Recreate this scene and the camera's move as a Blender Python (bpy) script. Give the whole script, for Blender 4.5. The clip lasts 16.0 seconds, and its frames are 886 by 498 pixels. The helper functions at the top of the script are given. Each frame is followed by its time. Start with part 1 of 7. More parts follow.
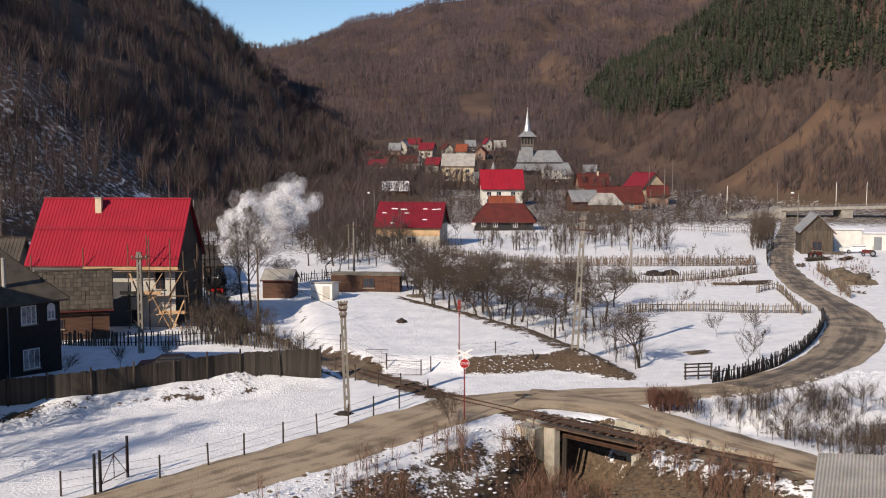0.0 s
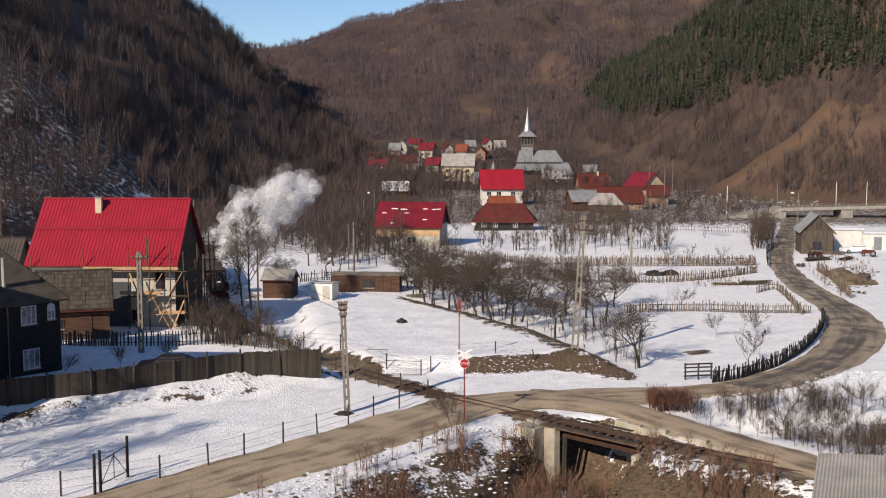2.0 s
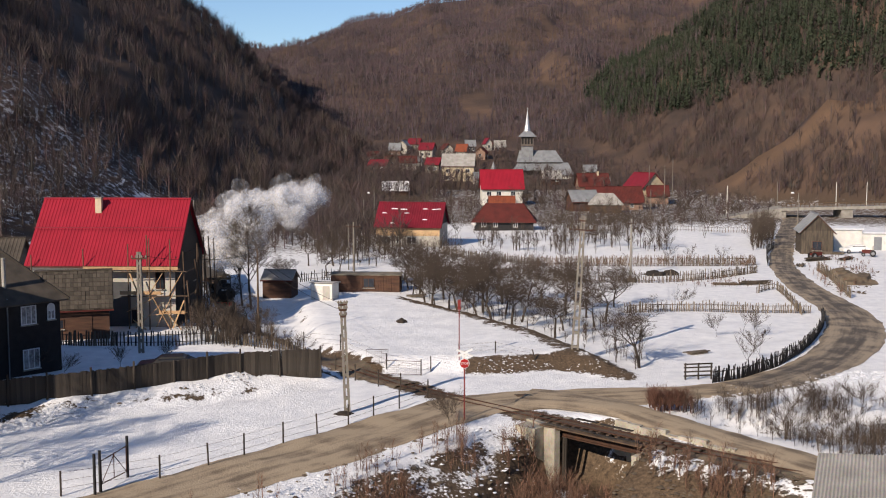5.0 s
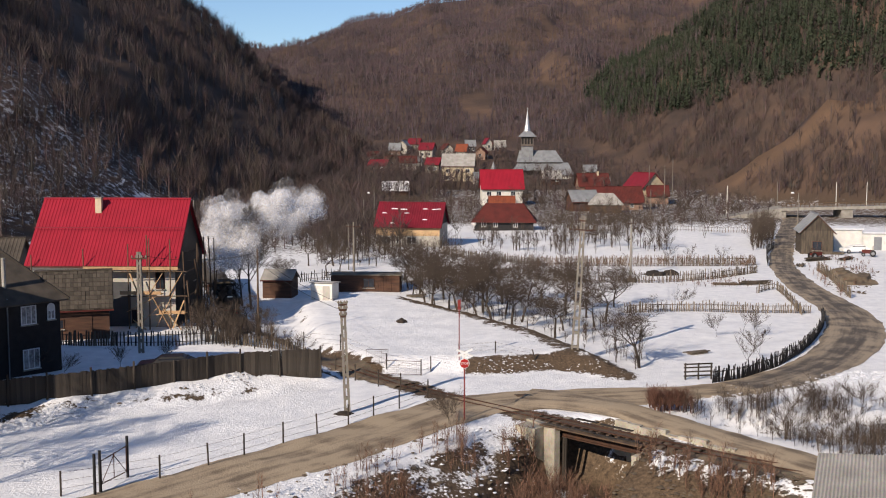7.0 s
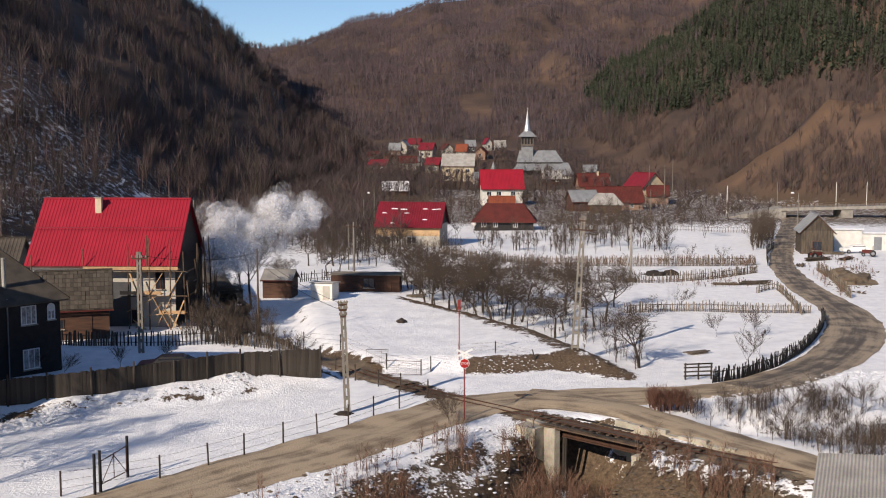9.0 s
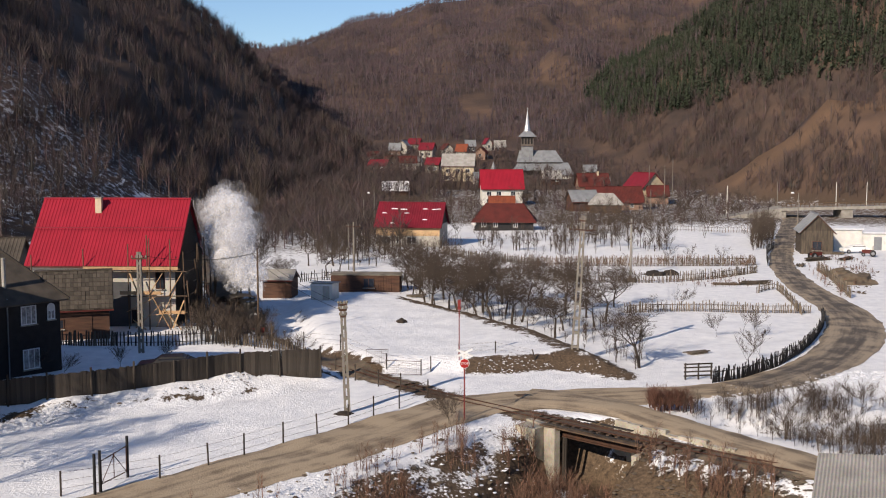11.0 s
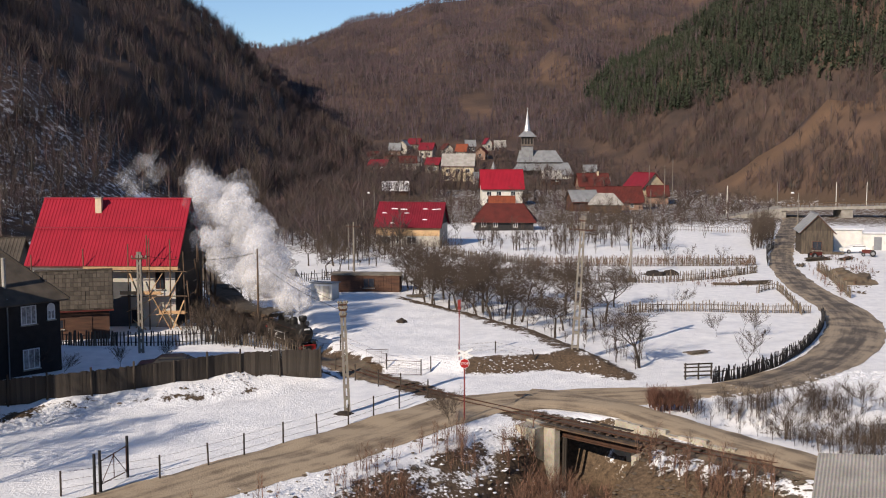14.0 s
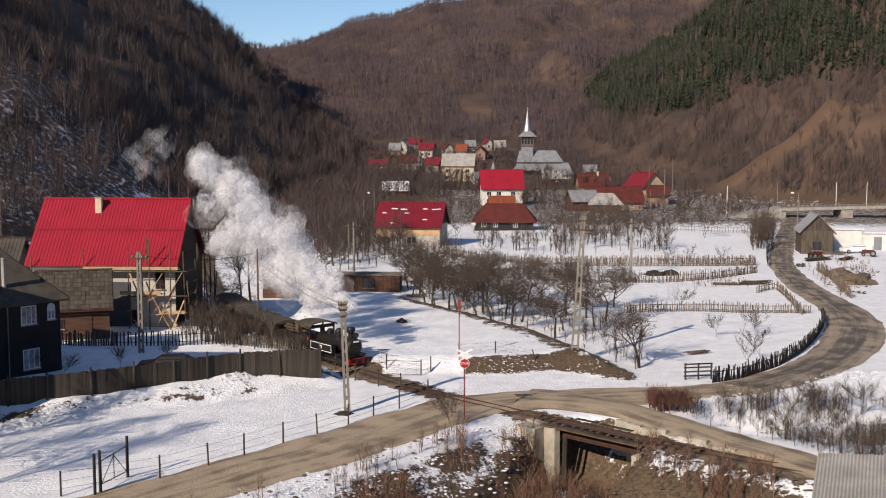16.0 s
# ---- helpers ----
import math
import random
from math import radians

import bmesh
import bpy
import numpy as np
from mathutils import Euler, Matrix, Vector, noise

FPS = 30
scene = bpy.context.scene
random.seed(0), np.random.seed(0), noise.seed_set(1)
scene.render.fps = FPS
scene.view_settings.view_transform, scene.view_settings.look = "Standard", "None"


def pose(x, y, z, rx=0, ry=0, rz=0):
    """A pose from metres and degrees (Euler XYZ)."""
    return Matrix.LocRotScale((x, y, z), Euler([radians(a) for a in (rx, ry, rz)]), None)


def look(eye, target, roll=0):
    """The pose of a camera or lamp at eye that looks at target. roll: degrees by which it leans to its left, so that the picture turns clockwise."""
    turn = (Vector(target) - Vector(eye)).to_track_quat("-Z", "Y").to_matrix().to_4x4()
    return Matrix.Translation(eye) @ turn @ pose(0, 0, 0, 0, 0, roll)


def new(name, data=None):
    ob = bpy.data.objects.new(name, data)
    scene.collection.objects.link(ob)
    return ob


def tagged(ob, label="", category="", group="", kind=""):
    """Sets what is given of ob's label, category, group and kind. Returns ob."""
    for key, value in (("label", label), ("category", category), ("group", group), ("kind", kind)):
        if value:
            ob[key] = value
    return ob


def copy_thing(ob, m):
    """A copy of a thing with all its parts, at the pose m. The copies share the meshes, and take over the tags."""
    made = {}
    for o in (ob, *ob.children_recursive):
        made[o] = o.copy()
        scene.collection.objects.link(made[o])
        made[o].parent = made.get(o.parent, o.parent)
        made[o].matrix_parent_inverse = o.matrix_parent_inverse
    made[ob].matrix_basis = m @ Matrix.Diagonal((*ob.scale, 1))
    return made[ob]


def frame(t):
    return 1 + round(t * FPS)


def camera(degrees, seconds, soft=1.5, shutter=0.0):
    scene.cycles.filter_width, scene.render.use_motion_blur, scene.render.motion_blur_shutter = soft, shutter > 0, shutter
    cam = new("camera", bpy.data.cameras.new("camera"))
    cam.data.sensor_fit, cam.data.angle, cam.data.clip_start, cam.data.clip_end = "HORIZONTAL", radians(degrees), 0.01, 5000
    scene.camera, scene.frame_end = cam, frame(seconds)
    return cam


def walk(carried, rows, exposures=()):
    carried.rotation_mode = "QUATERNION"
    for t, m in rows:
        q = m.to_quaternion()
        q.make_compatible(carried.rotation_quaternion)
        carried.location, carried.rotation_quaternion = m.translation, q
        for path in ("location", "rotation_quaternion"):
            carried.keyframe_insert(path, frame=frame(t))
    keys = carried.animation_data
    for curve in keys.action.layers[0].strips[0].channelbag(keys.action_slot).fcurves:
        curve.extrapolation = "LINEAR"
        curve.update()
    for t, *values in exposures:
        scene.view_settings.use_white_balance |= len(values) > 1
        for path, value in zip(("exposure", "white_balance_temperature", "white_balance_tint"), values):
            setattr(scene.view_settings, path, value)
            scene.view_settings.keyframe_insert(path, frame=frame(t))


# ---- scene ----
# The camera stands on the slope above the valley, looking up it (+y).
cam = camera(44.0, 16.0, soft=1.05)
scene.cycles.transparent_max_bounces = 72
VIEW = pose(0, 0, 17.0, 84.38, 0, 0)
walk(cam, [(0.0, VIEW), (16.0, VIEW)], exposures=[(0.0, 0.20, 6950, 13), (16.0, 0.20, 6950, 13)])

# ---- daylight: low winter sun from behind the camera's left shoulder ----
SUN_EL = radians(28.5)
SUN_DIR = Vector((-0.595 * math.cos(SUN_EL), -0.804 * math.cos(SUN_EL), math.sin(SUN_EL)))
world = bpy.data.worlds.new("sky")
scene.world = world
world.use_nodes = True
wn = world.node_tree
wn.nodes.clear()
sky = wn.nodes.new("ShaderNodeTexSky")
sky.sky_type, sky.sun_disc = "NISHITA", False
sky.sun_elevation, sky.sun_rotation = SUN_EL, math.atan2(SUN_DIR.x, SUN_DIR.y)
sky.air_density, sky.dust_density, sky.ozone_density = 0.85, 0.0, 5.0
bg = wn.nodes.new("ShaderNodeBackground")
bg.inputs["Strength"].default_value = 0.105
wo = wn.nodes.new("ShaderNodeOutputWorld")
wn.links.new(sky.outputs[0], bg.inputs["Color"])
wn.links.new(bg.outputs[0], wo.inputs["Surface"])
sun = new("sun", bpy.data.lights.new("sun", "SUN"))
sun.data.energy, sun.data.angle, sun.data.color = 4.6, radians(0.55), (1.0, 0.905, 0.79)
sun.matrix_basis = look(SUN_DIR * 300, (0, 0, 0))


# ---- materials ----
def material(name, col, col2=None, rough=0.8, scale=3.0, fine=25.0, bump=0.15, metal=0.0, contrast=(0.35, 0.65), island=0.0, per_object=0.0, stretch=(1, 1, 1), spec=0.3, dirt=0.25):
    """Two scales of noise between two colours, with fine relief. island, per_object: how far pieces differ."""
    m = bpy.data.materials.new(name)
    m.use_nodes = True
    nt = m.node_tree
    bs = nt.nodes["Principled BSDF"]
    bs.inputs["Roughness"].default_value, bs.inputs["Metallic"].default_value = rough, metal
    bs.inputs["Specular IOR Level"].default_value = spec
    col2 = col2 or tuple(c * 0.7 for c in col)
    tc = nt.nodes.new("ShaderNodeTexCoord")
    mp = nt.nodes.new("ShaderNodeMapping")
    mp.inputs["Scale"].default_value = stretch
    nt.links.new(tc.outputs["Object"], mp.inputs["Vector"])
    n1, n2 = nt.nodes.new("ShaderNodeTexNoise"), nt.nodes.new("ShaderNodeTexNoise")
    for n, s in ((n1, scale), (n2, fine)):
        n.inputs["Scale"].default_value, n.inputs["Detail"].default_value = s, 5
        nt.links.new(mp.outputs[0], n.inputs["Vector"])
    rp = nt.nodes.new("ShaderNodeValToRGB")
    rp.color_ramp.elements[0].position, rp.color_ramp.elements[1].position = contrast
    rp.color_ramp.elements[0].color, rp.color_ramp.elements[1].color = (*col, 1), (*col2, 1)
    nt.links.new(n1.outputs["Fac"], rp.inputs["Fac"])
    mul = nt.nodes.new("ShaderNodeMix")
    mul.data_type, mul.blend_type = "RGBA", "MULTIPLY"
    mul.inputs["Factor"].default_value = dirt * 2
    nt.links.new(rp.outputs["Color"], mul.inputs["A"])
    nt.links.new(n2.outputs["Color"], mul.inputs["B"])
    hs = nt.nodes.new("ShaderNodeHueSaturation")
    nt.links.new(mul.outputs["Result"], hs.inputs["Color"])
    gain = 1.0 + dirt * 0.9
    if island or per_object:
        src = nt.nodes.new("ShaderNodeNewGeometry") if island else nt.nodes.new("ShaderNodeObjectInfo")
        mr = nt.nodes.new("ShaderNodeMapRange")
        v = island or per_object
        mr.inputs["To Min"].default_value, mr.inputs["To Max"].default_value = gain * (1 - v), gain * (1 + v)
        nt.links.new(src.outputs["Random Per Island" if island else "Random"], mr.inputs["Value"])
        nt.links.new(mr.outputs[0], hs.inputs["Value"])
    else:
        hs.inputs["Value"].default_value = gain
    nt.links.new(hs.outputs[0], bs.inputs["Base Color"])
    if bump:
        bp = nt.nodes.new("ShaderNodeBump")
        bp.inputs["Strength"].default_value, bp.inputs["Distance"].default_value = bump, 0.05
        nt.links.new(n2.outputs["Fac"], bp.inputs["Height"])
        nt.links.new(bp.outputs[0], bs.inputs["Normal"])
    return m


def ground_material():
    """Snow, bare earth with dry grass and forest litter, by the cover attribute (r: snow, g: forest, b: dry grass and
    the sunlit spur crest), broken up by noise.
    """
    m = bpy.data.materials.new("winter_ground")
    m.use_nodes = True
    nt = m.node_tree
    bs = nt.nodes["Principled BSDF"]
    bs.inputs["Roughness"].default_value = 0.75
    bs.inputs["Specular IOR Level"].default_value = 0.2
    at = nt.nodes.new("ShaderNodeAttribute")
    at.attribute_name = "cover"
    sep = nt.nodes.new("ShaderNodeSeparateColor")
    nt.links.new(at.outputs["Color"], sep.inputs[0])
    tc = nt.nodes.new("ShaderNodeTexCoord")

    def noise_node(s, detail=6, rough=0.6):
        n = nt.nodes.new("ShaderNodeTexNoise")
        n.inputs["Scale"].default_value, n.inputs["Detail"].default_value, n.inputs["Roughness"].default_value = s, detail, rough
        nt.links.new(tc.outputs["Object"], n.inputs["Vector"])
        return n

    def ramp(src, p0, p1, c0, c1):
        r = nt.nodes.new("ShaderNodeValToRGB")
        r.color_ramp.elements[0].position, r.color_ramp.elements[1].position = p0, p1
        r.color_ramp.elements[0].color, r.color_ramp.elements[1].color = (*c0, 1), (*c1, 1)
        nt.links.new(src, r.inputs["Fac"])
        return r.outputs["Color"]

    def mix(f, a, b):
        x = nt.nodes.new("ShaderNodeMix")
        x.data_type = "RGBA"
        nt.links.new(f, x.inputs["Factor"])
        nt.links.new(a, x.inputs["A"])
        nt.links.new(b, x.inputs["B"])
        return x.outputs["Result"]

    mid, fine, big, tiny = noise_node(0.9), noise_node(5.0), noise_node(0.035, 8, 0.62), noise_node(30, 3)
    snow = ramp(mid.outputs["Fac"], 0.3, 0.7, (0.72, 0.73, 0.75), (0.90, 0.90, 0.90))
    earth = ramp(fine.outputs["Fac"], 0.3, 0.7, (0.048, 0.034, 0.023), (0.165, 0.114, 0.072))
    litter = ramp(big.outputs["Fac"], 0.36, 0.68, (0.050, 0.038, 0.033), (0.136, 0.086, 0.060))
    grass = ramp(fine.outputs["Fac"], 0.25, 0.75, (0.19, 0.105, 0.055), (0.36, 0.215, 0.115))
    land = mix(sep.outputs[2], mix(sep.outputs[1], earth, litter), grass)
    # snow lies where the cover plus noise passes a threshold
    a = nt.nodes.new("ShaderNodeMath"); a.operation = "ADD"
    b = nt.nodes.new("ShaderNodeMath"); b.operation = "MULTIPLY_ADD"
    b.inputs[1].default_value, b.inputs[2].default_value = 0.9, -0.45
    nt.links.new(fine.outputs["Fac"], b.inputs[0])
    c = nt.nodes.new("ShaderNodeMath"); c.operation = "MULTIPLY_ADD"
    c.inputs[1].default_value, c.inputs[2].default_value = 1.1, -0.55
    nt.links.new(mid.outputs["Fac"], c.inputs[0])
    d = nt.nodes.new("ShaderNodeMath"); d.operation = "ADD"
    nt.links.new(b.outputs[0], d.inputs[0]); nt.links.new(c.outputs[0], d.inputs[1])
    nt.links.new(sep.outputs[0], a.inputs[0]); nt.links.new(d.outputs[0], a.inputs[1])
    f = ramp(a.outputs[0], 0.42, 0.56, (0, 0, 0), (1, 1, 1))
    nt.links.new(mix(f, land, snow), bs.inputs["Base Color"])
    bp = nt.nodes.new("ShaderNodeBump")
    bp.inputs["Strength"].default_value, bp.inputs["Distance"].default_value = 0.45, 0.25
    nt.links.new(fine.outputs["Fac"], bp.inputs["Height"])
    nt.links.new(bp.outputs[0], bs.inputs["Normal"])
    return m


M_GROUND = ground_material()


def road_material(name, light, dark, centre, ruts, rough):
    """A worn road surface: streaks along the way, dark wheel ruts and patches; the map runs in metres across and along."""
    m = bpy.data.materials.new(name)
    m.use_nodes = True
    nt = m.node_tree
    bs = nt.nodes["Principled BSDF"]
    bs.inputs["Roughness"].default_value, bs.inputs["Specular IOR Level"].default_value = rough, 0.25
    tc = nt.nodes.new("ShaderNodeTexCoord")

    def calc(op, a, b=0.0, c=0.0):
        n = nt.nodes.new("ShaderNodeMath")
        n.operation = op
        for i, v in enumerate((a, b, c)):
            if isinstance(v, float):
                n.inputs[i].default_value = v
            else:
                nt.links.new(v, n.inputs[i])
        return n.outputs[0]

    def noise_fac(vec, scale, stretch=(1, 1, 1), detail=5):
        mp, n = nt.nodes.new("ShaderNodeMapping"), nt.nodes.new("ShaderNodeTexNoise")
        mp.inputs["Scale"].default_value = stretch
        n.inputs["Scale"].default_value, n.inputs["Detail"].default_value = scale, detail
        nt.links.new(vec, mp.inputs["Vector"])
        nt.links.new(mp.outputs[0], n.inputs["Vector"])
        return n.outputs["Fac"]

    sep = nt.nodes.new("ShaderNodeSeparateXYZ")
    nt.links.new(tc.outputs["UV"], sep.inputs[0])
    off = calc("ABSOLUTE", sep.outputs["X"])
    streak = noise_fac(tc.outputs["UV"], 1.0, (1.9, 0.16, 1))
    patch = noise_fac(tc.outputs["Object"], 0.45)
    fine = noise_fac(tc.outputs["Object"], 9.0)
    rut = calc("SUBTRACT", 1.0, calc("MULTIPLY", calc("ABSOLUTE", calc("SUBTRACT", off, 0.85)), 2.2))
    rut = calc("MAXIMUM", rut, 0.0)
    mid = calc("MAXIMUM", calc("SUBTRACT", 1.0, calc("MULTIPLY", off, 0.55)), 0.0)
    f = calc("MULTIPLY_ADD", streak, 1.3, -1.05)
    f = calc("MULTIPLY_ADD", patch, 1.5, f)
    f = calc("MULTIPLY_ADD", fine, 0.5, f)
    f = calc("MULTIPLY_ADD", rut, ruts, f)
    f = calc("MULTIPLY_ADD", mid, centre, f)
    rp = nt.nodes.new("ShaderNodeValToRGB")
    rp.color_ramp.elements[0].position, rp.color_ramp.elements[1].position = 0.50, 0.98
    rp.color_ramp.elements[0].color, rp.color_ramp.elements[1].color = (*light, 1), (*dark, 1)
    nt.links.new(f, rp.inputs["Fac"])
    nt.links.new(rp.outputs["Color"], bs.inputs["Base Color"])
    bp = nt.nodes.new("ShaderNodeBump")
    bp.inputs["Strength"].default_value, bp.inputs["Distance"].default_value = 0.5, 0.08
    nt.links.new(calc("ADD", fine, streak), bp.inputs["Height"])
    nt.links.new(bp.outputs[0], bs.inputs["Normal"])
    return m


M_ROAD = road_material("packed_dirt_road", (0.39, 0.308, 0.212), (0.17, 0.13, 0.092), 0.0, 0.14, 0.85)
M_ASPHALT = road_material("worn_wet_asphalt", (0.34, 0.275, 0.20), (0.10, 0.084, 0.070), 0.30, 0.10, 0.75)
M_RED = material("red_painted_sheet_metal", (0.33, 0.014, 0.030), (0.28, 0.012, 0.025), 0.5, 0.5, 9, 0.05, dirt=0.18)
M_CRIMSON = material("crimson_sheet_metal", (0.20, 0.014, 0.026), (0.15, 0.012, 0.02), 0.5, 0.6, 9, 0.05, dirt=0.15)
M_RUST = material("rust_red_roof", (0.125, 0.026, 0.02), (0.085, 0.02, 0.016), 0.7, 0.8, 9, 0.1)
M_ORANGE = material("orange_clay_tiles", (0.26, 0.065, 0.03), (0.18, 0.05, 0.027), 0.8, 1.5, 12, 0.2)
M_GREYROOF = material("grey_sheet_roof", (0.26, 0.27, 0.28), (0.19, 0.20, 0.21), 0.5, 0.8, 9, 0.08)
M_SHINGLE = material("weathered_shingles", (0.085, 0.07, 0.055), (0.05, 0.042, 0.034), 0.9, 1.2, 14, 0.4, per_object=0.3)
M_ETERNIT = material("fibre_cement_sheet", (0.42, 0.40, 0.37), (0.30, 0.285, 0.26), 0.85, 0.8, 12, 0.2)
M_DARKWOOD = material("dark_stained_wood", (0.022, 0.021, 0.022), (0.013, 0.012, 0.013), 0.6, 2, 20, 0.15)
M_BROWNWOOD = material("brown_timber", (0.115, 0.056, 0.035), (0.062, 0.033, 0.023), 0.8, 1.5, 18, 0.3, stretch=(0.4, 0.4, 3))
M_FENCE = material("grey_weathered_planks", (0.12, 0.095, 0.07), (0.06, 0.048, 0.038), 0.9, 1.5, 16, 0.3, per_object=0.35, stretch=(3, 3, 0.4))
M_OLDPLANK = material("dark_damp_planks", (0.062, 0.05, 0.04), (0.035, 0.029, 0.024), 0.9, 1.5, 16, 0.3, per_object=0.35, stretch=(3, 3, 0.4))
M_COACH = material("dark_varnished_boards", (0.075, 0.035, 0.022), (0.045, 0.023, 0.016), 0.6, 1.5, 18, 0.2)
M_OLDCONC = material("stained_old_concrete", (0.27, 0.235, 0.185), (0.13, 0.11, 0.085), 0.95, 0.9, 10, 0.5)
M_PALECONC = material("pale_cracked_concrete", (0.46, 0.42, 0.34), (0.22, 0.195, 0.155), 0.95, 0.9, 8, 0.5, contrast=(0.4, 0.72))
M_STICK = material("dry_fence_sticks", (0.21, 0.17, 0.13), (0.12, 0.095, 0.07), 0.9, 1.5, 16, 0.3, per_object=0.4)
M_NEWWOOD = material("fresh_sawn_timber", (0.52, 0.33, 0.18), (0.40, 0.25, 0.13), 0.8, 2, 20, 0.2)
M_OLDTIMBER = material("scaffold_poles", (0.14, 0.09, 0.055), (0.08, 0.055, 0.04), 0.85, 2, 20, 0.2)
M_PLASTER = material("raw_cement_render", (0.52, 0.49, 0.43), (0.42, 0.39, 0.34), 0.9, 0.8, 12, 0.2)
M_WHITE = material("white_limewash", (0.74, 0.72, 0.66), (0.62, 0.60, 0.55), 0.85, 1.0, 14, 0.1)
M_CREAM = material("cream_render", (0.62, 0.52, 0.36), (0.54, 0.44, 0.30), 0.85, 1.0, 14, 0.1)
M_OCHRE = material("ochre_boarding", (0.60, 0.40, 0.22), (0.48, 0.31, 0.17), 0.85, 1.0, 14, 0.1)
M_BRICK = material("orange_block_wall", (0.31, 0.20, 0.15), (0.24, 0.15, 0.11), 0.85, 1.5, 14, 0.2)
M_GREYWALL = material("grey_building_board", (0.085, 0.085, 0.09), (0.065, 0.065, 0.07), 0.8, 1.0, 14, 0.1)
M_POLE = material("grey_brown_pole_concrete", (0.25, 0.225, 0.19), (0.16, 0.145, 0.125), 0.9, 1.5, 15, 0.3)
M_CONCRETE = material("weathered_concrete", (0.36, 0.34, 0.30), (0.25, 0.23, 0.20), 0.9, 1.5, 15, 0.3)
M_BARK = material("grey_brown_bark", (0.075, 0.058, 0.045), (0.045, 0.036, 0.03), 0.9, 4, 30, 0.3, island=0.25)
M_TWIG = material("bare_twigs", (0.10, 0.074, 0.056), (0.065, 0.05, 0.04), 0.9, 4, 30, 0.0, island=0.3)
M_REDTWIG = material("red_willow_twigs", (0.18, 0.085, 0.06), (0.11, 0.06, 0.045), 0.9, 4, 30, 0.0, island=0.3)
M_WEED = material("dry_weed_stalks", (0.22, 0.12, 0.08), (0.12, 0.072, 0.052), 0.9, 4, 30, 0.0, island=0.4)
# grey-purple cast puts valley haze into both woods colours, strongest on the far hill
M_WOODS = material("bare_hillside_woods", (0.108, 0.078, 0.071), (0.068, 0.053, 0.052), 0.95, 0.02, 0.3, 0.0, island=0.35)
M_HAZEDWOODS = material("hazed_far_forest", (0.136, 0.098, 0.101), (0.090, 0.069, 0.076), 0.95, 0.02, 0.3, 0.0, island=0.3)
M_SPRUCE = material("spruce_needles", (0.030, 0.041, 0.024), (0.047, 0.058, 0.033), 0.9, 0.05, 3, 0.0, island=0.22)
M_STEEL = material("rusty_steel", (0.11, 0.055, 0.035), (0.07, 0.04, 0.03), 0.6, 3, 30, 0.1, metal=0.4)
M_IRON = material("sooty_black_iron", (0.010, 0.0095, 0.0095), (0.018, 0.016, 0.014), 0.5, 3, 30, 0.1)
M_REDPAINT = material("red_enamel", (0.42, 0.02, 0.018), (0.34, 0.018, 0.018), 0.45, 3, 20, 0.03, dirt=0.1)
M_OLDRED = material("faded_red_paint", (0.26, 0.03, 0.025), (0.17, 0.03, 0.025), 0.6, 3, 20, 0.05)
M_WHITEPAINT = material("white_enamel", (0.8, 0.8, 0.78), (0.72, 0.72, 0.7), 0.5, 3, 20, 0.03, dirt=0.1)
M_GLASS = material("dark_window_glass", (0.03, 0.035, 0.045), (0.02, 0.022, 0.03), 0.08, 3, 20, 0.0, spec=0.6)
M_CURTAIN = material("white_curtain", (0.5, 0.48, 0.47), (0.2, 0.2, 0.2), 0.9, 6, 20, 0.1)
M_SNOW = material("settled_snow", (0.86, 0.86, 0.87), (0.74, 0.76, 0.79), 0.7, 1.2, 10, 0.3, dirt=0.08)
M_SOIL = material("dark_damp_soil", (0.055, 0.042, 0.032), (0.032, 0.026, 0.022), 0.95, 2.0, 14, 0.5)
M_BALLAST = material("stained_ballast", (0.19, 0.145, 0.10), (0.10, 0.077, 0.056), 0.95, 1.0, 12, 0.6)


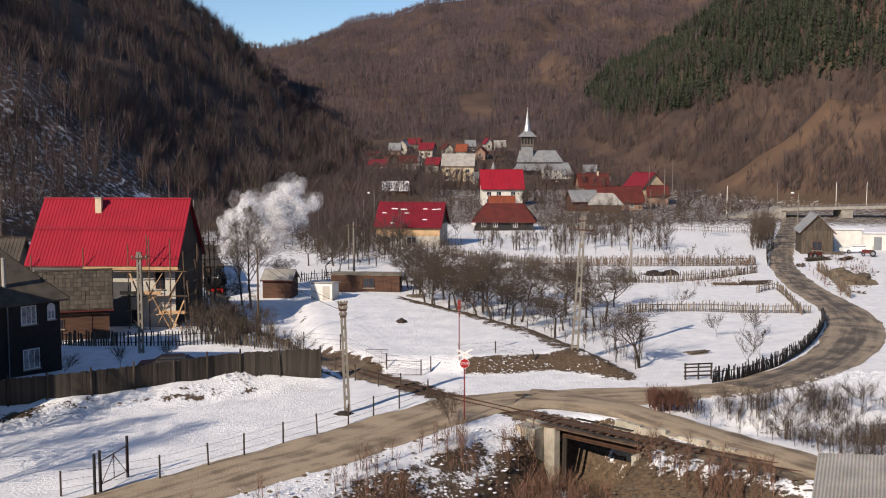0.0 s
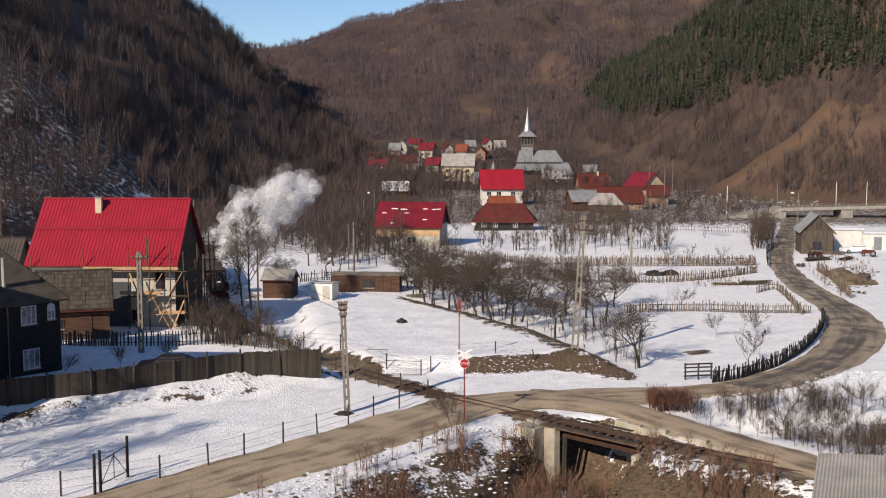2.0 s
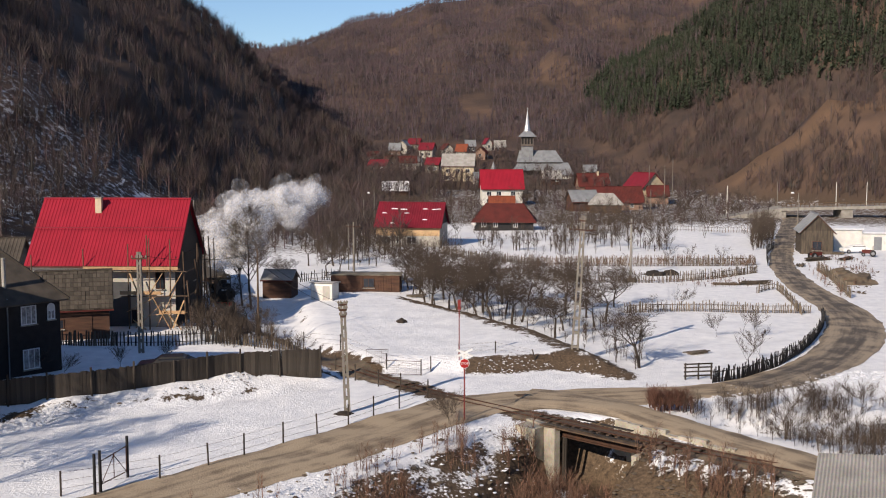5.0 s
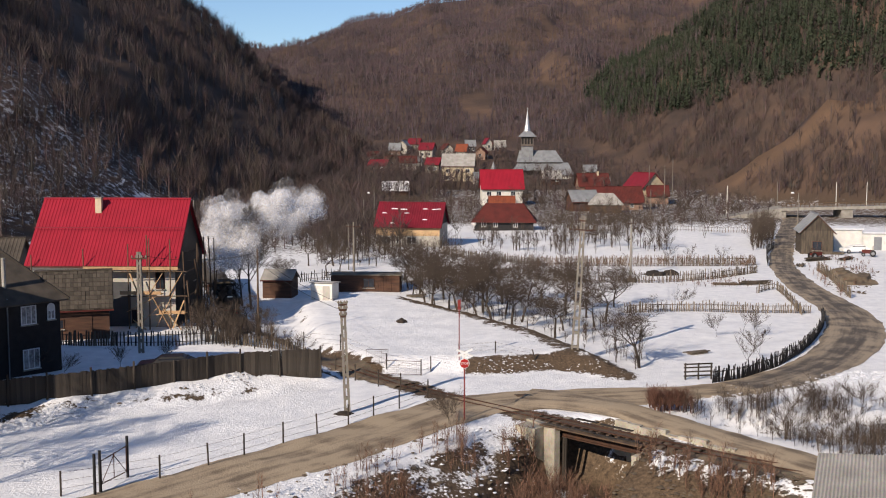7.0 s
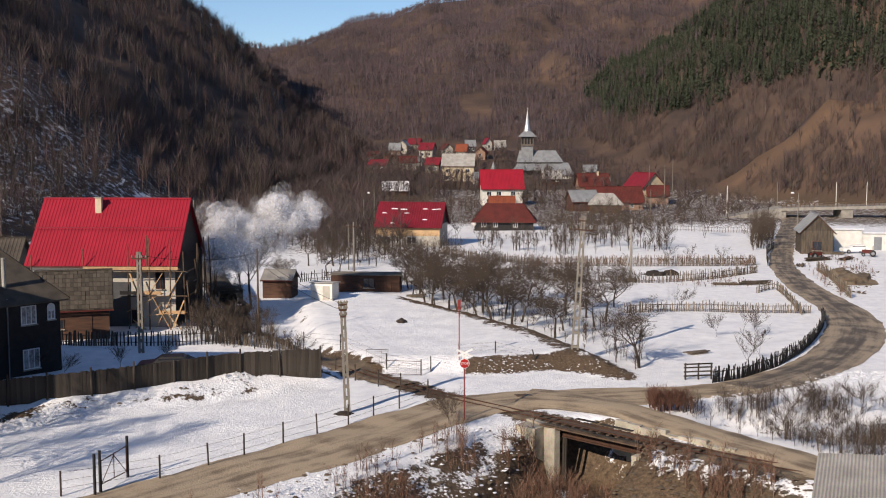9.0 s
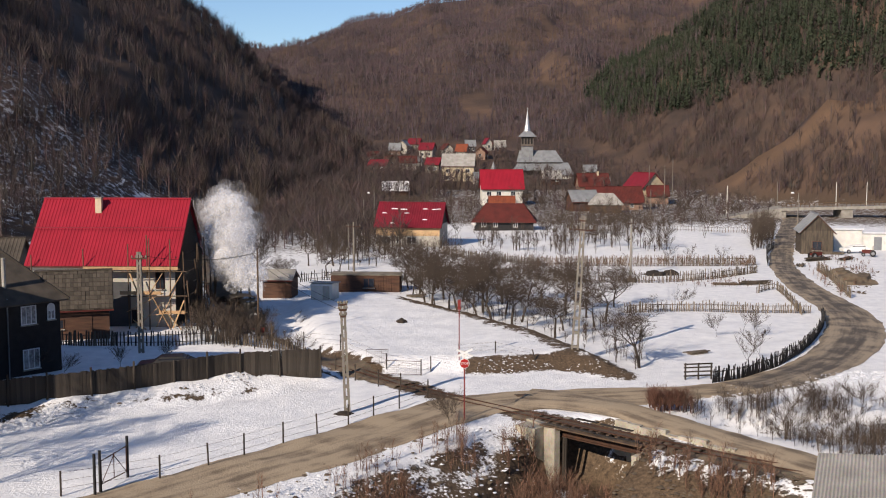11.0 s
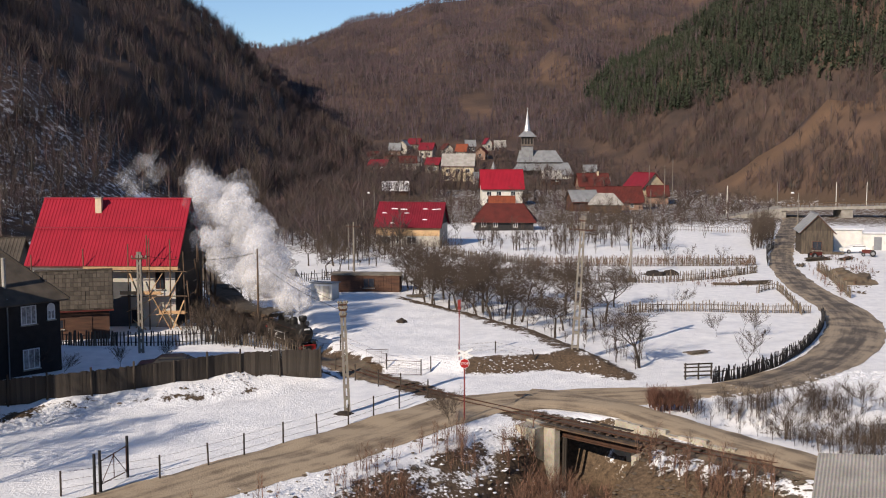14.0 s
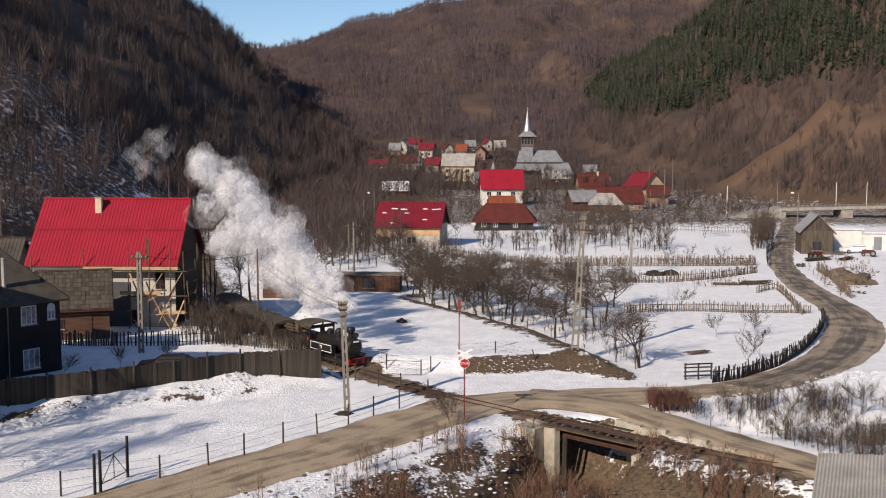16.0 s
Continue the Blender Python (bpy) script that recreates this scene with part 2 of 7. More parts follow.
# ---- building helpers ----
class Mb:
    """Collects vertices and faces for one mesh."""

    def __init__(self):
        self.v, self.f = [], []

    def add(self, vs, fs):
        o = len(self.v)
        self.v += [tuple(p) for p in vs]
        self.f += [tuple(i + o for i in f) for f in fs]
        return self

    def box(self, x0, y0, z0, x1, y1, z1, m=None):
        vs = [Vector(p) for p in ((x0, y0, z0), (x1, y0, z0), (x1, y1, z0), (x0, y1, z0), (x0, y0, z1), (x1, y0, z1), (x1, y1, z1), (x0, y1, z1))]
        if m:
            vs = [m @ p for p in vs]
        return self.add(vs, [(0, 3, 2, 1), (4, 5, 6, 7), (0, 1, 5, 4), (1, 2, 6, 5), (2, 3, 7, 6), (3, 0, 4, 7)])

    def bar(self, a, b, w, h=None, taper=1.0, n=4):
        """A bar or pole from a to b; n sides."""
        a, b = Vector(a), Vector(b)
        h = h or w
        d = (b - a).normalized()
        s = d.cross(Vector((0, 0, 1)))
        s = s.normalized() if abs(d.z) < 0.9 else (Vector((1, 0, 0)) - d * d.x).normalized()
        u = s.cross(d)
        vs = []
        for p, k in ((a, 1.0), (b, taper)):
            for i in range(n):
                t = 2 * math.pi * (i + 0.5) / n
                q = 1.414 if n == 4 else 1.0
                vs.append(p + s * (math.cos(t) * w / 2 * k * q) + u * (math.sin(t) * h / 2 * k * q))
        fs = [(i, (i + 1) % n, n + (i + 1) % n, n + i) for i in range(n)] + [tuple(range(n - 1, -1, -1)), tuple(range(n, 2 * n))]
        return self.add(vs, fs)

    def tube(self, pts, w, n=4):
        """One unbroken bar along a line of points."""
        pts = [Vector(p) for p in pts]
        vs = []
        for i, p in enumerate(pts):
            d = (pts[min(i + 1, len(pts) - 1)] - pts[max(i - 1, 0)]).normalized()
            s = d.cross(Vector((0, 0, 1))).normalized()
            u = s.cross(d)
            vs += [p + (s * math.cos(6.2832 * (k + 0.5) / n) + u * math.sin(6.2832 * (k + 0.5) / n)) * (w / 2) for k in range(n)]
        m = len(pts)
        fs = [(i * n + k, i * n + (k + 1) % n, (i + 1) * n + (k + 1) % n, (i + 1) * n + k) for i in range(m - 1) for k in range(n)]
        return self.add(vs, fs + [tuple(range(n - 1, -1, -1)), tuple(range((m - 1) * n, m * n))])

    def lathe(self, rings, n=16, axis="z", at=(0, 0, 0)):
        """Rings of (position along the axis, radius)."""
        vs = []
        for h, r in rings:
            for i in range(n):
                t = 2 * math.pi * i / n
                c, s = math.cos(t) * r, math.sin(t) * r
                p = (c, s, h) if axis == "z" else ((h, c, s) if axis == "x" else (c, h, s))
                vs.append((p[0] + at[0], p[1] + at[1], p[2] + at[2]))
        k = len(rings)
        fs = [(j * n + i, j * n + (i + 1) % n, (j + 1) * n + (i + 1) % n, (j + 1) * n + i) for j in range(k - 1) for i in range(n)]
        fs += [tuple(range(n - 1, -1, -1)), tuple(range((k - 1) * n, k * n))]
        return self.add(vs, fs)

    def mesh(self, name, mat, smooth=False):
        me = bpy.data.meshes.new(name)
        me.from_pydata(self.v, [], self.f)
        me.materials.append(mat)
        if smooth:
            me.shade_smooth()
        me.update()
        return me


def part(name, mb, mat, parent, label="", smooth=False):
    """One mesh object under a thing or a part; mb may be a mesh that is shared."""
    ob = new(name, mb.mesh(name, mat, smooth) if isinstance(mb, Mb) else mb)
    ob.parent = parent
    return tagged(ob, label)


def thing(name, m, label, category, group=""):
    ob = new(name)
    ob.empty_display_size = 0.3
    ob.matrix_basis = m
    return tagged(ob, label, category, group)


def sm(e0, e1, x):
    t = np.clip((x - e0) / (e1 - e0), 0, 1)
    return t * t * (3 - 2 * t)


def line_dist(x, y, pts):
    """Distance to a polyline and the side of it (positive on its right)."""
    best, side = np.full(np.shape(x), 1e9), np.zeros(np.shape(x))
    for (ax, ay), (bx, by) in zip(pts, pts[1:]):
        dx, dy = bx - ax, by - ay
        t = np.clip(((x - ax) * dx + (y - ay) * dy) / (dx * dx + dy * dy), 0, 1)
        d = np.hypot(x - ax - t * dx, y - ay - t * dy)
        s = (x - ax) * dy - (y - ay) * dx
        side = np.where(d < best, np.sign(s), side)
        best = np.minimum(best, d)
    return best, side


def inside(x, y, pts, soft):
    """1 well within the polygon, 0 outside, over a soft edge."""
    d, _ = line_dist(x, y, pts + pts[:1])
    c = np.zeros(np.shape(x), bool)
    for (ax, ay), (bx, by) in zip(pts, pts[1:] + pts[:1]):
        if ay != by:
            c ^= ((ay > y) != (by > y)) & (x < (bx - ax) * (y - ay) / (by - ay) + ax)
    return sm(-soft, soft, np.where(c, d, -d))


def waves(x, y, s, seed=0):
    """Smooth irregular relief, about -1 to 1."""
    r = np.random.RandomState(seed)
    out = np.zeros(np.shape(x))
    for k in range(7):
        a, f, p = r.rand() * 6.28, (0.6 + r.rand() * 1.2) / s, r.rand() * 6.28
        out += np.sin((x * np.cos(a) + y * np.sin(a)) * 6.28 * f + p)
    return out / 3.5


# ---- plan of the valley ----
TRACK = [(-38.0, 178.0), (-34.0, 155.0), (-29.0, 136.0), (-23.5, 114.0), (-17.7, 96.6), (-11.6, 86.6), (-6.1, 79.6), (-0.9, 73.2), (5.3, 66.9), (11.6, 60.9), (18.3, 55.2), (27.0, 49.7), (40.0, 43.2)]
ROAD = [(-24.0, 40.0), (-15.5, 49.2), (-10.0, 55.4), (-7.1, 58.5), (-4.1, 62.2), (-1.6, 65.5), (0.9, 68.5), (4.6, 70.6), (10.1, 71.5), (16.0, 73.0), (20.5, 74.4), (24.2, 77.3), (28.3, 81.6), (32.0, 87.0), (35.4, 93.5), (38.6, 102.0), (40.5, 111.0), (41.8, 124.0), (44.0, 138.0), (46.5, 149.0), (51.2, 165.0), (64.1, 203.6), (75.9, 239.0), (82.0, 262.0), (88.0, 300.0)]
LANE = [(5.4, 71.4), (8.5, 70.2), (11.5, 68.0), (13.3, 65.2), (15.5, 61.7), (17.9, 58.2), (20.2, 54.6), (27.0, 47.0)]
BRINK = [(-60.0, 20.0), (-28.0, 33.0), (-9.2, 49.8), (-2.7, 57.4), (2.4, 63.8), (5.7, 66.2), (11.3, 59.0), (17.5, 54.0), (20.3, 49.4), (60.0, 34.0)]
TERRACE = [(-10.5, 89.3), (-6.0, 80.7), (2.7, 79.9), (9.1, 81.8), (13.1, 78.1), (11.3, 85.6), (8.5, 93.3), (3.5, 102.4), (-4.1, 114.9), (-8.7, 117.9), (-15.2, 111.6)]
RIM = [(-4.1, 111.6), (-0.2, 105.9), (3.4, 98.6), (7.3, 90.8), (9.7, 83.5)]
YARD = [(-34.0, 60.9), (-26.6, 65.8), (-17.6, 70.6), (-11.1, 75.7), (-8.5, 77.2), (-12.5, 88.0), (-16.5, 95.0), (-20.0, 104.0), (-28.0, 128.0), (-60.0, 128.0), (-80.0, 60.0)]
DITCH = [(18.6, 65.6), (22.0, 64.1), (27.3, 63.4), (50.0, 66.0)]
GULLY = [(8.5, 62.4), (6.9, 60.0), (5.0, 56.0), (3.0, 48.0), (2.0, 42.0)]


def left_base(y):
    """Where the left hill starts."""
    return np.interp(y, [-100, 60, 130, 160, 220, 330, 450, 560, 700, 900], [-150, -92, -76, -66, -50, -38, -29, -64, -150, -300])


def right_base(y):
    """Where the right hill starts; a spur comes down at 330 m."""
    return np.interp(y, [-100, 100, 200, 270, 305, 332, 350, 375, 440, 480, 560, 660, 800, 1000], [120, 120, 118, 110, 94, 77, 90, 104, 74, 64, 62, 100, 200, 420])


def height(x, y):
    x, y = np.asarray(x, float), np.asarray(y, float)
    z = 0.00037 * np.clip(y - 290, 0, 400) ** 2
    z = z + 0.12 * waves(x, y, 30, 1) * sm(90, 140, y) + 0.05 * waves(x, y, 7, 2)
    z = z + 0.9 * inside(x, y, TERRACE, 1.1) + 1.0 * inside(x, y, YARD, 1.6)
    d, _ = line_dist(x, y, YARD[:5])
    z = z + sm(3.4, 1.6, d) * sm(0.2, 1.4, d) * (0.2 * waves(x, y, 2.2, 61) + 0.16 * waves(x, y, 4.5, 62) - 0.1)
    d, _ = line_dist(x, y, DITCH)
    z = z - 0.9 * sm(3.6, 0.6, d)
    # the near side falls to a gully, then climbs to the camera's slope
    d, s = line_dist(x, y, BRINK)
    near = np.where(s > 0, d, 0)
    z = z - np.minimum(0.55 * near + 0.25 * sm(0.3, 2, near) * waves(x, y, 5, 3), 3.9 + 0.3 * waves(x, y, 6, 4))
    d, _ = line_dist(x, y, GULLY)
    z = np.where(d < 4.0, np.minimum(z, -3.6 + 3.6 * sm(2.5, 3.9, d)), z)
    z = np.maximum(z, 15.3 - 0.62 * np.clip(y, -10, 60) - 0.12 * np.abs(x) * sm(40, 0, y))
    # left hill
    base = left_base(y)
    e = base - x
    h = np.interp(e, [-6, 0, 10, 25, 45, 70, 110, 180, 400], [0, 1.2, 6, 17, 35, 57, 92, 150, 290])
    h = h * (1 + 0.10 * waves(x, y, 90, 5)) + sm(5, 40, e) * (3.0 * waves(x, y, 38, 6) + 1.2 * waves(x, y, 14, 7))
    z = np.maximum(z, np.where(e > -6, h + 0.00037 * np.clip(y - 290, 0, 260) ** 2, z))
    # right hill
    base = right_base(y)
    e = x - base
    h = np.interp(e, [-6, 0, 15, 35, 60, 95, 150, 250, 500], [0, 1, 9, 22, 40, 62, 95, 140, 200])
    h = h * (1 + 0.10 * waves(x, y, 80, 8)) + sm(5, 40, e) * (4.5 * waves(x * 1.0, y * 0.6, 34, 9) + 1.2 * waves(x, y, 13, 10))
    z = np.maximum(z, np.where(e > -6, h + 0.00037 * np.clip(y - 290, 0, 260) ** 2, z))
    # the hill that closes the valley
    top = np.interp(x, [-700, -300, -213, -150, -101, -27, 72, 200, 500], [120, 112, 110, 120, 141, 156, 178, 200, 210])
    t = np.clip((y - 470) / 730, 0, 1)
    h = top * (0.06 + 0.94 * (0.75 * t + 0.25 * sm(0, 1, t))) + sm(0.05, 0.3, t) * (1 - 0.7 * sm(0.75, 1, t)) * (10 * waves(x * 1.3, y * 0.5, 120, 11) + 2.6 * waves(x * 1.4, y * 0.7, 48, 12))
    h = h - np.clip(y - 1200, 0, 900) * 0.12
    z = np.where(y > 470, np.maximum(z, h), z)
    return z


def gz(x, y):
    return float(height(x, y))


def build_ground():
    xs = np.concatenate([-np.geomspace(62, 900, 70)[::-1], np.arange(-61, 62, 0.8), np.geomspace(62, 900, 70)])
    ys = np.concatenate([np.arange(-60, 30, 3.0), np.arange(30, 130, 0.8), np.geomspace(130, 1900, 190)])
    gx, gy = np.meshgrid(xs, ys)
    gh = height(gx, gy)
    nx, ny = len(xs), len(ys)
    co = np.stack([gx, gy, gh], -1).reshape(-1, 3)
    i = np.arange(nx * ny).reshape(ny, nx)
    q = np.stack([i[:-1, :-1], i[:-1, 1:], i[1:, 1:], i[1:, :-1]], -1).reshape(-1, 4)
    me = bpy.data.meshes.new("ground")
    me.from_pydata(co.tolist(), [], q.tolist())
    # cover: snow on the flat valley floor, thin on banks, forest litter on the hills
    sy, sx = np.gradient(gh, ys, xs)
    slope = np.hypot(sx, sy)
    snow = 1.0 - sm(0.32, 0.62, slope) * 0.62
    lb, rb = left_base(gy), right_base(gy)
    forest = np.maximum(sm(-2, 8, lb - gx), sm(330, 400, gy))
    forest = np.maximum(forest, sm(-4, 6, gx - rb))
    snow = np.where(forest > 0.3, 0.05, snow)
    shade = sm(-2, 8, lb - gx) * sm(330, 200, gy) * sm(75, 35, lb - gx)
    snow = np.maximum(snow, 0.40 * shade)
    snow = np.maximum(snow, 0.75 * sm(60, 70, gy) * inside(gx, gy, [(-56, 178), (-42, 182), (-44, 215), (-62, 222)], 3))
    snow = snow - 0.62 * sm(195, 235, gy) * (forest < 0.3) - 0.5 * sm(140, 175, gy) * sm(0, -14, gx) * (forest < 0.3)
    d, s = line_dist(gx, gy, YARD[:5])
    snow = snow - 0.13 * sm(2.8, 1.2, d)
    # the trodden bank under the terrace, the gully and the far side of the lane are mostly bare
    d, s = line_dist(gx, gy, BRINK)
    snow = snow - sm(0.5, 3.0, np.where(s > 0, d, 0)) * (0.15 + 0.62 * sm(2, 8, gx))
    d, _ = line_dist(gx, gy, TRACK)
    snow = snow - 0.8 * sm(1.9, 0.9, d)
    d, _ = line_dist(gx, gy, RIM)
    snow = snow - 0.55 * sm(1.6, 0.4, d)
    d, _ = line_dist(gx, gy, TERRACE[2:9])
    snow = snow - 0.75 * sm(2.0, 0.5, d)
    d, _ = line_dist(gx, gy, DITCH)
    snow = snow - 0.26 * sm(5.5, 1.0, d)
    col = np.zeros((ny, nx, 4))
    # bare grass along the spur crest, its bright tan also painting the sunlit ridge
    lit_strip = np.abs(gy - 330 - 4 * waves(gx, gy, 40, 25))
    grass = sm(11, 3, lit_strip) * sm(2, 8, gx - rb) * sm(70, 40, gx - rb) * 0.34
    grass = np.maximum(grass, 0.14 * sm(0.5, 1.2, waves(gx * 1.3, gy * 0.5, 90, 23) * -1) * sm(500, 560, gy))
    col[..., 0], col[..., 1], col[..., 2], col[..., 3] = np.clip(snow, 0, 1), forest, np.clip(grass, 0, 1) * 0.85, 1
    at = me.color_attributes.new("cover", "FLOAT_COLOR", "POINT")
    at.data.foreach_set("color", col.reshape(-1).astype(np.float32))
    me.materials.append(M_GROUND)
    me.shade_smooth()
    return tagged(new("ground", me), "snow-covered valley floor between bare brown wooded hills", "ground", kind="structure")


def spline(pts, step):
    """A smooth line through the points, in even steps."""
    out = []
    p = [Vector((*a, 0)) for a in pts]
    p = [p[0] * 2 - p[1]] + p + [p[-1] * 2 - p[-2]]
    for a, b, c, d in zip(p, p[1:], p[2:], p[3:]):
        n = max(1, int((c - b).length / step))
        for k in range(n):
            t = k / n
            out.append(0.5 * (2 * b + (c - a) * t + (2 * a - 5 * b + 4 * c - d) * t * t + (3 * b - a - 3 * c + d) * t ** 3))
    return out + [p[-2]]


def ribbon(name, pts, width, lift, mat, label, category, step=0.9, across=6, ragged=0.35, widths=None):
    line = spline(pts, step)
    vs, fs, uv, run = [], [], [], 0.0
    for i, p in enumerate(line):
        run += (p - line[i - 1]).length if i else 0.0
        d = (line[min(i + 1, len(line) - 1)] - line[max(i - 1, 0)]).normalized()
        n = Vector((d.y, -d.x, 0))
        w = (widths(i / len(line)) if widths else width) / 2
        for k in range(across + 1):
            t = 2 * k / across - 1
            e = ragged * ((noise.noise(Vector((p.x * 0.35, p.y * 0.35, k * 9.0))) + 0.5 * noise.noise(Vector((p.x * 1.7, p.y * 1.7, k * 9.0)))) if k in (0, across) else 0)
            q = p + n * (t * (w + e))
            uv.append((t * (w + e), run))
            vs.append((q.x, q.y, max(gz(q.x, q.y), -0.12) + lift * (1 - 0.75 * abs(t) ** 4)))
    m = across + 1
    for i in range(len(line) - 1):
        for k in range(across):
            fs.append((i * m + k, i * m + k + 1, (i + 1) * m + k + 1, (i + 1) * m + k))
    me = Mb().add(vs, fs).mesh(name, mat, True)
    lay = me.uv_layers.new(name="along")
    for loop in me.loops:
        lay.data[loop.index].uv = uv[loop.vertex_index]
    return tagged(new(name, me), label, category, kind="structure")


build_ground()
ribbon("road", ROAD[:12], 5.2, 0.10, M_ROAD, "packed brown dirt road with dark wheel tracks", "road", step=0.5, ragged=0.3, widths=lambda t: 5.3 - 1.6 * float(sm(0.72, 0.9, t)))
ribbon("road_2", ROAD[10:], 4.6, 0.13, M_ASPHALT, "worn dark asphalt road with brown mud edges", "road", step=0.6, ragged=0.3, widths=lambda t: 3.9 + 1.3 * math.exp(-((t - 0.11) / 0.07) ** 2) - 0.5 * float(sm(0.2, 0.35, t)))
ribbon("road_3", LANE, 3.4, 0.28, M_ROAD, "muddy brown lane beside the railway bridge", "road", step=0.5, ragged=0.25, widths=lambda t: 3.4 + 2.4 * max(0.0, 1 - 4 * t))



# ---- woods on the hills ----
def woods(name, count, where, hmin, hmax, seed, mat, label, blades=22, lean=0.5, conifer=False, thin=0.02):
    """Many small trees in one mesh: trunk and upswept limbs of thin tapered blades, or tiers of drooping boughs."""
    r = np.random.RandomState(seed)
    x, y = where(r, count)
    z = height(x, y)
    n = len(x)
    h = hmin + (hmax - hmin) * r.rand(n) ** 1.3
    tri = []
    for k in range(blades):
        f = k / blades
        a = r.rand(n) * 6.283
        if conifer:
            z0 = h * (0.12 + 0.85 * f)
            ln = h * 0.18 * (1.05 - f) * (0.75 + 0.5 * r.rand(n))
            tip = np.stack([x + np.cos(a) * ln, y + np.sin(a) * ln, z + z0 - ln * 0.55], -1)
            w = ln * 0.62
            b0 = np.stack([x - np.sin(a) * w * 0.5, y + np.cos(a) * w * 0.5, z + z0 - ln * 0.1], -1)
            b1 = np.stack([x + np.sin(a) * w * 0.5, y - np.cos(a) * w * 0.5, z + z0 + h * 0.05], -1)
        elif k < 2:
            w = 0.010 * h + thin * 1.5
            b0 = np.stack([x - np.cos(a) * w, y - np.sin(a) * w, z - 0.3], -1)
            b1 = np.stack([x + np.cos(a) * w, y + np.sin(a) * w, z - 0.3], -1)
            tip = np.stack([x + 0.04 * h * r.randn(n), y + 0.04 * h * r.randn(n), z + h], -1)
        else:
            z0 = h * (0.22 + 0.6 * r.rand(n))
            ln = (h - z0 * 0.75) * (0.45 + 0.35 * r.rand(n))
            sp = ln * lean * (0.5 + 0.8 * r.rand(n))
            ox, oy = 0.07 * h * r.randn(n), 0.07 * h * r.randn(n)
            tip = np.stack([x + ox + np.cos(a) * sp, y + oy + np.sin(a) * sp, z + z0 + ln], -1)
            w = 0.0035 * h + thin
            c = r.rand(n) * 6.283
            b0 = np.stack([x + ox * 0.5 - np.cos(c) * w, y + oy * 0.5 - np.sin(c) * w, z + z0], -1)
            b1 = np.stack([x + ox * 0.5 + np.cos(c) * w, y + oy * 0.5 + np.sin(c) * w, z + z0], -1)
        tri.append(np.stack([b0, b1, tip], 1))
    v = np.concatenate(tri).reshape(-1, 3)
    me = bpy.data.meshes.new(name)
    me.vertices.add(len(v))
    me.vertices.foreach_set("co", v.reshape(-1).astype(np.float32))
    m = len(v) // 3
    me.loops.add(m * 3)
    me.loops.foreach_set("vertex_index", np.arange(m * 3, dtype=np.int32))
    me.polygons.add(m)
    me.polygons.foreach_set("loop_start", np.arange(0, m * 3, 3, dtype=np.int32))
    me.update()
    me.validate()
    me.materials.append(mat)
    return tagged(new(name, me), label, "woods", kind="stuff")


def left_slope(r, n):
    y = 90 + 520 * r.rand(n) ** 1.1
    base = left_base(y)
    x = base - 3 - 190 * r.rand(n) ** 1.25
    k = (x > -0.47 * y - 12) & ~((x > -64) & (y > 165) & (y < 222))
    k &= waves(x, y, 40, 21) > -0.75
    return x[k], y[k]


def right_slope(r, n):
    y = 210 + 480 * r.rand(n)
    base = right_base(y)
    x = base + 2 + 190 * r.rand(n) ** 1.2
    k = (x < 0.47 * y + 12) & (waves(x, y * 0.6, 34, 22) > -0.35 - 0.4 * r.rand(n)) & ((np.abs(y - 330) > 8) | (r.rand(n) < 0.35))
    return x[k], y[k]


def head_slope(r, n):
    y = 500 + 760 * r.rand(n) ** 0.9
    x = -0.46 * y + 0.92 * y * r.rand(n)
    k = waves(x * 1.3, y * 0.5, 90, 23) > -0.6 - 0.6 * r.rand(n)
    return x[k], y[k]


def spruce_slope(r, n):
    y = 300 + 640 * r.rand(n) ** 0.9
    x = y * (0.125 + 0.34 * r.rand(n))
    k = (x - right_base(y) > 14) | (y > 560)
    x, y = x[k], y[k]
    n = len(x)
    z = height(x, y)
    across, up = x / y, (z - 17) / y
    low = np.interp(across, [0.13, 0.145, 0.2, 0.24, 0.262, 0.33, 0.42], [0.04, 0.022, 0.026, 0.034, 0.050, 0.056, 0.064])
    high = np.interp(across, [0.13, 0.145, 0.2, 0.27, 0.42], [0.042, 0.06, 0.09, 0.14, 0.3])
    k = (up > low + 0.007 * waves(x, y, 25, 24) + 0.003 * r.randn(n)) & (up < high) & (across < 0.46)
    return x[k], y[k]


woods("hillside_woods", 11000, left_slope, 4, 9.5, 31, M_WOODS, "bare brown deciduous woods on a steep shaded slope", 34, lean=0.6, thin=0.02)
woods("hillside_woods", 16000, right_slope, 3, 8, 32, M_WOODS, "bare brown deciduous scrub on a sunlit slope", 20, lean=0.75, thin=0.028)
woods("hillside_woods", 40000, head_slope, 4, 8, 33, M_HAZEDWOODS, "bare brown deciduous forest on the far hill", 14, lean=0.6, thin=0.07)
woods("spruce_forest", 30000, spruce_slope, 5, 11.5, 34, M_SPRUCE, "dark green spruce plantation high on the slope", 26, conifer=True)


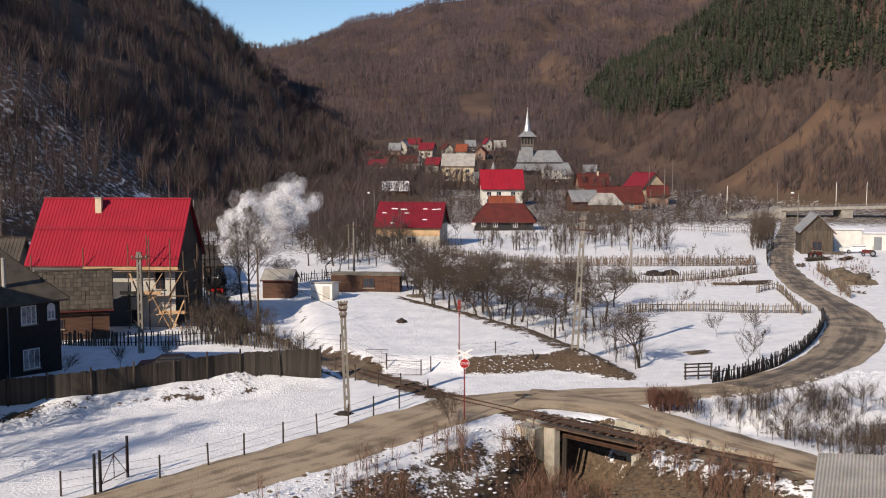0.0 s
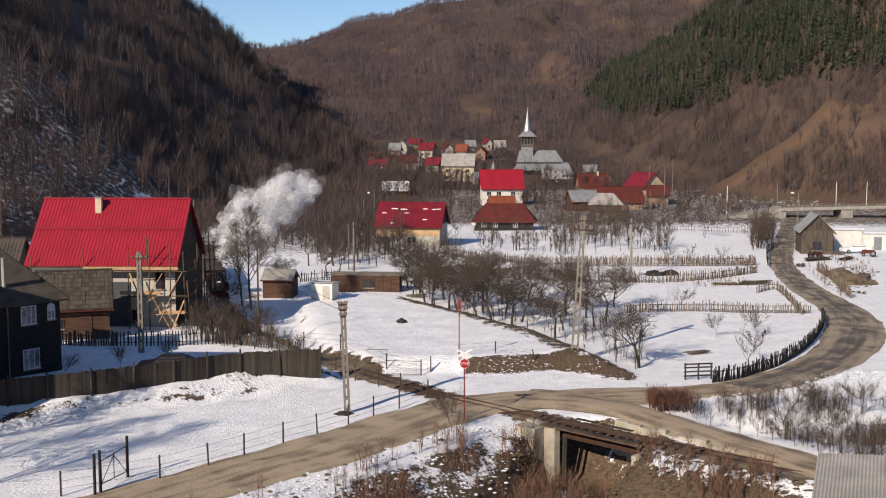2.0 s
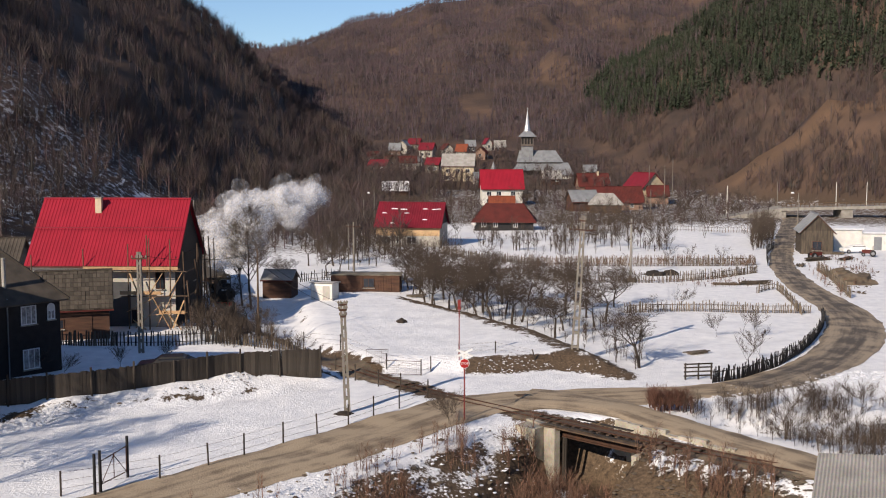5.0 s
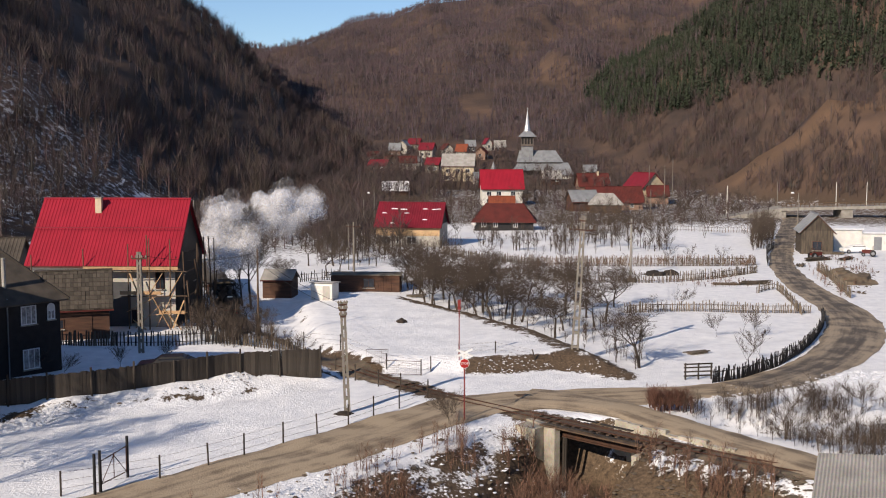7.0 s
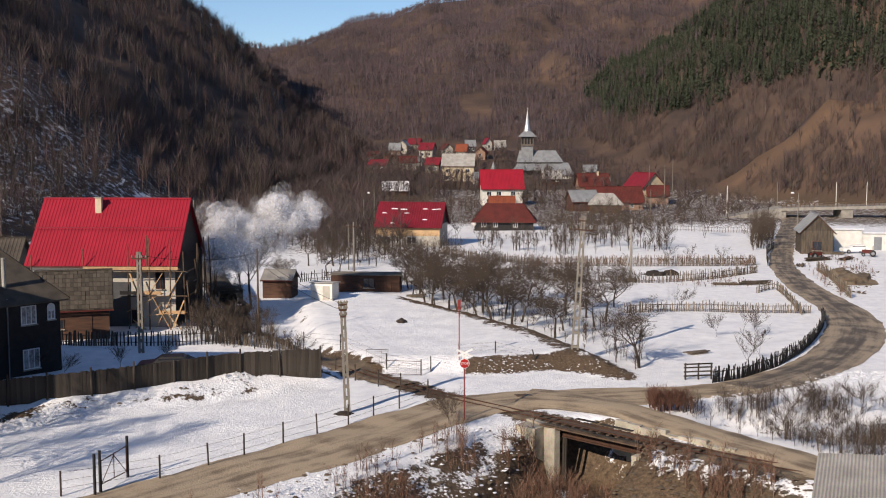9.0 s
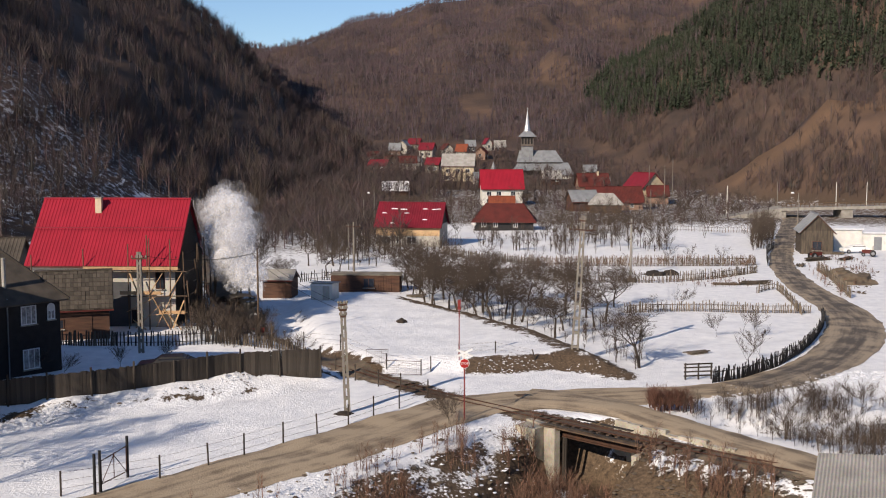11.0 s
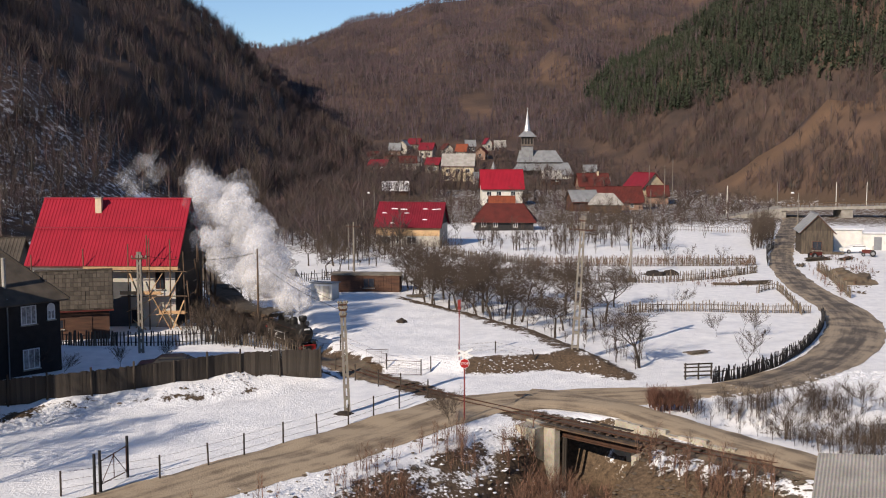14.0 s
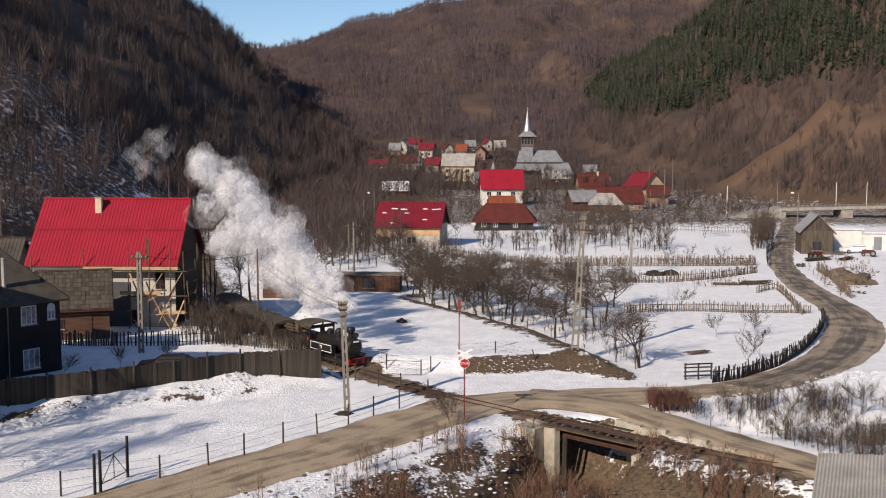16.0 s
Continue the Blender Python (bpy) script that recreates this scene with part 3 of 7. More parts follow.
# ---- buildings ----
def ribbed(x0, x1, a, b, rib, up=0.03, thick=0.05):
    """A ribbed sheet roof plane from the eave line (y, z) a to the ridge line b, ribs running down it."""
    mb = Mb()
    n = max(2, int((x1 - x0) / rib))
    ay, az = a
    by, bz = b
    ln = math.hypot(by - ay, bz - az)
    ny, nz = -(bz - az) / ln, (by - ay) / ln
    if nz < 0:
        ny, nz = -ny, -nz
    prof = []
    for i in range(n):
        s = x0 + (x1 - x0) * i / n
        w = (x1 - x0) / n
        prof += [(s, 0), (s + w * 0.55, 0), (s + w * 0.68, up), (s + w * 0.87, up)]
    prof.append((x1, 0))
    vs = [(x, ay + ny * h, az + nz * h) for x, h in prof] + [(x, by + ny * h, bz + nz * h) for x, h in prof]
    k = len(prof)
    fs = [(i, i + 1, k + i + 1, k + i) for i in range(k - 1)]
    mb.add(vs, fs)
    mb.add([(x, y - ny * thick, z - nz * thick) for x, y, z in ((x0, ay, az), (x1, ay, az), (x1, by, bz), (x0, by, bz))] + [(x0, ay, az), (x1, ay, az), (x1, by, bz), (x0, by, bz)],
           [(3, 2, 1, 0), (0, 1, 5, 4), (1, 2, 6, 5), (3, 0, 4, 7), (2, 3, 7, 6)])
    return mb


def window(parent, face, u, z, w, h, fm=None, gm=None, mullions=1, off=0.0, sill=True, arch=False):
    """A window on a wall: face gives the wall's origin, its run and its outward normal."""
    o, run, out = (Vector(p) for p in face)
    m = Matrix((( run.x, out.x, 0, o.x + run.x * u), (run.y, out.y, 0, o.y + run.y * u), (0, 0, 1, z), (0, 0, 0, 1)))
    fr = Mb()
    t = 0.07
    fr.box(-w / 2, -0.06, 0, -w / 2 + t, 0.05, h, m).box(w / 2 - t, -0.06, 0, w / 2, 0.05, h, m)
    fr.box(-w / 2 + t, -0.06, 0, w / 2 - t, 0.05, t, m).box(-w / 2 + t, -0.06, h - t, w / 2 - t, 0.05, h, m)
    for k in range(mullions):
        c = -w / 2 + w * (k + 1) / (mullions + 1)
        fr.box(c - 0.03, -0.05, t, c + 0.03, 0.045, h - t, m)
    if arch:
        fr.lathe([(-0.05, w / 2), (0.05, w / 2)], 14, "y")
        for i in range(len(fr.v) - 28, len(fr.v)):
            fr.v[i] = tuple(m @ (Vector(fr.v[i]) + Vector((0, 0, h))))
    f = part("window", fr, fm or M_WHITEPAINT, parent)
    gl = Mb().box(-w / 2 + t, -0.04, t, w / 2 - t, 0.015, h - t, m)
    part("pane", gl, gm or M_GLASS, f)
    if sill:
        part("sill", Mb().box(-w / 2 - 0.06, -0.04, -0.08, w / 2 + 0.06, 0.14, 0.0, m), M_CONCRETE, f)
    return f


def house(name, x, y, rz, w, dep, eave, ridge, roof_m, wall_m, label, category="house", over=0.4, rib=0.35, front=(), right=(), left=(), hip=0.0, base=None, chimney=None, gable_m=None, group="", door=None, foundation=True):
    """A pitched-roof building; its ridge runs along its own x and its front faces its -y. Openings: (along, sill, width, height)."""
    z0 = gz(x, y) if base is None else base
    h = thing(name, pose(x, y, z0 - 0.02, 0, 0, rz), label, category, group)
    hw, hd = w / 2, dep / 2
    wall = Mb()
    top = eave
    wall.add([(-hw, -hd, -0.6), (hw, -hd, -0.6), (hw, hd, -0.6), (-hw, hd, -0.6), (-hw, -hd, top), (hw, -hd, top), (hw, hd, top), (-hw, hd, top)],
             [(0, 3, 2, 1), (0, 1, 5, 4), (1, 2, 6, 5), (2, 3, 7, 6), (3, 0, 4, 7)])
    wp = part("wall", wall, wall_m, h)
    tan = (ridge - eave) / hd
    ey, ez = hd + over, eave - over * tan
    xo = hw + over * 0.8
    if hip > 0:
        r = ridge
        vs = [(-xo, -ey, ez), (xo, -ey, ez), (xo, ey, ez), (-xo, ey, ez), (-xo + hip, 0, r), (xo - hip, 0, r)]
        roof = Mb().add(vs + [(p[0], p[1], p[2] - 0.1) for p in vs[:4]], [(0, 1, 5, 4), (1, 2, 5), (2, 3, 4, 5), (3, 0, 4), (0, 6, 7, 1), (1, 7, 8, 2), (2, 8, 9, 3), (3, 9, 6, 0), (9, 8, 7, 6)])
        rf = part("roof", roof, roof_m, h)
        rc = Mb()
        for a, b in ((0, 4), (1, 5), (2, 5), (3, 4), (4, 5)):
            rc.bar(vs[a], vs[b], 0.16, 0.12)
        part("ridge_cap", rc, roof_m, rf)
    else:
        for s in (-1, 1):
            gab = Mb()
            q = s * (hw - 0.02)
            gab.add([(q, -hd, eave), (q, hd, eave), (q, 0, ridge), (q - s * 0.2, -hd, eave), (q - s * 0.2, hd, eave), (q - s * 0.2, 0, ridge)], [(0, 1, 2), (3, 5, 4), (0, 2, 5, 3), (1, 4, 5, 2), (0, 3, 4, 1)])
            part("gable", gab, gable_m or wall_m, h)
        rf = part("roof", ribbed(-xo, xo, (-ey, ez + 0.06), (0, ridge + 0.06), rib), roof_m, h)
        part("roof", ribbed(-xo, xo, (ey, ez + 0.06), (0, ridge + 0.06), rib), roof_m, h)
        part("ridge_cap", Mb().bar((-xo, 0, ridge + 0.1), (xo, 0, ridge + 0.1), 0.28, 0.1), roof_m, rf)
        for s in (-1, 1):
            for e in (-1, 1):
                part("bargeboard", Mb().bar((s * (xo - 0.03), e * ey, ez - 0.08), (s * (xo - 0.03), 0, ridge - 0.08), 0.05, 0.16), M_BROWNWOOD, rf)
        gt = Mb().bar((-xo, -ey - 0.05, ez - 0.02), (xo, -ey - 0.05, ez - 0.02), 0.12, 0.1)
        part("gutter", gt, M_RUST, rf)
    faces = {"front": ((0, -hd, 0), (1, 0, 0), (0, -1, 0)), "right": ((hw, 0, 0), (0, 1, 0), (1, 0, 0)), "left": ((-hw, 0, 0), (0, -1, 0), (-1, 0, 0))}
    for key, lst in (("front", front), ("right", right), ("left", left)):
        for o in lst:
            window(h, faces[key], *o)
    if door:
        dx, dw, dh = door
        d = part("door", Mb().box(dx - dw / 2, -hd - 0.05, 0, dx + dw / 2, -hd + 0.05, dh), M_BROWNWOOD, h)
        part("handle", Mb().box(dx + dw / 2 - 0.16, -hd - 0.1, 1.0, dx + dw / 2 - 0.1, -hd - 0.04, 1.04), M_STEEL, d)
    if chimney:
        cx, cy, cz, ch = chimney
        c = part("chimney", Mb().box(cx - 0.27, cy - 0.27, cz - 0.8, cx + 0.27, cy + 0.27, cz + ch), M_CREAM, h, "cream plastered chimney")
        part("cap", Mb().box(cx - 0.33, cy - 0.33, cz + ch, cx + 0.33, cy + 0.33, cz + ch + 0.1), M_CONCRETE, c)
    return h


def snow_patches(h, pts, hd, eave, ridge, over=0.4):
    """Thin slabs of snow left on the front roof slope; pts: along, up the slope from 0 to 1, length."""
    tan = (ridge - eave) / hd
    for x, u, ln in pts:
        y = -(hd + over) * (1 - u)
        z = ridge + y * tan + 0.13
        m = Matrix.Translation((x, y, z)) @ pose(0, 0, 0, math.degrees(math.atan(tan)), 0, 0)
        mb = Mb().lathe([(-0.05, ln * 0.5), (0.04, ln * 0.42)], 9)
        mb.v = [tuple(m @ Vector((p[0], p[1] * 0.2, p[2]))) for p in mb.v]
        part("snow_patch", mb, M_SNOW, h, "patch of melting snow")


# the large red-roofed house under construction, scaffolded
HX, HY = -29.25, 98.6
hz = gz(HX, HY)
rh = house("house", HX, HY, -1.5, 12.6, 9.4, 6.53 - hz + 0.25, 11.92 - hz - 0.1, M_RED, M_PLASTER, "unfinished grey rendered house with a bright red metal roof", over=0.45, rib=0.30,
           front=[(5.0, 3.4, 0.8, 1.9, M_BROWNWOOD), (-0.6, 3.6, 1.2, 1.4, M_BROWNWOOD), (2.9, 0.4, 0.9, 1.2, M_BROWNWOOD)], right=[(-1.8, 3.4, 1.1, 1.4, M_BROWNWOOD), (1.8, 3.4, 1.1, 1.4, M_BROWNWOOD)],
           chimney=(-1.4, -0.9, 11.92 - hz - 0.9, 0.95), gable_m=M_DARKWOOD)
part("insulation_panel", Mb().box(-0.6, -4.81, -0.2, 2.4, -4.705, 4.0), M_GREYWALL, rh, "dark grey boarded wall panel")
# dark sheet laid over the pale end wall to deepen its shade
part("side_boarding", Mb().box(6.305, -4.6, -0.2, 6.37, 4.6, 6.2), M_DARKWOOD, rh, "dark sheet deepening the shaded end wall")
part("beam", Mb().box(-6.2, -4.95, 5.42, 6.2, -4.71, 5.62), M_NEWWOOD, rh, "fresh timber beam under the eave")
part("seam", Mb().box(-6.6, -2.86, 8.52, 6.6, -2.80, 8.57), M_CRIMSON, rh, "sheet overlap line")


def scaffold():
    sc = thing("scaffold", pose(HX, HY, hz, 0, 0, -1.5), "timber pole scaffold with fresh boards round the house corner", "scaffold")
    r = random.Random(5)
    for x, y in [(2.6, -5.9), (4.4, -6.0), (6.2, -6.0), (7.3, -5.2), (7.6, -2.6), (7.6, 0.0), (7.6, 2.6), (7.5, 4.6)]:
        part("upright", Mb().bar((x, y, -0.4), (x + r.uniform(-0.15, 0.15), y, r.uniform(5.6, 8.0)), 0.13, n=6, taper=0.7), M_OLDTIMBER, sc)
    for x, z0, z1 in ((-5.9, 4.6, 6.4), (-1.4, 4.8, 6.9), (4.1, 4.4, 8.1)):
        part("upright", Mb().bar((x, -5.35, z0), (x, -5.4, z1), 0.1, n=6), M_OLDTIMBER, sc)
    for z in (2.9, 5.0):
        part("ledger", Mb().bar((2.0, -6.0, z), (7.6, -5.9, z + 0.05), 0.09, n=6), M_OLDTIMBER, sc)
        part("ledger", Mb().bar((7.6, -6.0, z), (7.6, 4.9, z + 0.1), 0.09, n=6), M_OLDTIMBER, sc)
    for z, a, b in ((5.15, -1.2, 6.9), (3.05, 1.9, 5.4), (1.4, 5.2, 7.4)):
        part("board", Mb().box(a, -5.95, z, b, -5.2, z + 0.06), M_NEWWOOD, sc, "pale fresh scaffold board")
        part("board", Mb().box(a, -6.02, z + 0.02, b, -5.96, z + 0.30), M_NEWWOOD, sc, "pale fresh toe board")
    for a, b in (((3.2, 0.2), (5.4, 2.2)), ((5.0, 0.3), (6.7, 3.6)), ((6.2, 0.1), (4.7, 2.9)), ((7.2, 0.0), (5.6, 1.9)), ((2.5, 1.6), (5.0, 2.9)), ((6.1, 3.0), (7.3, 5.0)), ((3.0, 0.9), (4.2, 0.0)), ((4.4, 3.1), (5.6, 4.9)), ((3.6, 2.9), (2.8, 4.9)), ((6.4, 0.2), (7.4, 2.6)), ((4.3, 1.3), (6.3, 1.5))):
        part("brace", Mb().bar((a[0], -6.1, a[1]), (b[0], -6.1, b[1]), 0.12, 0.05), M_NEWWOOD, sc, "pale sawn brace")
    for k in range(7):
        y = -5 + k * 1.5
        part("brace", Mb().bar((7.7, y, r.uniform(0, 3)), (7.7, y + r.uniform(-2, 2), r.uniform(3, 7.6)), 0.1, 0.08), M_OLDTIMBER, sc)


scaffold()

# old shed with a shingle roof in front of it
sx, sy = -30.35, 89.5
sz = gz(sx, sy)
sh = house("shed", sx, sy, 17, 5.4, 4.2, 2.9, 5.3, M_SHINGLE, M_BROWNWOOD, "old timber shed with a dark sagging shingle roof", "shed", over=0.45, rib=0.28, door=(0.9, 0.9, 1.9), front=[(-1.2, 0.9, 0.8, 0.8, M_BROWNWOOD)])
for row in range(9):
    for k in range(20):
        u = row / 9
        y, z = -2.55 * (1 - u) + 0.02, 5.3 - 2.55 * (1 - u) * 1.143 + 0.16
        m = Matrix.Translation((-2.85 + k * 0.3 + random.uniform(-0.03, 0.03), y, z)) @ pose(0, 0, 0, 48.8 - 3, 0, random.uniform(-2, 2))
        if row == 0 and k == 0:
            SHG = Mb().box(-0.14, -0.02, -0.015, 0.14, 0.46, 0.02).mesh("shingle", M_SHINGLE)
        s = part("shingle", SHG, None, sh)
        s.matrix_basis = m

# dark house with white windows
ax, ay = -26.83, 76.0
fa = math.degrees(math.atan2(4.0, 3.2))
fd = Vector((math.cos(radians(fa)), math.sin(radians(fa)), 0))
back = Vector((-fd.y, fd.x, 0))
cpos = Vector((ax, ay, 0)) - fd * 4.6 + back * 3.9
dz = gz(cpos.x, cpos.y)
W0 = 6.58 - dz
dh = house("house", cpos.x, cpos.y, fa, 9.2, 7.8, W0, W0 + 3.6, M_SHINGLE, M_DARKWOOD, "dark-stained two-storey house with white framed windows", over=0.55, hip=3.6, base=dz,
           front=[(2.2, W0 - 2.05, 1.15, 1.3, None, M_CURTAIN, 2), (3.9, W0 - 1.9, 0.6, 0.85, None, M_CURTAIN, 1, 0.0, True, True), (2.3, 0.45, 1.25, 1.4, None, M_CURTAIN, 2), (-1.8, W0 - 2.05, 1.15, 1.3, None, M_CURTAIN, 2), (-1.8, 0.45, 1.25, 1.4, None, M_CURTAIN, 2)])
part("downpipe", Mb().bar((0.6, -4.02, 0), (0.6, -4.02, W0 - 0.1), 0.1, n=8), M_GREYROOF, dh)
part("stove_pipe", Mb().bar((0.9, -3.2, W0 - 0.3), (0.9, -3.2, W0 + 2.6), 0.28, n=8), M_ETERNIT, dh, "grey stove pipe")
house("house", -43.41, 108, 8, 3.6, 6, 4.4, 6.4, M_SHINGLE, M_DARKWOOD, "small dark gabled house with a snowy grey roof", right=[(0, 2.2, 0.9, 1.1)])

# added house left of the view; its shadow darkens the yard snow
house("house", -32.4, 64.9, 0, 7.6, 5.4, 7.6, 11.8, M_SHINGLE, M_DARKWOOD, "unseen dark house added to shade the yard")

# sheds by the line
house("shed", -17.86, 119.5, -6, 3.2, 3.0, 2.1, 2.9, M_ETERNIT, M_BROWNWOOD, "red-brown timber shed with a pale sheet roof", "shed", over=0.25, rib=0.18, door=(0.6, 0.8, 1.7))
bx, by = -12.12, 111.5
kb = thing("booth", pose(bx, by, gz(bx, by), 0, 0, -14), "small white limewashed booth with a flat sheet roof", "booth")
part("wall", Mb().box(-1.15, -1.0, -0.3, 1.15, 1.0, 1.65), M_WHITE, kb)
part("roof", Mb().box(-1.3, -1.15, 1.65, 1.3, 1.15, 1.73, pose(0, 0, 0, -4, 0, 0)), M_ETERNIT, kb)
part("door", Mb().box(0.15, -1.04, 0.0, 0.85, -0.98, 1.5), M_PLASTER, kb, "grey plank door")
part("trim", Mb().box(-1.18, -1.05, 1.45, 1.18, -1.0, 1.6), M_WHITEPAINT, kb)
lx, ly = -8.69, 124.0
ls = thing("shed", pose(lx, ly, gz(lx, ly), 0, 0, -3), "long low weathered brown plank shed with a flat roof", "shed")
part("wall", Mb().box(-3.9, -1.4, -0.3, 3.9, 1.4, 1.9), M_BROWNWOOD, ls)
part("roof", Mb().box(-4.1, -1.55, 1.9, 4.1, 1.6, 1.98), M_OLDCONC, ls)
window(ls, ((0, -1.4, 0), (1, 0, 0), (0, -1, 0)), 0.4, 0.5, 1.3, 1.1, M_BROWNWOOD)
for k in range(26):
    part("plank", Mb().box(-3.9 + k * 0.3, -1.44, -0.1, -3.9 + k * 0.3 + 0.27, -1.4, 1.85), M_BROWNWOOD, ls) if abs(-3.75 + k * 0.3 - 0.4) > 0.85 else None

# yellow house and the other houses of the valley
yh = house("house", -5.04, 181, -9, 10.4, 8.4, 3.5, 6.9, M_CRIMSON, M_PLASTER, "cream house with a crimson metal roof patched with snow", over=0.5, rib=0.4, front=[(-3.6, 0.5, 1.5, 1.1), (0.6, 0.5, 1.6, 1.1), (-1.5, 0.5, 0.8, 1.1)], right=[(0, 0.8, 1.0, 1.2)], gable_m=M_DARKWOOD)
part("upper_boarding", Mb().box(-5.22, -4.26, 1.75, 5.22, -4.19, 3.5), M_OCHRE, yh, "ochre boarded upper wall")
snow_patches(yh, [(-4.3, 0.55, 0.9), (-2.7, 0.72, 1.2), (-1.2, 0.7, 1.3), (-0.6, 0.55, 1.0), (2.4, 0.72, 1.0), (3.9, 0.7, 0.9), (4.6, 0.72, 0.8), (-2.6, 0.15, 0.8), (2.6, 0.3, 0.9)], 4.2, 3.5, 6.9, 0.5)
house("house", 15.71, 296, 2, 10.8, 8.5, 4.9, 9.4, M_RED, M_WHITE, "white house with a bright red metal roof", over=0.6, front=[(-3.6, 2.6, 1.3, 1.2), (-1.0, 2.6, 1.3, 1.2), (2.8, 2.6, 1.3, 1.2), (-3.6, 0.4, 1.3, 1.4), (2.8, 0.4, 1.3, 1.4)])
rb = house("house", 11.91, 212, -5, 11.2, 7.5, 2.2, 5.0, M_RUST, M_DARKWOOD, "low brown house with a rust-red hipped roof", over=0.7, hip=2.6, front=[(-3.8, 0.7, 0.9, 0.9), (-1.6, 0.7, 0.9, 0.9), (2.2, 0.7, 0.9, 0.9)])
part("satellite_dish", Mb().lathe([(0, 0.02), (0.05, 0.3), (0.12, 0.46), (0.14, 0.46)], 14, "y", (-5.7, -4.3, 1.4)), M_WHITEPAINT, rb, "white satellite dish")
house("house", 12.22, 228, 0, 5.0, 5, 3.4, 5.6, M_ORANGE, M_WHITE, "small house with orange tiles behind a lower roof", over=0.4)
house("barn", 42.9, 276, 2, 13.6, 7, 2.2, 5.6, M_RUST, M_BRICK, "long barn with a dull red metal roof", "barn", over=0.5, front=[(-4, 0.6, 1, 0.9), (0, 0.6, 1, 0.9), (4, 0.6, 1, 0.9)])
house("house", 55.96, 305, -62, 8.5, 7.5, 4.6, 8.2, M_CRIMSON, M_CREAM, "cream gabled house with a crimson roof", over=0.6, left=[(-1.5, 1.2, 1.0, 1.2), (1.5, 1.2, 1.0, 1.2), (0, 4.8, 1.0, 1.2)])
house("house", 58.60, 300, -5, 5.5, 5, 2.6, 5.0, M_RUST, M_BRICK, "red roofed wing of a village house", over=0.5)
house("house", 45.17, 332, 4, 9, 7, 3.2, 6.6, M_RUST, M_BRICK, "brick house with a dull red roof", over=0.5, front=[(-2, 0.7, 1.1, 1.1), (2, 0.7, 1.1, 1.1)], chimney=(1.5, -0.5, 6.2, 1.0))
house("house", 38.89, 262, -8, 7.5, 6, 2.4, 4.6, M_ETERNIT, M_OLDTIMBER, "brown cottage with a weathered pale grey roof", over=0.5, hip=2.4)
house("house", 33.98, 268, 12, 6.5, 5.5, 2.6, 4.9, M_GREYROOF, M_BROWNWOOD, "brown cottage with a grey sheet roof", over=0.5)
house("house", 5.54, 384, -6, 11, 8, 5.4, 9.2, M_ETERNIT, M_CREAM, "cream two-storey house with a grey sheet roof", over=0.5, front=[(-3.4, 2.8, 1.4, 1.3), (0, 2.8, 1.4, 1.3), (3.4, 2.8, 1.4, 1.3), (-3.4, 0.4, 1.4, 1.3), (3.4, 0.4, 1.4, 1.3)])
house("house", -14.50, 335, 5, 7.5, 6, 1.6, 4.0, M_SNOW, M_BROWNWOOD, "low cottage with snow on its roof", over=0.5)
# far houses take duller roofs and walls: haze put into their colour
VILLAGE = [(-23.67, 410, 9.5, 4.0, 6.6, M_CRIMSON, M_BRICK), (-19.57, 452, 6.0, 5.5, 8.8, M_GREYROOF, M_BRICK), (-13.42, 420, 8.5, 4.0, 7.0, M_RUST, M_WHITE), (-6.33, 455, 8.0, 5.2, 8.6, M_CRIMSON, M_WHITE),
           (-3.38, 410, 7.0, 4.6, 7.6, M_CRIMSON, M_CREAM), (-16.71, 470, 7.0, 4.6, 7.6, M_GREYROOF, M_WHITE), (-20.59, 425, 8.0, 4.0, 6.6, M_RUST, M_CREAM), (1.43, 462, 7.0, 4.2, 7.0, M_RUST, M_WHITE), (-12.07, 478, 7.0, 4.2, 7.0, M_CRIMSON, M_CREAM), (-18.61, 430, 6.0, 3.2, 5.4, M_RUST, M_CREAM), (-10.24, 432, 4.5, 3.0, 5.0, M_GREYROOF, M_WHITE), (7.97, 455, 6.0, 4.6, 8.0, M_ORANGE, M_WHITE), (11.63, 470, 5.5, 4.4, 7.4, M_GREYROOF, M_GREYWALL),
           (15.84, 452, 7.0, 4.0, 6.8, M_RUST, M_BRICK), (19.29, 480, 5.0, 4.4, 7.2, M_CRIMSON, M_WHITE), (24.12, 468, 6.0, 4.2, 7.6, M_ETERNIT, M_BROWNWOOD), (-28.12, 440, 6.0, 3.0, 5.2, M_RUST, M_WHITE), (52.72, 395, 6.0, 3.4, 6.0, M_GREYROOF, M_WHITE),
           (36.62, 372, 8.0, 3.0, 6.2, M_ETERNIT, M_BROWNWOOD), (50.98, 352, 6.0, 3.0, 5.6, M_GREYROOF, M_WHITE), (12.65, 372, 6.0, 3.0, 5.6, M_GREYROOF, M_WHITE)]
VR = random.Random(8)
ROOFNAME = {M_CRIMSON: "crimson", M_RUST: "dull red", M_RED: "bright red", M_ORANGE: "orange tiled", M_GREYROOF: "grey", M_ETERNIT: "pale grey"}
for x, d, w, ev, rg, rm, wm in VILLAGE:
    w, ev, rg = w * 0.74, ev * 0.72, rg * 0.72
    wm = {M_WHITE: M_PLASTER, M_CREAM: M_OLDCONC}.get(wm, wm)
    house("house", x, d, VR.choice([-70, -20, -8, 5, 15, 75]), w, w * 0.8, ev, rg, rm, wm, "small village house with a %s roof at the hill foot" % ROOFNAME[rm], over=0.5, rib=0.5,
          front=[(-w * 0.25, 0.9, 1.1, 1.2), (w * 0.25, 0.9, 1.1, 1.2)], right=[(0, 0.9, 1.1, 1.2)], left=[(0, 0.9, 1.1, 1.2)], group="village houses")


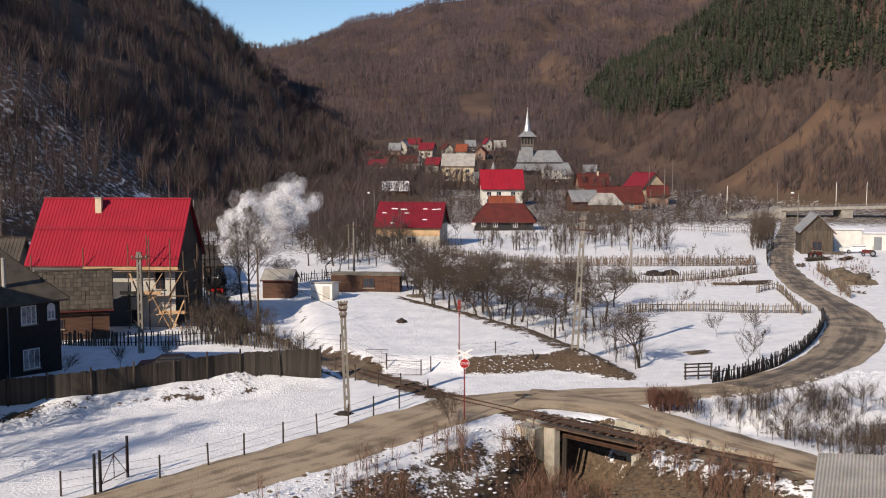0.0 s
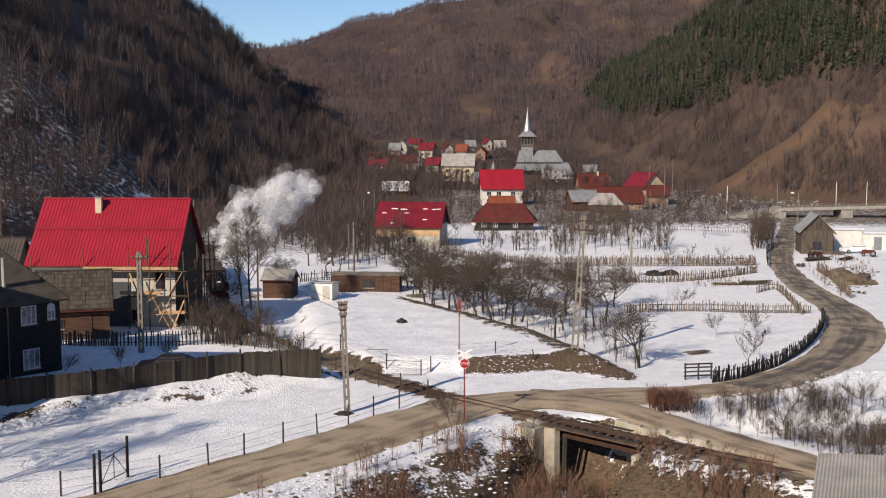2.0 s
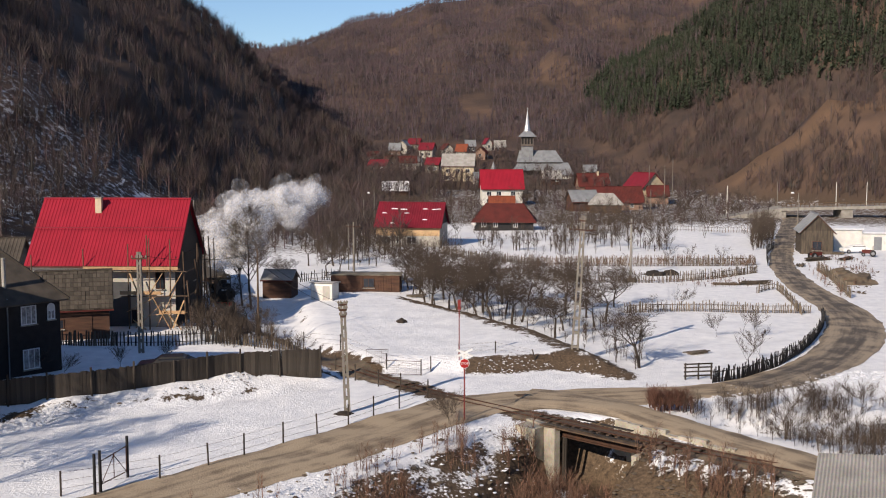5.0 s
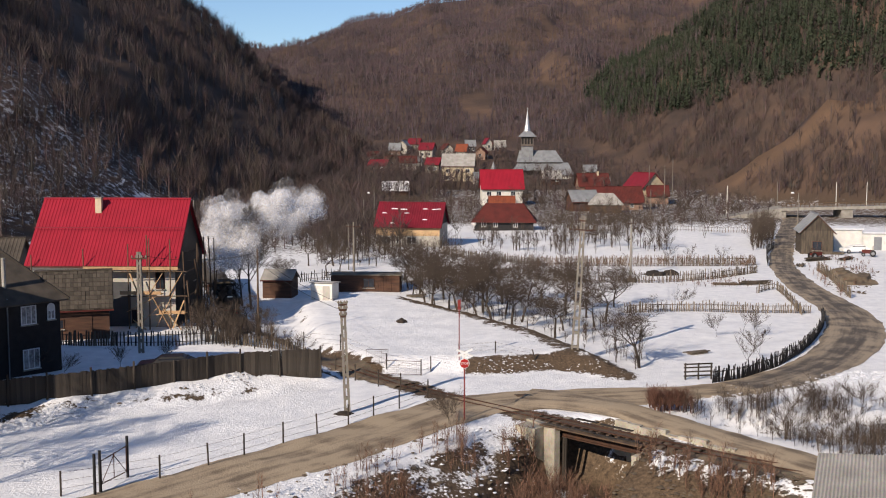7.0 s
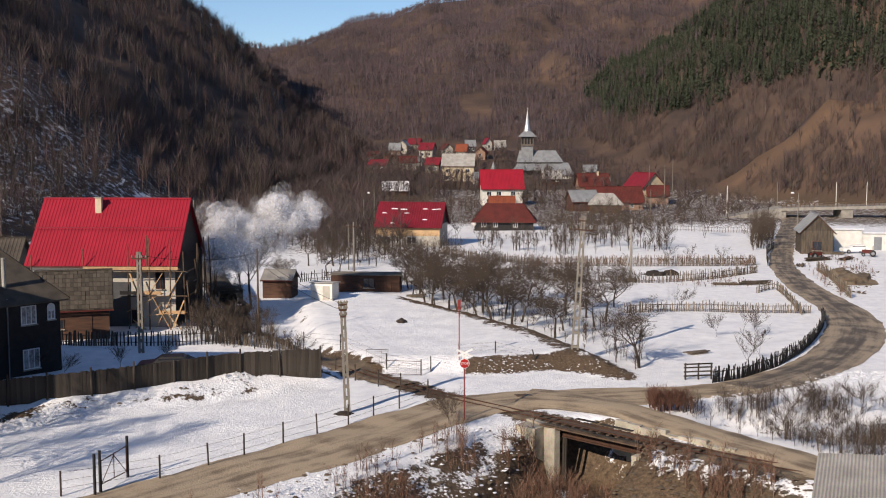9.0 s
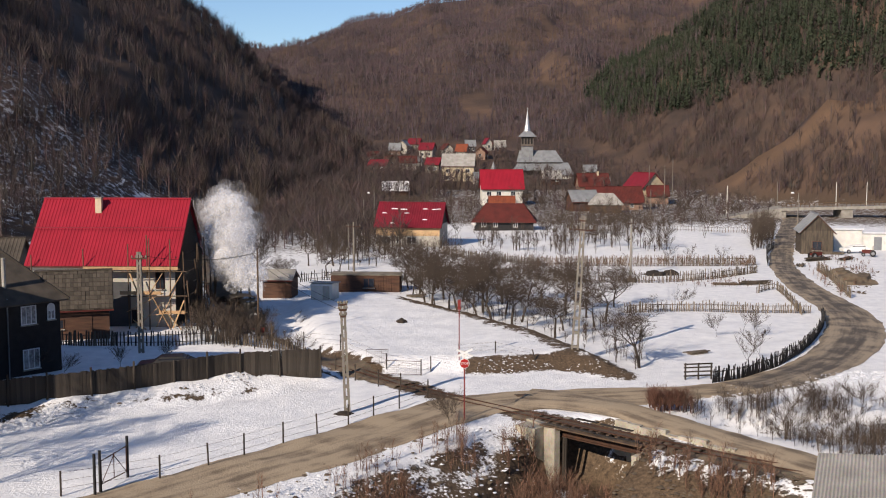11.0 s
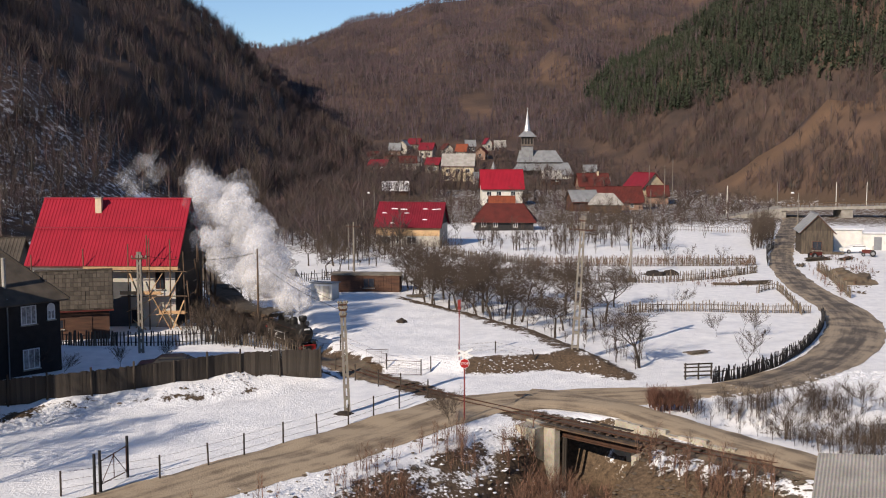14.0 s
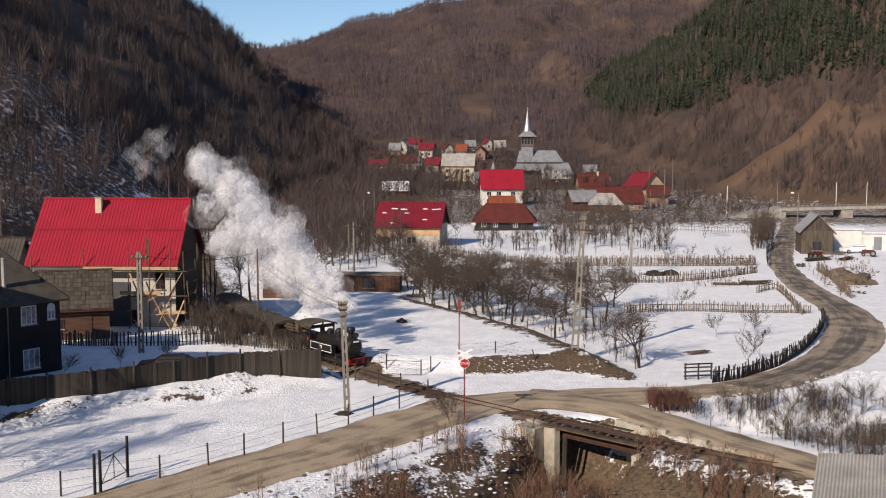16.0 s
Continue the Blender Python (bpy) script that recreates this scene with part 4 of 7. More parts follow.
def church():
    x, y = 34.05, 398.0
    z = gz(x, y)
    c = thing("church", pose(x, y, z, 0, 0, -4), "grey wooden church with steep metal roofs and a tall shining spire", "church")
    grey, silver = M_GREYROOF, material("bright_zinc_spire", (0.62, 0.64, 0.66), (0.5, 0.52, 0.54), 0.3, 1, 9, 0.03, metal=0.7)
    wood = material("silvered_timber", (0.16, 0.13, 0.11), (0.10, 0.085, 0.075), 0.85, 1, 8, 0.2)
    part("wall", Mb().box(-8, -4.5, -3, 10.5, 4.5, 2.7), wood, c)
    zr = 4.7
    part("lower_roof", Mb().add([(-9, -7, 2.2), (11.5, -7, 2.2), (11.5, 7, 2.2), (-9, 7, 2.2), (-7.0, -3.6, zr), (9, -3.6, zr), (9, 3.6, zr), (-7.0, 3.6, zr)],
                                [(0, 1, 5, 4), (1, 2, 6, 5), (2, 3, 7, 6), (3, 0, 4, 7), (4, 5, 6, 7), (3, 2, 1, 0)]), grey, c)
    part("nave_wall", Mb().box(-6.8, -3.5, zr, 8.6, 3.5, zr + 0.5), wood, c)
    t = zr + 0.4
    part("upper_roof", Mb().add([(-7.4, -4.4, t), (9.4, -4.4, t), (9.4, 4.4, t), (-7.4, 4.4, t), (-6.4, 0, t + 4.2), (6.6, 0, t + 4.2)], [(0, 1, 5, 4), (1, 2, 5), (2, 3, 4, 5), (3, 0, 4), (3, 2, 1, 0)]), grey, c)
    part("porch_roof", Mb().add([(7, -9, 0.6), (13, -9, 0.6), (13, 0, 0.6), (7, 0, 0.6), (9, -4.5, 5.0), (11, -4.5, 5.0)], [(0, 1, 5, 4), (1, 2, 5), (2, 3, 4, 5), (3, 0, 4), (3, 2, 1, 0)]), grey, c)
    part("porch", Mb().box(7.8, -8.2, -3, 12.2, -0.8, 0.7), M_WHITE, c)
    tx = -3.6
    part("tower", Mb().box(tx - 2.1, -2.4, 2, tx + 2.1, 2.2, 10.8), grey, c, "grey clad square tower")
    part("belfry", Mb().box(tx - 2.3, -2.7, 10.8, tx + 2.3, 2.5, 14.4), wood, c, "open timber belfry")
    # black slabs on the solid belfry front stand for the shade inside its openings
    for k in range(4):
        part("belfry_opening", Mb().box(tx - 2.0 + k * 1.08, -2.76, 11.6, tx - 2.0 + k * 1.08 + 0.65, -2.7, 13.6), M_IRON, c)
    sp = Mb().add([(tx - 3.4, -3.7, 14.2), (tx + 3.4, -3.7, 14.2), (tx + 3.4, 3.5, 14.2), (tx - 3.4, 3.5, 14.2), (tx - 1.3, -1.5, 16.2), (tx + 1.3, -1.5, 16.2), (tx + 1.3, 1.3, 16.2), (tx - 1.3, 1.3, 16.2)],
                  [(0, 1, 5, 4), (1, 2, 6, 5), (2, 3, 7, 6), (3, 0, 4, 7), (3, 2, 1, 0), (4, 5, 6, 7)])
    part("spire_skirt", sp, grey, c)
    part("spire", Mb().lathe([(16.0, 1.4), (18.5, 0.85), (23.6, 0.08)], 8, "z", (tx, -0.1, 0)), silver, c, "bright zinc spire")
    part("cross", Mb().box(tx - 0.06, -0.16, 23.5, tx + 0.06, -0.04, 24.6).box(tx - 0.35, -0.15, 24.1, tx + 0.35, -0.05, 24.25), silver, c)
    g = thing("gatehouse", pose(17.34, 378, gz(17.34, 378)), "small timber gatehouse with a pointed grey roof", "gatehouse")
    part("wall", Mb().box(-1.8, -1.8, -0.5, 1.8, 1.8, 2.6), wood, g)
    part("roof", Mb().lathe([(2.4, 2.6), (4.2, 1.0), (7.0, 0.05)], 8), grey, g)


church()

# barn, white store and machines beside the road
house("barn", 57.06, 168, 79, 7.0, 4.6, 3.6, 6.0, M_GREYROOF, M_FENCE, "weathered brown plank barn with a grey roof", "barn", over=0.4, gable_m=M_FENCE, left=[(0, 0.6, 1.4, 1.4, M_BROWNWOOD)])
wx, wy = 65.64, 174.0
ws = thing("store", pose(wx, wy, gz(wx, wy), 0, 0, -3), "long low white rendered store with a snowy flat roof", "store")
part("wall", Mb().box(-4.0, -2.5, -0.4, 0.3, 2.5, 3.3).box(0.3, -2.3, -0.4, 4.2, 2.5, 2.7), M_WHITE, ws)
part("roof", Mb().box(-4.2, -2.8, 3.3, 0.4, 2.8, 3.46).box(0.42, -2.6, 2.7, 4.4, 2.8, 2.84), M_SNOW, ws)
part("door", Mb().box(2.2, -2.36, 0, 3.4, -2.3, 2.1), M_GREYROOF, ws)


def wheel(parent, x, y, r, w):
    wh = part("wheel", Mb().lathe([(-w / 2, r * 0.8), (-w / 2 + 0.03, r), (w / 2 - 0.03, r), (w / 2, r * 0.8)], 16, "y", (x, y, r)), M_IRON, parent)
    part("rim", Mb().lathe([(-w / 2 - 0.01, r * 0.55), (w / 2 + 0.01, r * 0.55)], 12, "y", (x, y, r)), M_GREYROOF, wh)


def car(x, y, rz, mat, label):
    c = thing("car", pose(x, y, gz(x, y) + 0.03, 0, 0, rz), label, "car")
    pr = [(-2.05, 0.3), (-2.1, 0.62), (-1.9, 0.78), (-1.0, 0.86), (-0.45, 1.22), (1.0, 1.25), (1.75, 0.88), (2.05, 0.8), (2.1, 0.34)]
    vs = [(a, s * (0.8 if b < 0.95 else 0.62), b) for s in (-1, 1) for a, b in pr]
    n = len(pr)
    part("body", Mb().add(vs, [tuple(range(n)), tuple(range(2 * n - 1, n - 1, -1))] + [(i, n + i, n + (i + 1) % n, (i + 1) % n) for i in range(n)]), mat, c)
    part("window", Mb().box(-0.6, -0.72, 0.9, 1.35, 0.72, 1.13), M_GLASS, c)
    for a in (-1.3, 1.3):
        for s in (-0.75, 0.75):
            wheel(c, a, s, 0.31, 0.2)


car(62.62, 166, 5, M_WHITEPAINT, "small white parked car beside a store")
car(-19.04, 74.8, 8, M_IRON, "dark car parked behind a plank fence")


def tractor(x, y, rz, label, mat):
    t = thing("tractor", pose(x, y, gz(x, y), 0, 0, rz), label, "tractor")
    part("body", Mb().box(-0.3, -0.35, 0.6, 1.5, 0.35, 1.3).box(-0.9, -0.5, 0.7, -0.2, 0.5, 1.1), mat, t)
    t.scale = (0.72, 0.72, 0.72)
    part("roll_bar", Mb().bar((-0.6, -0.5, 1), (-0.6, -0.5, 2.1), 0.08).bar((-0.6, 0.5, 1), (-0.6, 0.5, 2.1), 0.08).bar((-0.6, -0.5, 2.1), (-0.6, 0.5, 2.1), 0.08), M_STEEL, t)
    part("exhaust", Mb().bar((0.9, 0, 1.3), (0.9, 0, 2.0), 0.07, n=6), M_STEEL, t)
    for a, r in ((-0.6, 0.62), (1.2, 0.38)):
        for s in (-0.65, 0.65):
            wheel(t, a, s, r, 0.3)


tractor(53.90, 158, 20, "small red tractor parked by a plank barn", M_RUST)
tractor(62.59, 160, 160, "rusty red farm machine beside the store", M_RUST)


def road_bridge():
    b = thing("road_bridge", pose(75.31, 246, 0.2, 0, -1.6, -4), "concrete road bridge with a brown railing", "bridge")
    part("deck", Mb().box(0, -3.5, 1.4, 40, 3.5, 2.1), M_CONCRETE, b)
    part("approach", Mb().add([(-14, -3.4, 0.0), (0, -3.5, -1), (0, 3.5, -1), (-14, 3.4, 0.0), (0, -3.5, 2.05), (0, 3.5, 2.05)], [(0, 1, 4), (3, 5, 2), (0, 4, 5, 3), (1, 2, 5, 4), (0, 3, 2, 1)]), M_CONCRETE, b)
    part("abutment", Mb().box(13, -3.2, -2, 15.5, 3.2, 1.4), M_CONCRETE, b)
    part("abutment", Mb().box(0, -3.2, -2, 1.0, 3.2, 1.4), M_CONCRETE, b)
    part("pier", Mb().box(30, -3.2, -2, 31.2, 3.2, 1.4), M_CONCRETE, b)
    rl = part("railing", Mb().box(0, -3.47, 2.93, 40, -3.33, 3.07).box(0, -3.45, 2.62, 40, -3.35, 2.72).box(0, -3.45, 2.32, 40, -3.35, 2.42), M_OLDTIMBER, b, "dull brown painted railing")
    for k in range(40):
        part("post", Mb().box(k * 1.0, -3.46, 2.1, k * 1.0 + 0.14, -3.34, 2.98), M_OLDTIMBER, rl)


road_bridge()


# ---- poles and wires ----
def lattice_pole(x, y, h, label, lean=0.0, arms=(), foot=0.34, tip=0.16, rz=0, z=None, gapz=0.75, leg=0.10):
    """A concrete pole of two legs with a ladder of openings, insulators on cross-arms."""
    p = thing("power_pole", pose(x, y, (gz(x, y) if z is None else z) - 0.3, 0, lean, rz), label, "power pole")
    h += 0.3
    part("leg", Mb().bar((-foot / 2, 0, 0), (-tip / 2, 0, h), leg, 0.2), M_POLE, p)
    part("leg", Mb().bar((foot / 2, 0, 0), (tip / 2, 0, h), leg, 0.2), M_POLE, p)
    n = int(h / gapz)
    for k in range(n + 1):
        z = 0.5 + (h - 0.6) * k / n
        w = foot + (tip - foot) * z / h
        part("rung", Mb().box(-w / 2, -0.08, z - 0.11, w / 2, 0.08, z + 0.11), M_POLE, p)
    for dz, ln in arms:
        a = part("cross_arm", Mb().box(-ln / 2, -0.13, h - dz - 0.05, ln / 2, -0.07 + 0.14, h - dz + 0.05), M_STEEL, p)
        for s in (-1, -0.45, 0.45, 1):
            part("insulator", Mb().lathe([(0, 0.03), (0.06, 0.07), (0.12, 0.07), (0.2, 0.03)], 8, "z", (s * ln * 0.47, -0.03, h - dz + 0.05)), M_OLDCONC, a)
    return p


def plain_pole(x, y, h, label, mat=None, r=0.22, arm=0.0, lamp=False, z=None, lean=0.0):
    p = thing("utility_pole", pose(x, y, (gz(x, y) if z is None else z) - 0.3, 0, lean, 0), label, "utility pole")
    part("shaft", Mb().bar((0, 0, 0), (0, 0, h + 0.3), r, n=8, taper=0.65), mat or M_POLE, p)
    if arm:
        a = part("cross_arm", Mb().box(-arm / 2, -0.16, h - 0.35, arm / 2, -0.06, h - 0.25), M_STEEL, p)
        for s in (-0.9, 0.0, 0.9):
            part("insulator", Mb().lathe([(0, 0.04), (0.08, 0.08), (0.2, 0.04)], 8, "z", (s * arm / 2, -0.11, h - 0.25)), M_OLDCONC, a)
    if lamp:
        part("lamp_arm", Mb().bar((0, 0, h), (-0.9, -0.3, h + 0.35), 0.06), M_STEEL, p)
        part("lamp_head", Mb().lathe([(-1.35, 0.05), (-1.25, 0.13), (-0.9, 0.12), (-0.8, 0.05)], 8, "x", (0, -0.3, h + 0.36)), M_WHITEPAINT, p)
    return p


A = (-6.0, 67.6)
lattice_pole(A[0], A[1], 7.0, "concrete ladder pole with insulators beside the dirt road", -2.0, ((0.12, 0.55), (0.45, 0.5), (0.85, 0.4)), 0.26, 0.19, 8, leg=0.15)
B = (10.2, 83.8)
lattice_pole(B[0], B[1], 10.4, "tall concrete ladder pole on the grassy bank", 3.0, ((0.4, 0.5), (1.1, 2.0)), 0.46, 0.2, -12, gapz=1.1, leg=0.14)
C = (-22.9, 82.1)
lattice_pole(C[0], C[1], 7.7, "dark concrete pole in the house yard", 0.0, ((0.5, 1.1),), 0.28, 0.2, leg=0.14)
for (x, y), h, kw in (((23.5, 136.3), 7.4, dict(arm=1.2, r=0.36, mat=M_CONCRETE)), ((-11.2, 137.0), 7.0, dict(arm=1.8, r=0.34)), ((-12.6, 145.5), 6.2, dict(r=0.16)), ((-15.2, 89.3), 7.2, dict(mat=M_OLDTIMBER, r=0.2)), ((-13.8, 219.9), 6.6, dict(lamp=True)), ((-14.9, 206.2), 6.0, dict(r=0.2)),
                         ((66.8, 257.7), 6.5, dict(mat=M_WHITE, r=0.26)), ((56.3, 173.6), 8.8, dict(lamp=True)), ((46.3, 244.3), 6.6, dict()), ((54.6, 270.4), 11.0, dict(arm=1.0)), ((56.3, 299.9), 10.5, dict()), ((82.5, 270.4), 7.0, dict()),
                         ((-28.6, 125.7), 9.2, dict(lamp=True)), ((-36.3, 412.3), 12.0, dict()), ((65.7, 314.2), 12, dict(r=0.2))):
    plain_pole(x, y, h, "wooden utility pole by the line" if kw.get("mat") is M_OLDTIMBER else "pale concrete utility pole in the village", **kw)
for x in (87.23, 94.00):
    plain_pole(x, 243.2, 5.6, "pale lamp post on the road bridge", M_WHITE, 0.2, z=2.35)


def wire(a, b, sag):
    pts = [Vector(a).lerp(Vector(b), k / 14) - Vector((0, 0, sag * 4 * (k / 14) * (1 - k / 14))) for k in range(15)]
    mb = Mb().tube(pts, 0.035, 3)
    tagged(new("cable", mb.mesh("cable", M_IRON)), "thin black overhead cable between poles", "cable", "overhead cables")


top_a = Vector((A[0] - 0.25, A[1], 6.9))
top_w = Vector((-15.4, 89.3, 7.9))
wire(top_w, top_a, 0.35)
wire(top_w - Vector((0, 0, 0.5)), top_a - Vector((0, 0, 0.4)), 0.4)
wire(Vector((-22.9, 100.0, 6.3)), top_w, 0.3)
wire(Vector((-23.1, 82.8, 8.4)), top_w, 0.5)
for dx in (-0.8, 0.0, 0.8):
    wire(Vector((10.9, 84.0, 10.3)) + Vector((dx, 0, 0)), Vector((23.5, 136.0, 7.0)) + Vector((dx * 0.6, 0, 0)), 0.8)
    wire(Vector((23.5, 136.0, 7.0)) + Vector((dx * 0.6, 0, 0)), Vector((46.3, 244.0, 6.3)) + Vector((dx * 0.5, 0, 0)), 1.2)


# ---- fences ----
def stick_meshes(mat, w, t, taper=0.75, slant=0.05):
    out = []
    for k in range(4):
        mb = Mb().bar((0, 0, -0.25), (slant * (k - 1.5), 0, 1.0), w * (0.8 + 0.15 * k), t, taper)
        out.append(mb.mesh("stick", mat))
    return out


STICKS, PLANKS, DARKSTICKS, BOARDS = stick_meshes(M_STICK, 0.09, 0.07), stick_meshes(M_FENCE, 0.15, 0.03), stick_meshes(M_DARKWOOD, 0.11, 0.05), stick_meshes(M_OLDPLANK, 0.20, 0.03, 0.97, 0.01)
FR = random.Random(12)


def fence(pts, step, h, meshes, label, piece="stick", vary=0.25, lean=5, rail_m=None, gap=0.0, cap=300, level=None):
    line = spline(pts, step)
    if len(line) > cap:
        line = spline(pts, step * len(line) / cap * 1.02)[:cap]
    o = Vector((line[0].x, line[0].y, gz(line[0].x, line[0].y)))
    f = thing("fence", Matrix.Translation(o), label, "fence")
    run = []
    for i, p in enumerate(line):
        q = line[min(i + 1, len(line) - 1)] if i + 1 < len(line) else line[i] * 2 - line[i - 1]
        g = Vector((p.x, p.y, gz(p.x, p.y) if level is None else level)) - o
        if i % 12 == 0 or i == len(line) - 1:
            run.append(g)
        if FR.random() < gap:
            continue
        s = part(piece, FR.choice(meshes), None, f)
        hh = h * (1 + FR.uniform(-vary, vary))
        s.matrix_basis = Matrix.Translation(g) @ pose(0, 0, 0, FR.uniform(-lean, lean), FR.uniform(-lean, lean), math.degrees(math.atan2(q.y - p.y, q.x - p.x))) @ Matrix.Diagonal((1, 1, hh, 1))
    for z in (0.25, 0.75):
        part("rail", Mb().tube([g + Vector((0, 0.06, h * z)) for g in run], 0.07), rail_m or M_FENCE, f)
    return f


YARD_FENCE = [(-28.6, 65.0), (-26.9, 66.5), (-22.5, 69.0), (-18.0, 72.2), (-14.1, 75.0), (-8.7, 76.5)]
yard_fence = fence(YARD_FENCE, 0.135, 1.65, BOARDS, "tall dark weathered plank fence along the yard bank", "plank", 0.03, 0.8, level=0.72)
for p in spline(YARD_FENCE, 2.3):
    q = Vector((p.x + 0.05, p.y - 0.1, 0.4)) - yard_fence.matrix_basis.translation
    part("post", Mb().bar(q, q + Vector((FR.uniform(-0.05, 0.05), 0, FR.uniform(2.0, 2.4))), 0.15, n=6, taper=0.85), M_OLDPLANK, yard_fence)
fence([(-25.5, 84.6), (-19.9, 85.1), (-15.2, 85.8)], 0.27, 1.15, DARKSTICKS, "dark picket fence before the unfinished house", "picket", 0.06, 2)
fence([(-30.1, 85.3), (-25.6, 84.8)], 0.2, 1.1, PLANKS, "old grey board fence before the shed", "board", 0.15, 3)
fence([(-18.8, 86.2), (-15.0, 84.8), (-12.2, 83.5), (-10.0, 82.1)], 0.24, 0.95, PLANKS, "low pale picket fence beside the railway", "picket", 0.1, 3)
fence([(19.0, 76.0), (21.9, 78.0), (25.8, 82.5), (30.6, 90.4), (35.1, 100.0), (36.9, 105.7)], 0.15, 1.0, DARKSTICKS, "crooked dark stick fence along the road bend", "stick", 0.25, 8)
fence([(18.1, 107.8), (22.3, 109.2), (28.8, 108.2), (36.3, 107.4)], 0.165, 0.95, STICKS, "rough stick fence across the snowy gardens", gap=0.06)
fence([(9.7, 133.5), (14.7, 131.9), (22.0, 130.9), (28.3, 131.9), (35.5, 136.3), (40.6, 140.4)], 0.18, 1.05, STICKS, "rough stick fence behind the orchard", gap=0.1, vary=0.4)
fence([(-0.3, 164.9), (5.3, 155.6), (11.4, 151.3)], 0.18, 1.1, STICKS, "weathered stick fence round a snowy yard", gap=0.08)
fence([(11.2, 148.6), (20.4, 148.6), (31.6, 147.3), (43.4, 151.3)], 0.18, 1.3, STICKS, "tall brown wattle fence between the gardens", gap=0.03)
fence([(39.4, 208.8), (49.5, 206.2), (58.3, 203.6)], 0.5, 1.2, STICKS, "far stick fence before the houses", gap=0.08)
fence([(35.3, 122.2), (38.2, 124.5), (35.2, 106.4)], 0.25, 0.9, STICKS, "broken stick fence at the road edge", gap=0.2)
fence([(44.7, 149.9), (48.5, 163.3), (52.6, 173.6)], 0.3, 1.2, DARKSTICKS, "dark plank fence at the road bend", gap=0.05)
fence([(49.2, 143.4), (47.3, 131.9), (44.2, 117.8)], 0.3, 1.2, STICKS, "leaning board fence beside the rubble heap", gap=0.1)
fence([(-17.3, 131.9), (-15.4, 133.5), (-12.8, 134.6)], 0.3, 1.2, DARKSTICKS, "dark fence behind the booth", gap=0.1)


def rail_fence(x, d, w, rz, label, mat=M_FENCE):
    f = thing("hurdle", pose(x, d, gz(x, d), 0, 0, rz), label, "hurdle")
    for k in (-1, 0, 1):
        part("post", Mb().bar((k * w / 2, 0, -0.2), (k * w / 2, 0.02, 1.2), 0.1), mat, f)
    for z in (0.25, 0.55, 0.85, 1.1):
        part("rail", Mb().bar((-w / 2 - 0.1, 0.07, z), (w / 2 + 0.1, 0.08, z + 0.04), 0.05, 0.1), mat, f)


rail_fence(*(18.3, 77.3), 1.9, 5, "dark wooden hurdle gate at the road", M_OLDPLANK)
rail_fence(*(11.5, 144.7), 3.0, 15, "wooden rail hurdle in the snowy garden")
rail_fence(*(14.6, 137.4), 2.0, 60, "wooden rail hurdle in the snowy garden")


def wire_fence(pts, h, label, leans=()):
    o = Vector((*pts[0], gz(*pts[0])))
    f = thing("wire_fence", Matrix.Translation(o), label, "fence")
    tops = []
    for i, (x, y) in enumerate(pts):
        g = Vector((x, y, gz(x, y))) - o
        l = leans[i] if i < len(leans) else 0.0
        t = g + Vector((l * h, 0.0, h * (1 - 0.3 * abs(l))))
        part("post", Mb().bar(g - Vector((0, 0, 0.3)), t, 0.10, n=6), M_OLDPLANK, f)
        tops.append((g, t))
    for u in (0.3, 0.6, 0.92):
        part("wire", Mb().tube([a.lerp(b, u) for a, b in tops], 0.018, 3), M_STEEL, f)


wire_fence([(-18.4, 51.4), (-14.3, 54.0), (-12.3, 56.2), (-10.8, 58.2), (-9.0, 60.4), (-7.3, 62.4), (-5.7, 64.7), (-4.3, 66.6), (-2.8, 68.9), (-1.0, 71.4)], 1.25, "low wire fence on thin posts along the road", (0, 0, -0.05, 0, 0, -0.05, 0, 0, 0, 0, -0.2))
wire_fence([(-8.0, 80.5), (-6.3, 77.4), (-4.5, 75.0), (-2.9, 73.8)], 1.2, "wire fence on thin posts beside the railway")
wire_fence([(-11.6, 90.2), (-8.1, 85.4), (-4.2, 80.1), (-1.6, 78.7), (-0.9, 79.5)], 1.2, "rusty wire mesh fence on the field edge", (0, 0, 0, 0, 0))
wire_fence([(1.2, 81.4), (4.0, 82.5), (7.0, 81.4)], 0.9, "thin wire fence on the bank", (0, 0.0, -0.3))


def mesh_gate():
    x, y = (-16.4, 52.9)
    g = thing("gate", pose(x, y, gz(x, y), 0, 0, 73), "open rusty tube gate between dark timber posts", "gate")
    for u, h in ((-1.4, 2.0), (-0.95, 2.05), (1.4, 2.15)):
        part("post", Mb().bar((u, 0, -0.3), (u, 0, h), 0.16, n=6), M_DARKWOOD, g)
    fr = Mb()
    c = [(-0.85, 0, 0.35), (1.3, 0, 0.35), (1.3, 0, 1.65), (-0.85, 0, 1.5)]
    for a, b in zip(c, c[1:] + c[:1]):
        fr.bar(a, b, 0.06, n=6)
    fr.bar((0.22, 0, 0.35), (0.22, 0, 1.55), 0.05, n=6).bar((-0.85, 0, 0.35), (0.22, 0, 1.5), 0.04, n=6).bar((0.22, 0, 1.5), (1.3, 0, 0.35), 0.04, n=6)
    part("gate_frame", fr, M_STEEL, g)


mesh_gate()


# ---- railway ----
RAIL_Z = 0.20
LINE = spline(TRACK, 0.5)
LEN = [0.0]
for p, q in zip(LINE, LINE[1:]):
    LEN.append(LEN[-1] + (q - p).length)


